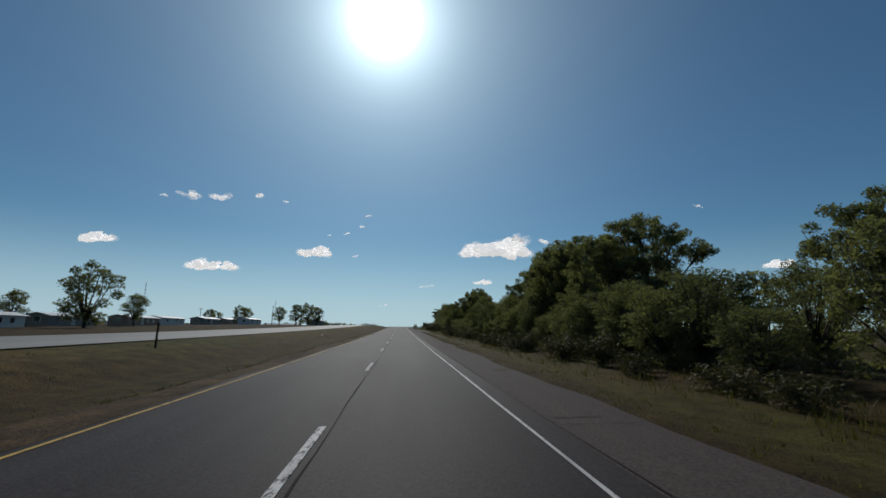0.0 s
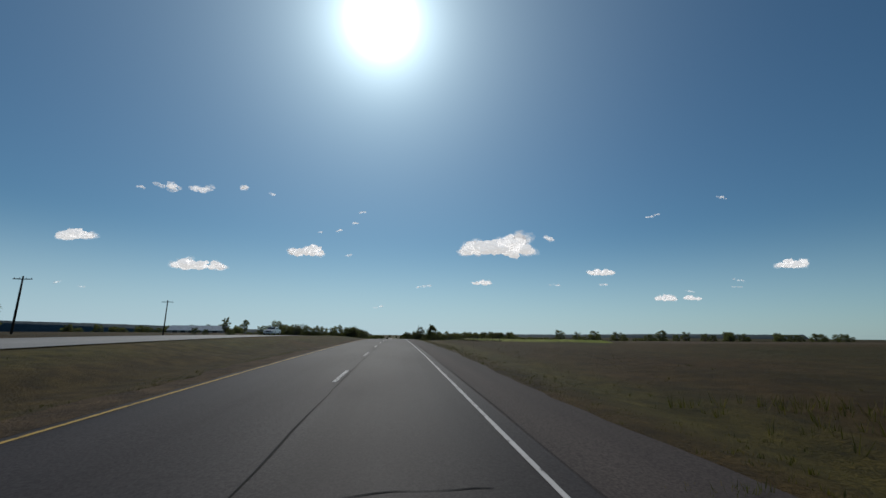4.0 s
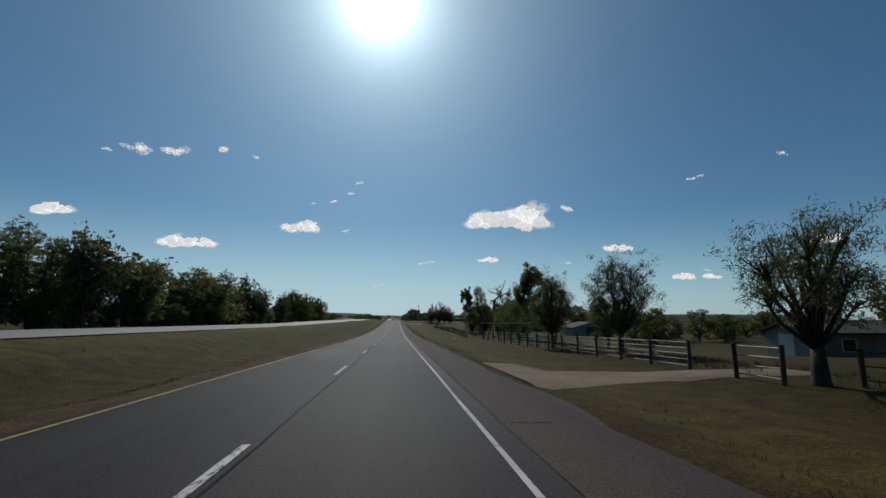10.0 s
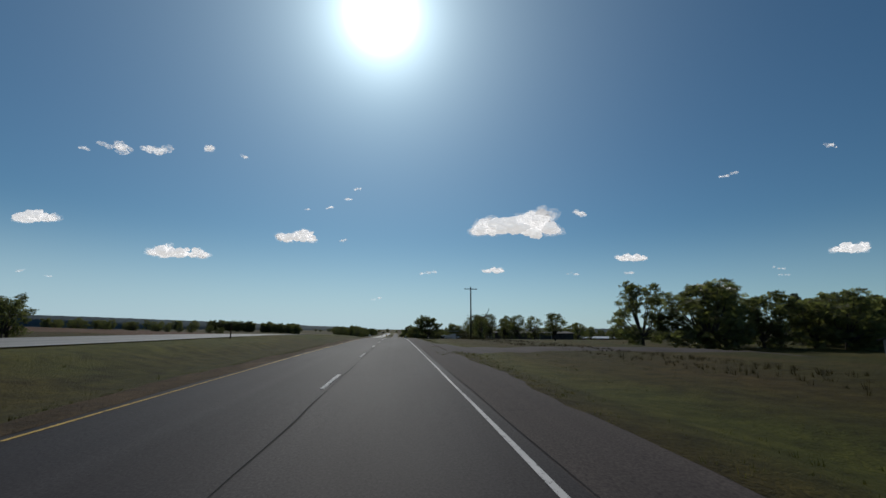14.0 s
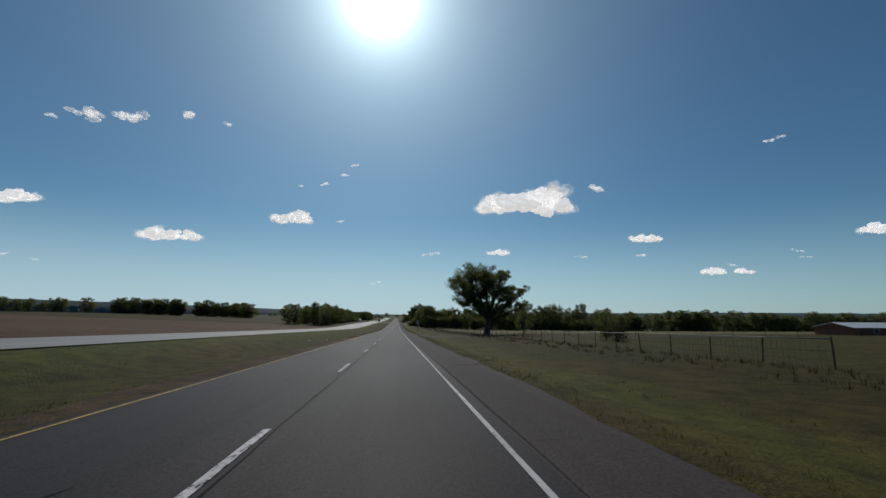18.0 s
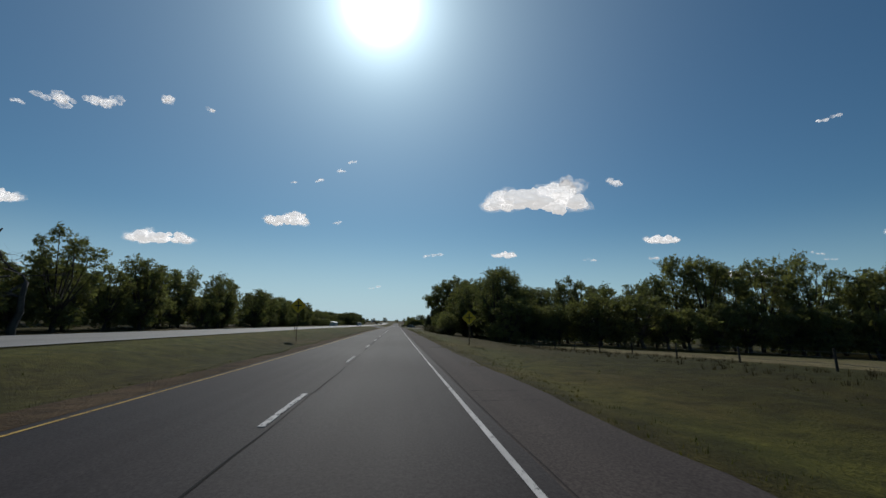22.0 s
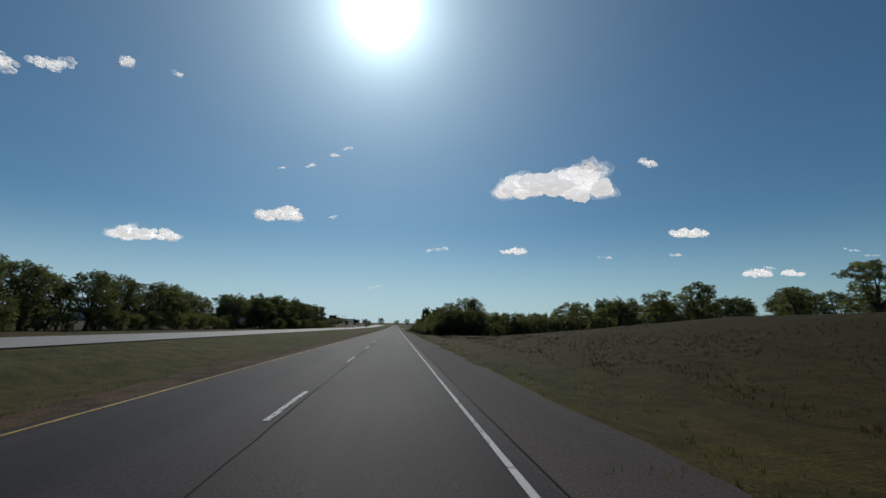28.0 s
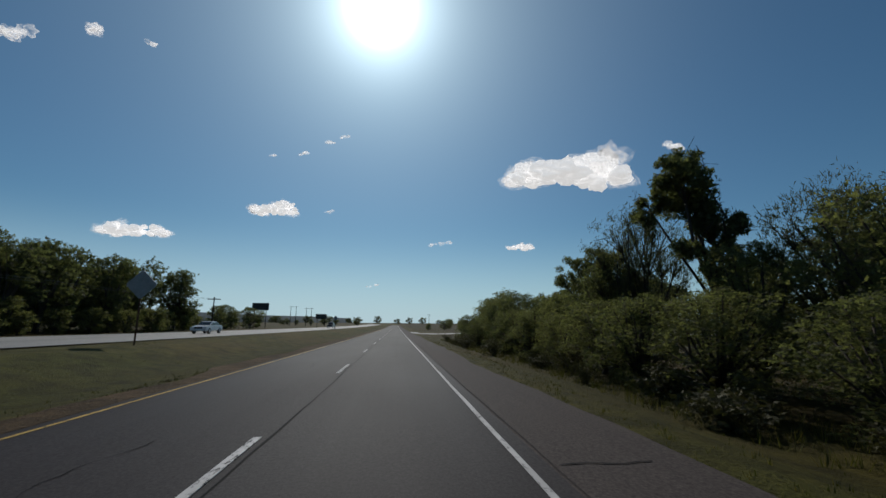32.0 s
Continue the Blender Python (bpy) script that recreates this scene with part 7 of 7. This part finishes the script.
# ---- clouds, far off ----
def ball(rings, sides):
    """A unit sphere as plain lists."""
    vs, fs = [(0.0, 0.0, 1.0)], []
    for i in range(1, rings):
        p = math.pi * i / rings
        vs += [(math.sin(p) * math.cos(2 * math.pi * k / sides), math.sin(p) * math.sin(2 * math.pi * k / sides), math.cos(p)) for k in range(sides)]
    vs.append((0.0, 0.0, -1.0))
    for k in range(sides):
        fs.append((0, 1 + k, 1 + (k + 1) % sides))
        fs.append((len(vs) - 1, len(vs) - 2 - k, len(vs) - 2 - (k + 1) % sides))
    for i in range(rings - 2):
        for k in range(sides):
            a, b = 1 + i * sides + k, 1 + i * sides + (k + 1) % sides
            fs.append((a, a + sides, b + sides, b))
    return vs, fs


BALL, FINE_BALL = ball(13, 20), ball(22, 34)


def heap(puffs, seed, rough, grain, shape):
    """Puffs (centre, radius, swell) heaped into one ragged mass."""
    verts, faces = [], []
    for c, r, sw in puffs:
        base = len(verts)
        for v in shape[0]:
            n = Vector(v)
            d = noise.fractal((c + n * r) * grain + Vector((seed * 7, 0, 0)), .7, 2.2, 6)
            p = n * r * sw * max(.25, 1 + rough * d)
            verts.append((c.x + p.x * 1.25, c.y + p.y, c.z + p.z * (.9 if n.z > 0 else .62)))
        faces += [tuple(base + i for i in f) for f in shape[1]]
    return verts, faces


def cloud(x, y, z, w, h, seed, profile=None, shred=False):
    """Heaped puffs over a flattish base, thinning out to ragged wisps at the edges."""
    rng = random.Random(seed)
    crowns = profile or [(rng.uniform(-.6, .6), rng.uniform(.5, .95), rng.uniform(.35, .65)) for k in range(rng.randint(2, 3))]
    puffs = []
    for k in range(7 if shred else max(16, int(9 * w / h))):
        u = rng.uniform(-.95, .95)
        taper = max(.12, 1 - u * u) ** .5
        env = max([t * math.exp(-((u - c) / s) ** 2) for c, t, s in crowns] + [.25]) * taper
        r = h * rng.uniform(.15, .31) * (.4 + .6 * taper)
        low, high = -.22 * h * taper, max(-.02 * h, env * h * .82 - r)
        puffs.append((Vector((u * w * .40, rng.gauss(0, .08) * w * taper, rng.uniform(low, high))), r, 1.0))
    grain = 2.6 / h
    if shred:
        puffs = [(Vector((c.x, c.y, c.z * .5)), r * 1.15, 1.0) for c, r, sw in puffs]
        v, f = heap(puffs, seed, .9, grain, BALL)
        o = new("cloud", mesh_of("cloud", v, f, CLOUD_SHRED, True))
        o.matrix_basis = pose(x, y, z, 0, rng.uniform(-14, 14), rng.uniform(-8, 8))
        return tagged(o, "thin torn shred of white cloud", "cloud", "clouds", "structure")
    v, f = heap(puffs, seed, .62, grain * 1.5, FINE_BALL)
    o = new("cloud", mesh_of("cloud", v, f, CLOUD, True))
    o.matrix_basis = pose(x, y, z, 0, 0, rng.uniform(-8, 8))
    outer = sorted(puffs, key=lambda p: -abs(p[0].x) - abs(p[0].z))[::2][:9]
    for swell, mat in ((1.28, CLOUD_VEIL), (1.6, CLOUD_THIN)):
        v, f = heap([(c, r, swell) for c, r, sw in outer], seed + 3, .9, grain * 1.2, BALL)
        part("veil", mesh_of("veil", v, f, mat, True), None, o)
    return tagged(o, "small white fair-weather cloud with ragged edges", "cloud", "clouds", "structure")


CLOUDS = ((558, 2444, 482, 520, 160), (-1901, 4300, 631, 560, 130), (-2598, 3700, 766, 330, 110), (-813, 3900, 716, 360, 105), (2720, 2700, 492, 250, 70), (2167, 3300, 299, 220, 55), (2399, 3300, 303, 190, 38),
          (-941, 2165, 683, 160, 48), (-1122, 2200, 699, 150, 58), (-760, 2153, 693, 95, 36), (161, 2736, 295, 120, 26), (647, 3269, 387, 190, 42), (1399, 2851, 429, 230, 55))
CLOUDS_2 = ((1000, 1618, 466, 100, 20), (1144, 1450, 489, 48, 12), (774, 2218, 505, 110, 38), (-371, 2728, 635, 50, 22), (-486, 2728, 622, 30, 16), (-278, 2728, 686, 50, 20), (-415, 3600, 639, 90, 26),
            (-183, 4200, 253, 130, 30), (1358, 3600, 425, 120, 30), (1638, 3300, 400, 100, 30), (2834, 3300, 461, 150, 22), (2838, 3900, 429, 120, 30), (2444, 2900, 354, 150, 18))
CLOUDS_3 = ((-3032, 4200, 438, 100, 20), (-2885, 4300, 407, 90, 18), (-1277, 2250, 707, 40, 22), (-619, 2150, 663, 34, 20), (-260, 3000, 837, 60, 20))
for i, c in enumerate(CLOUDS + CLOUDS_2 + CLOUDS_3):
    cloud(*c, 100 + i, [(-.62, .55, .38), (-.2, .5, .4), (.36, 1.12, .36)] if i == 0 else None, i >= len(CLOUDS) or 7 <= i <= 10)
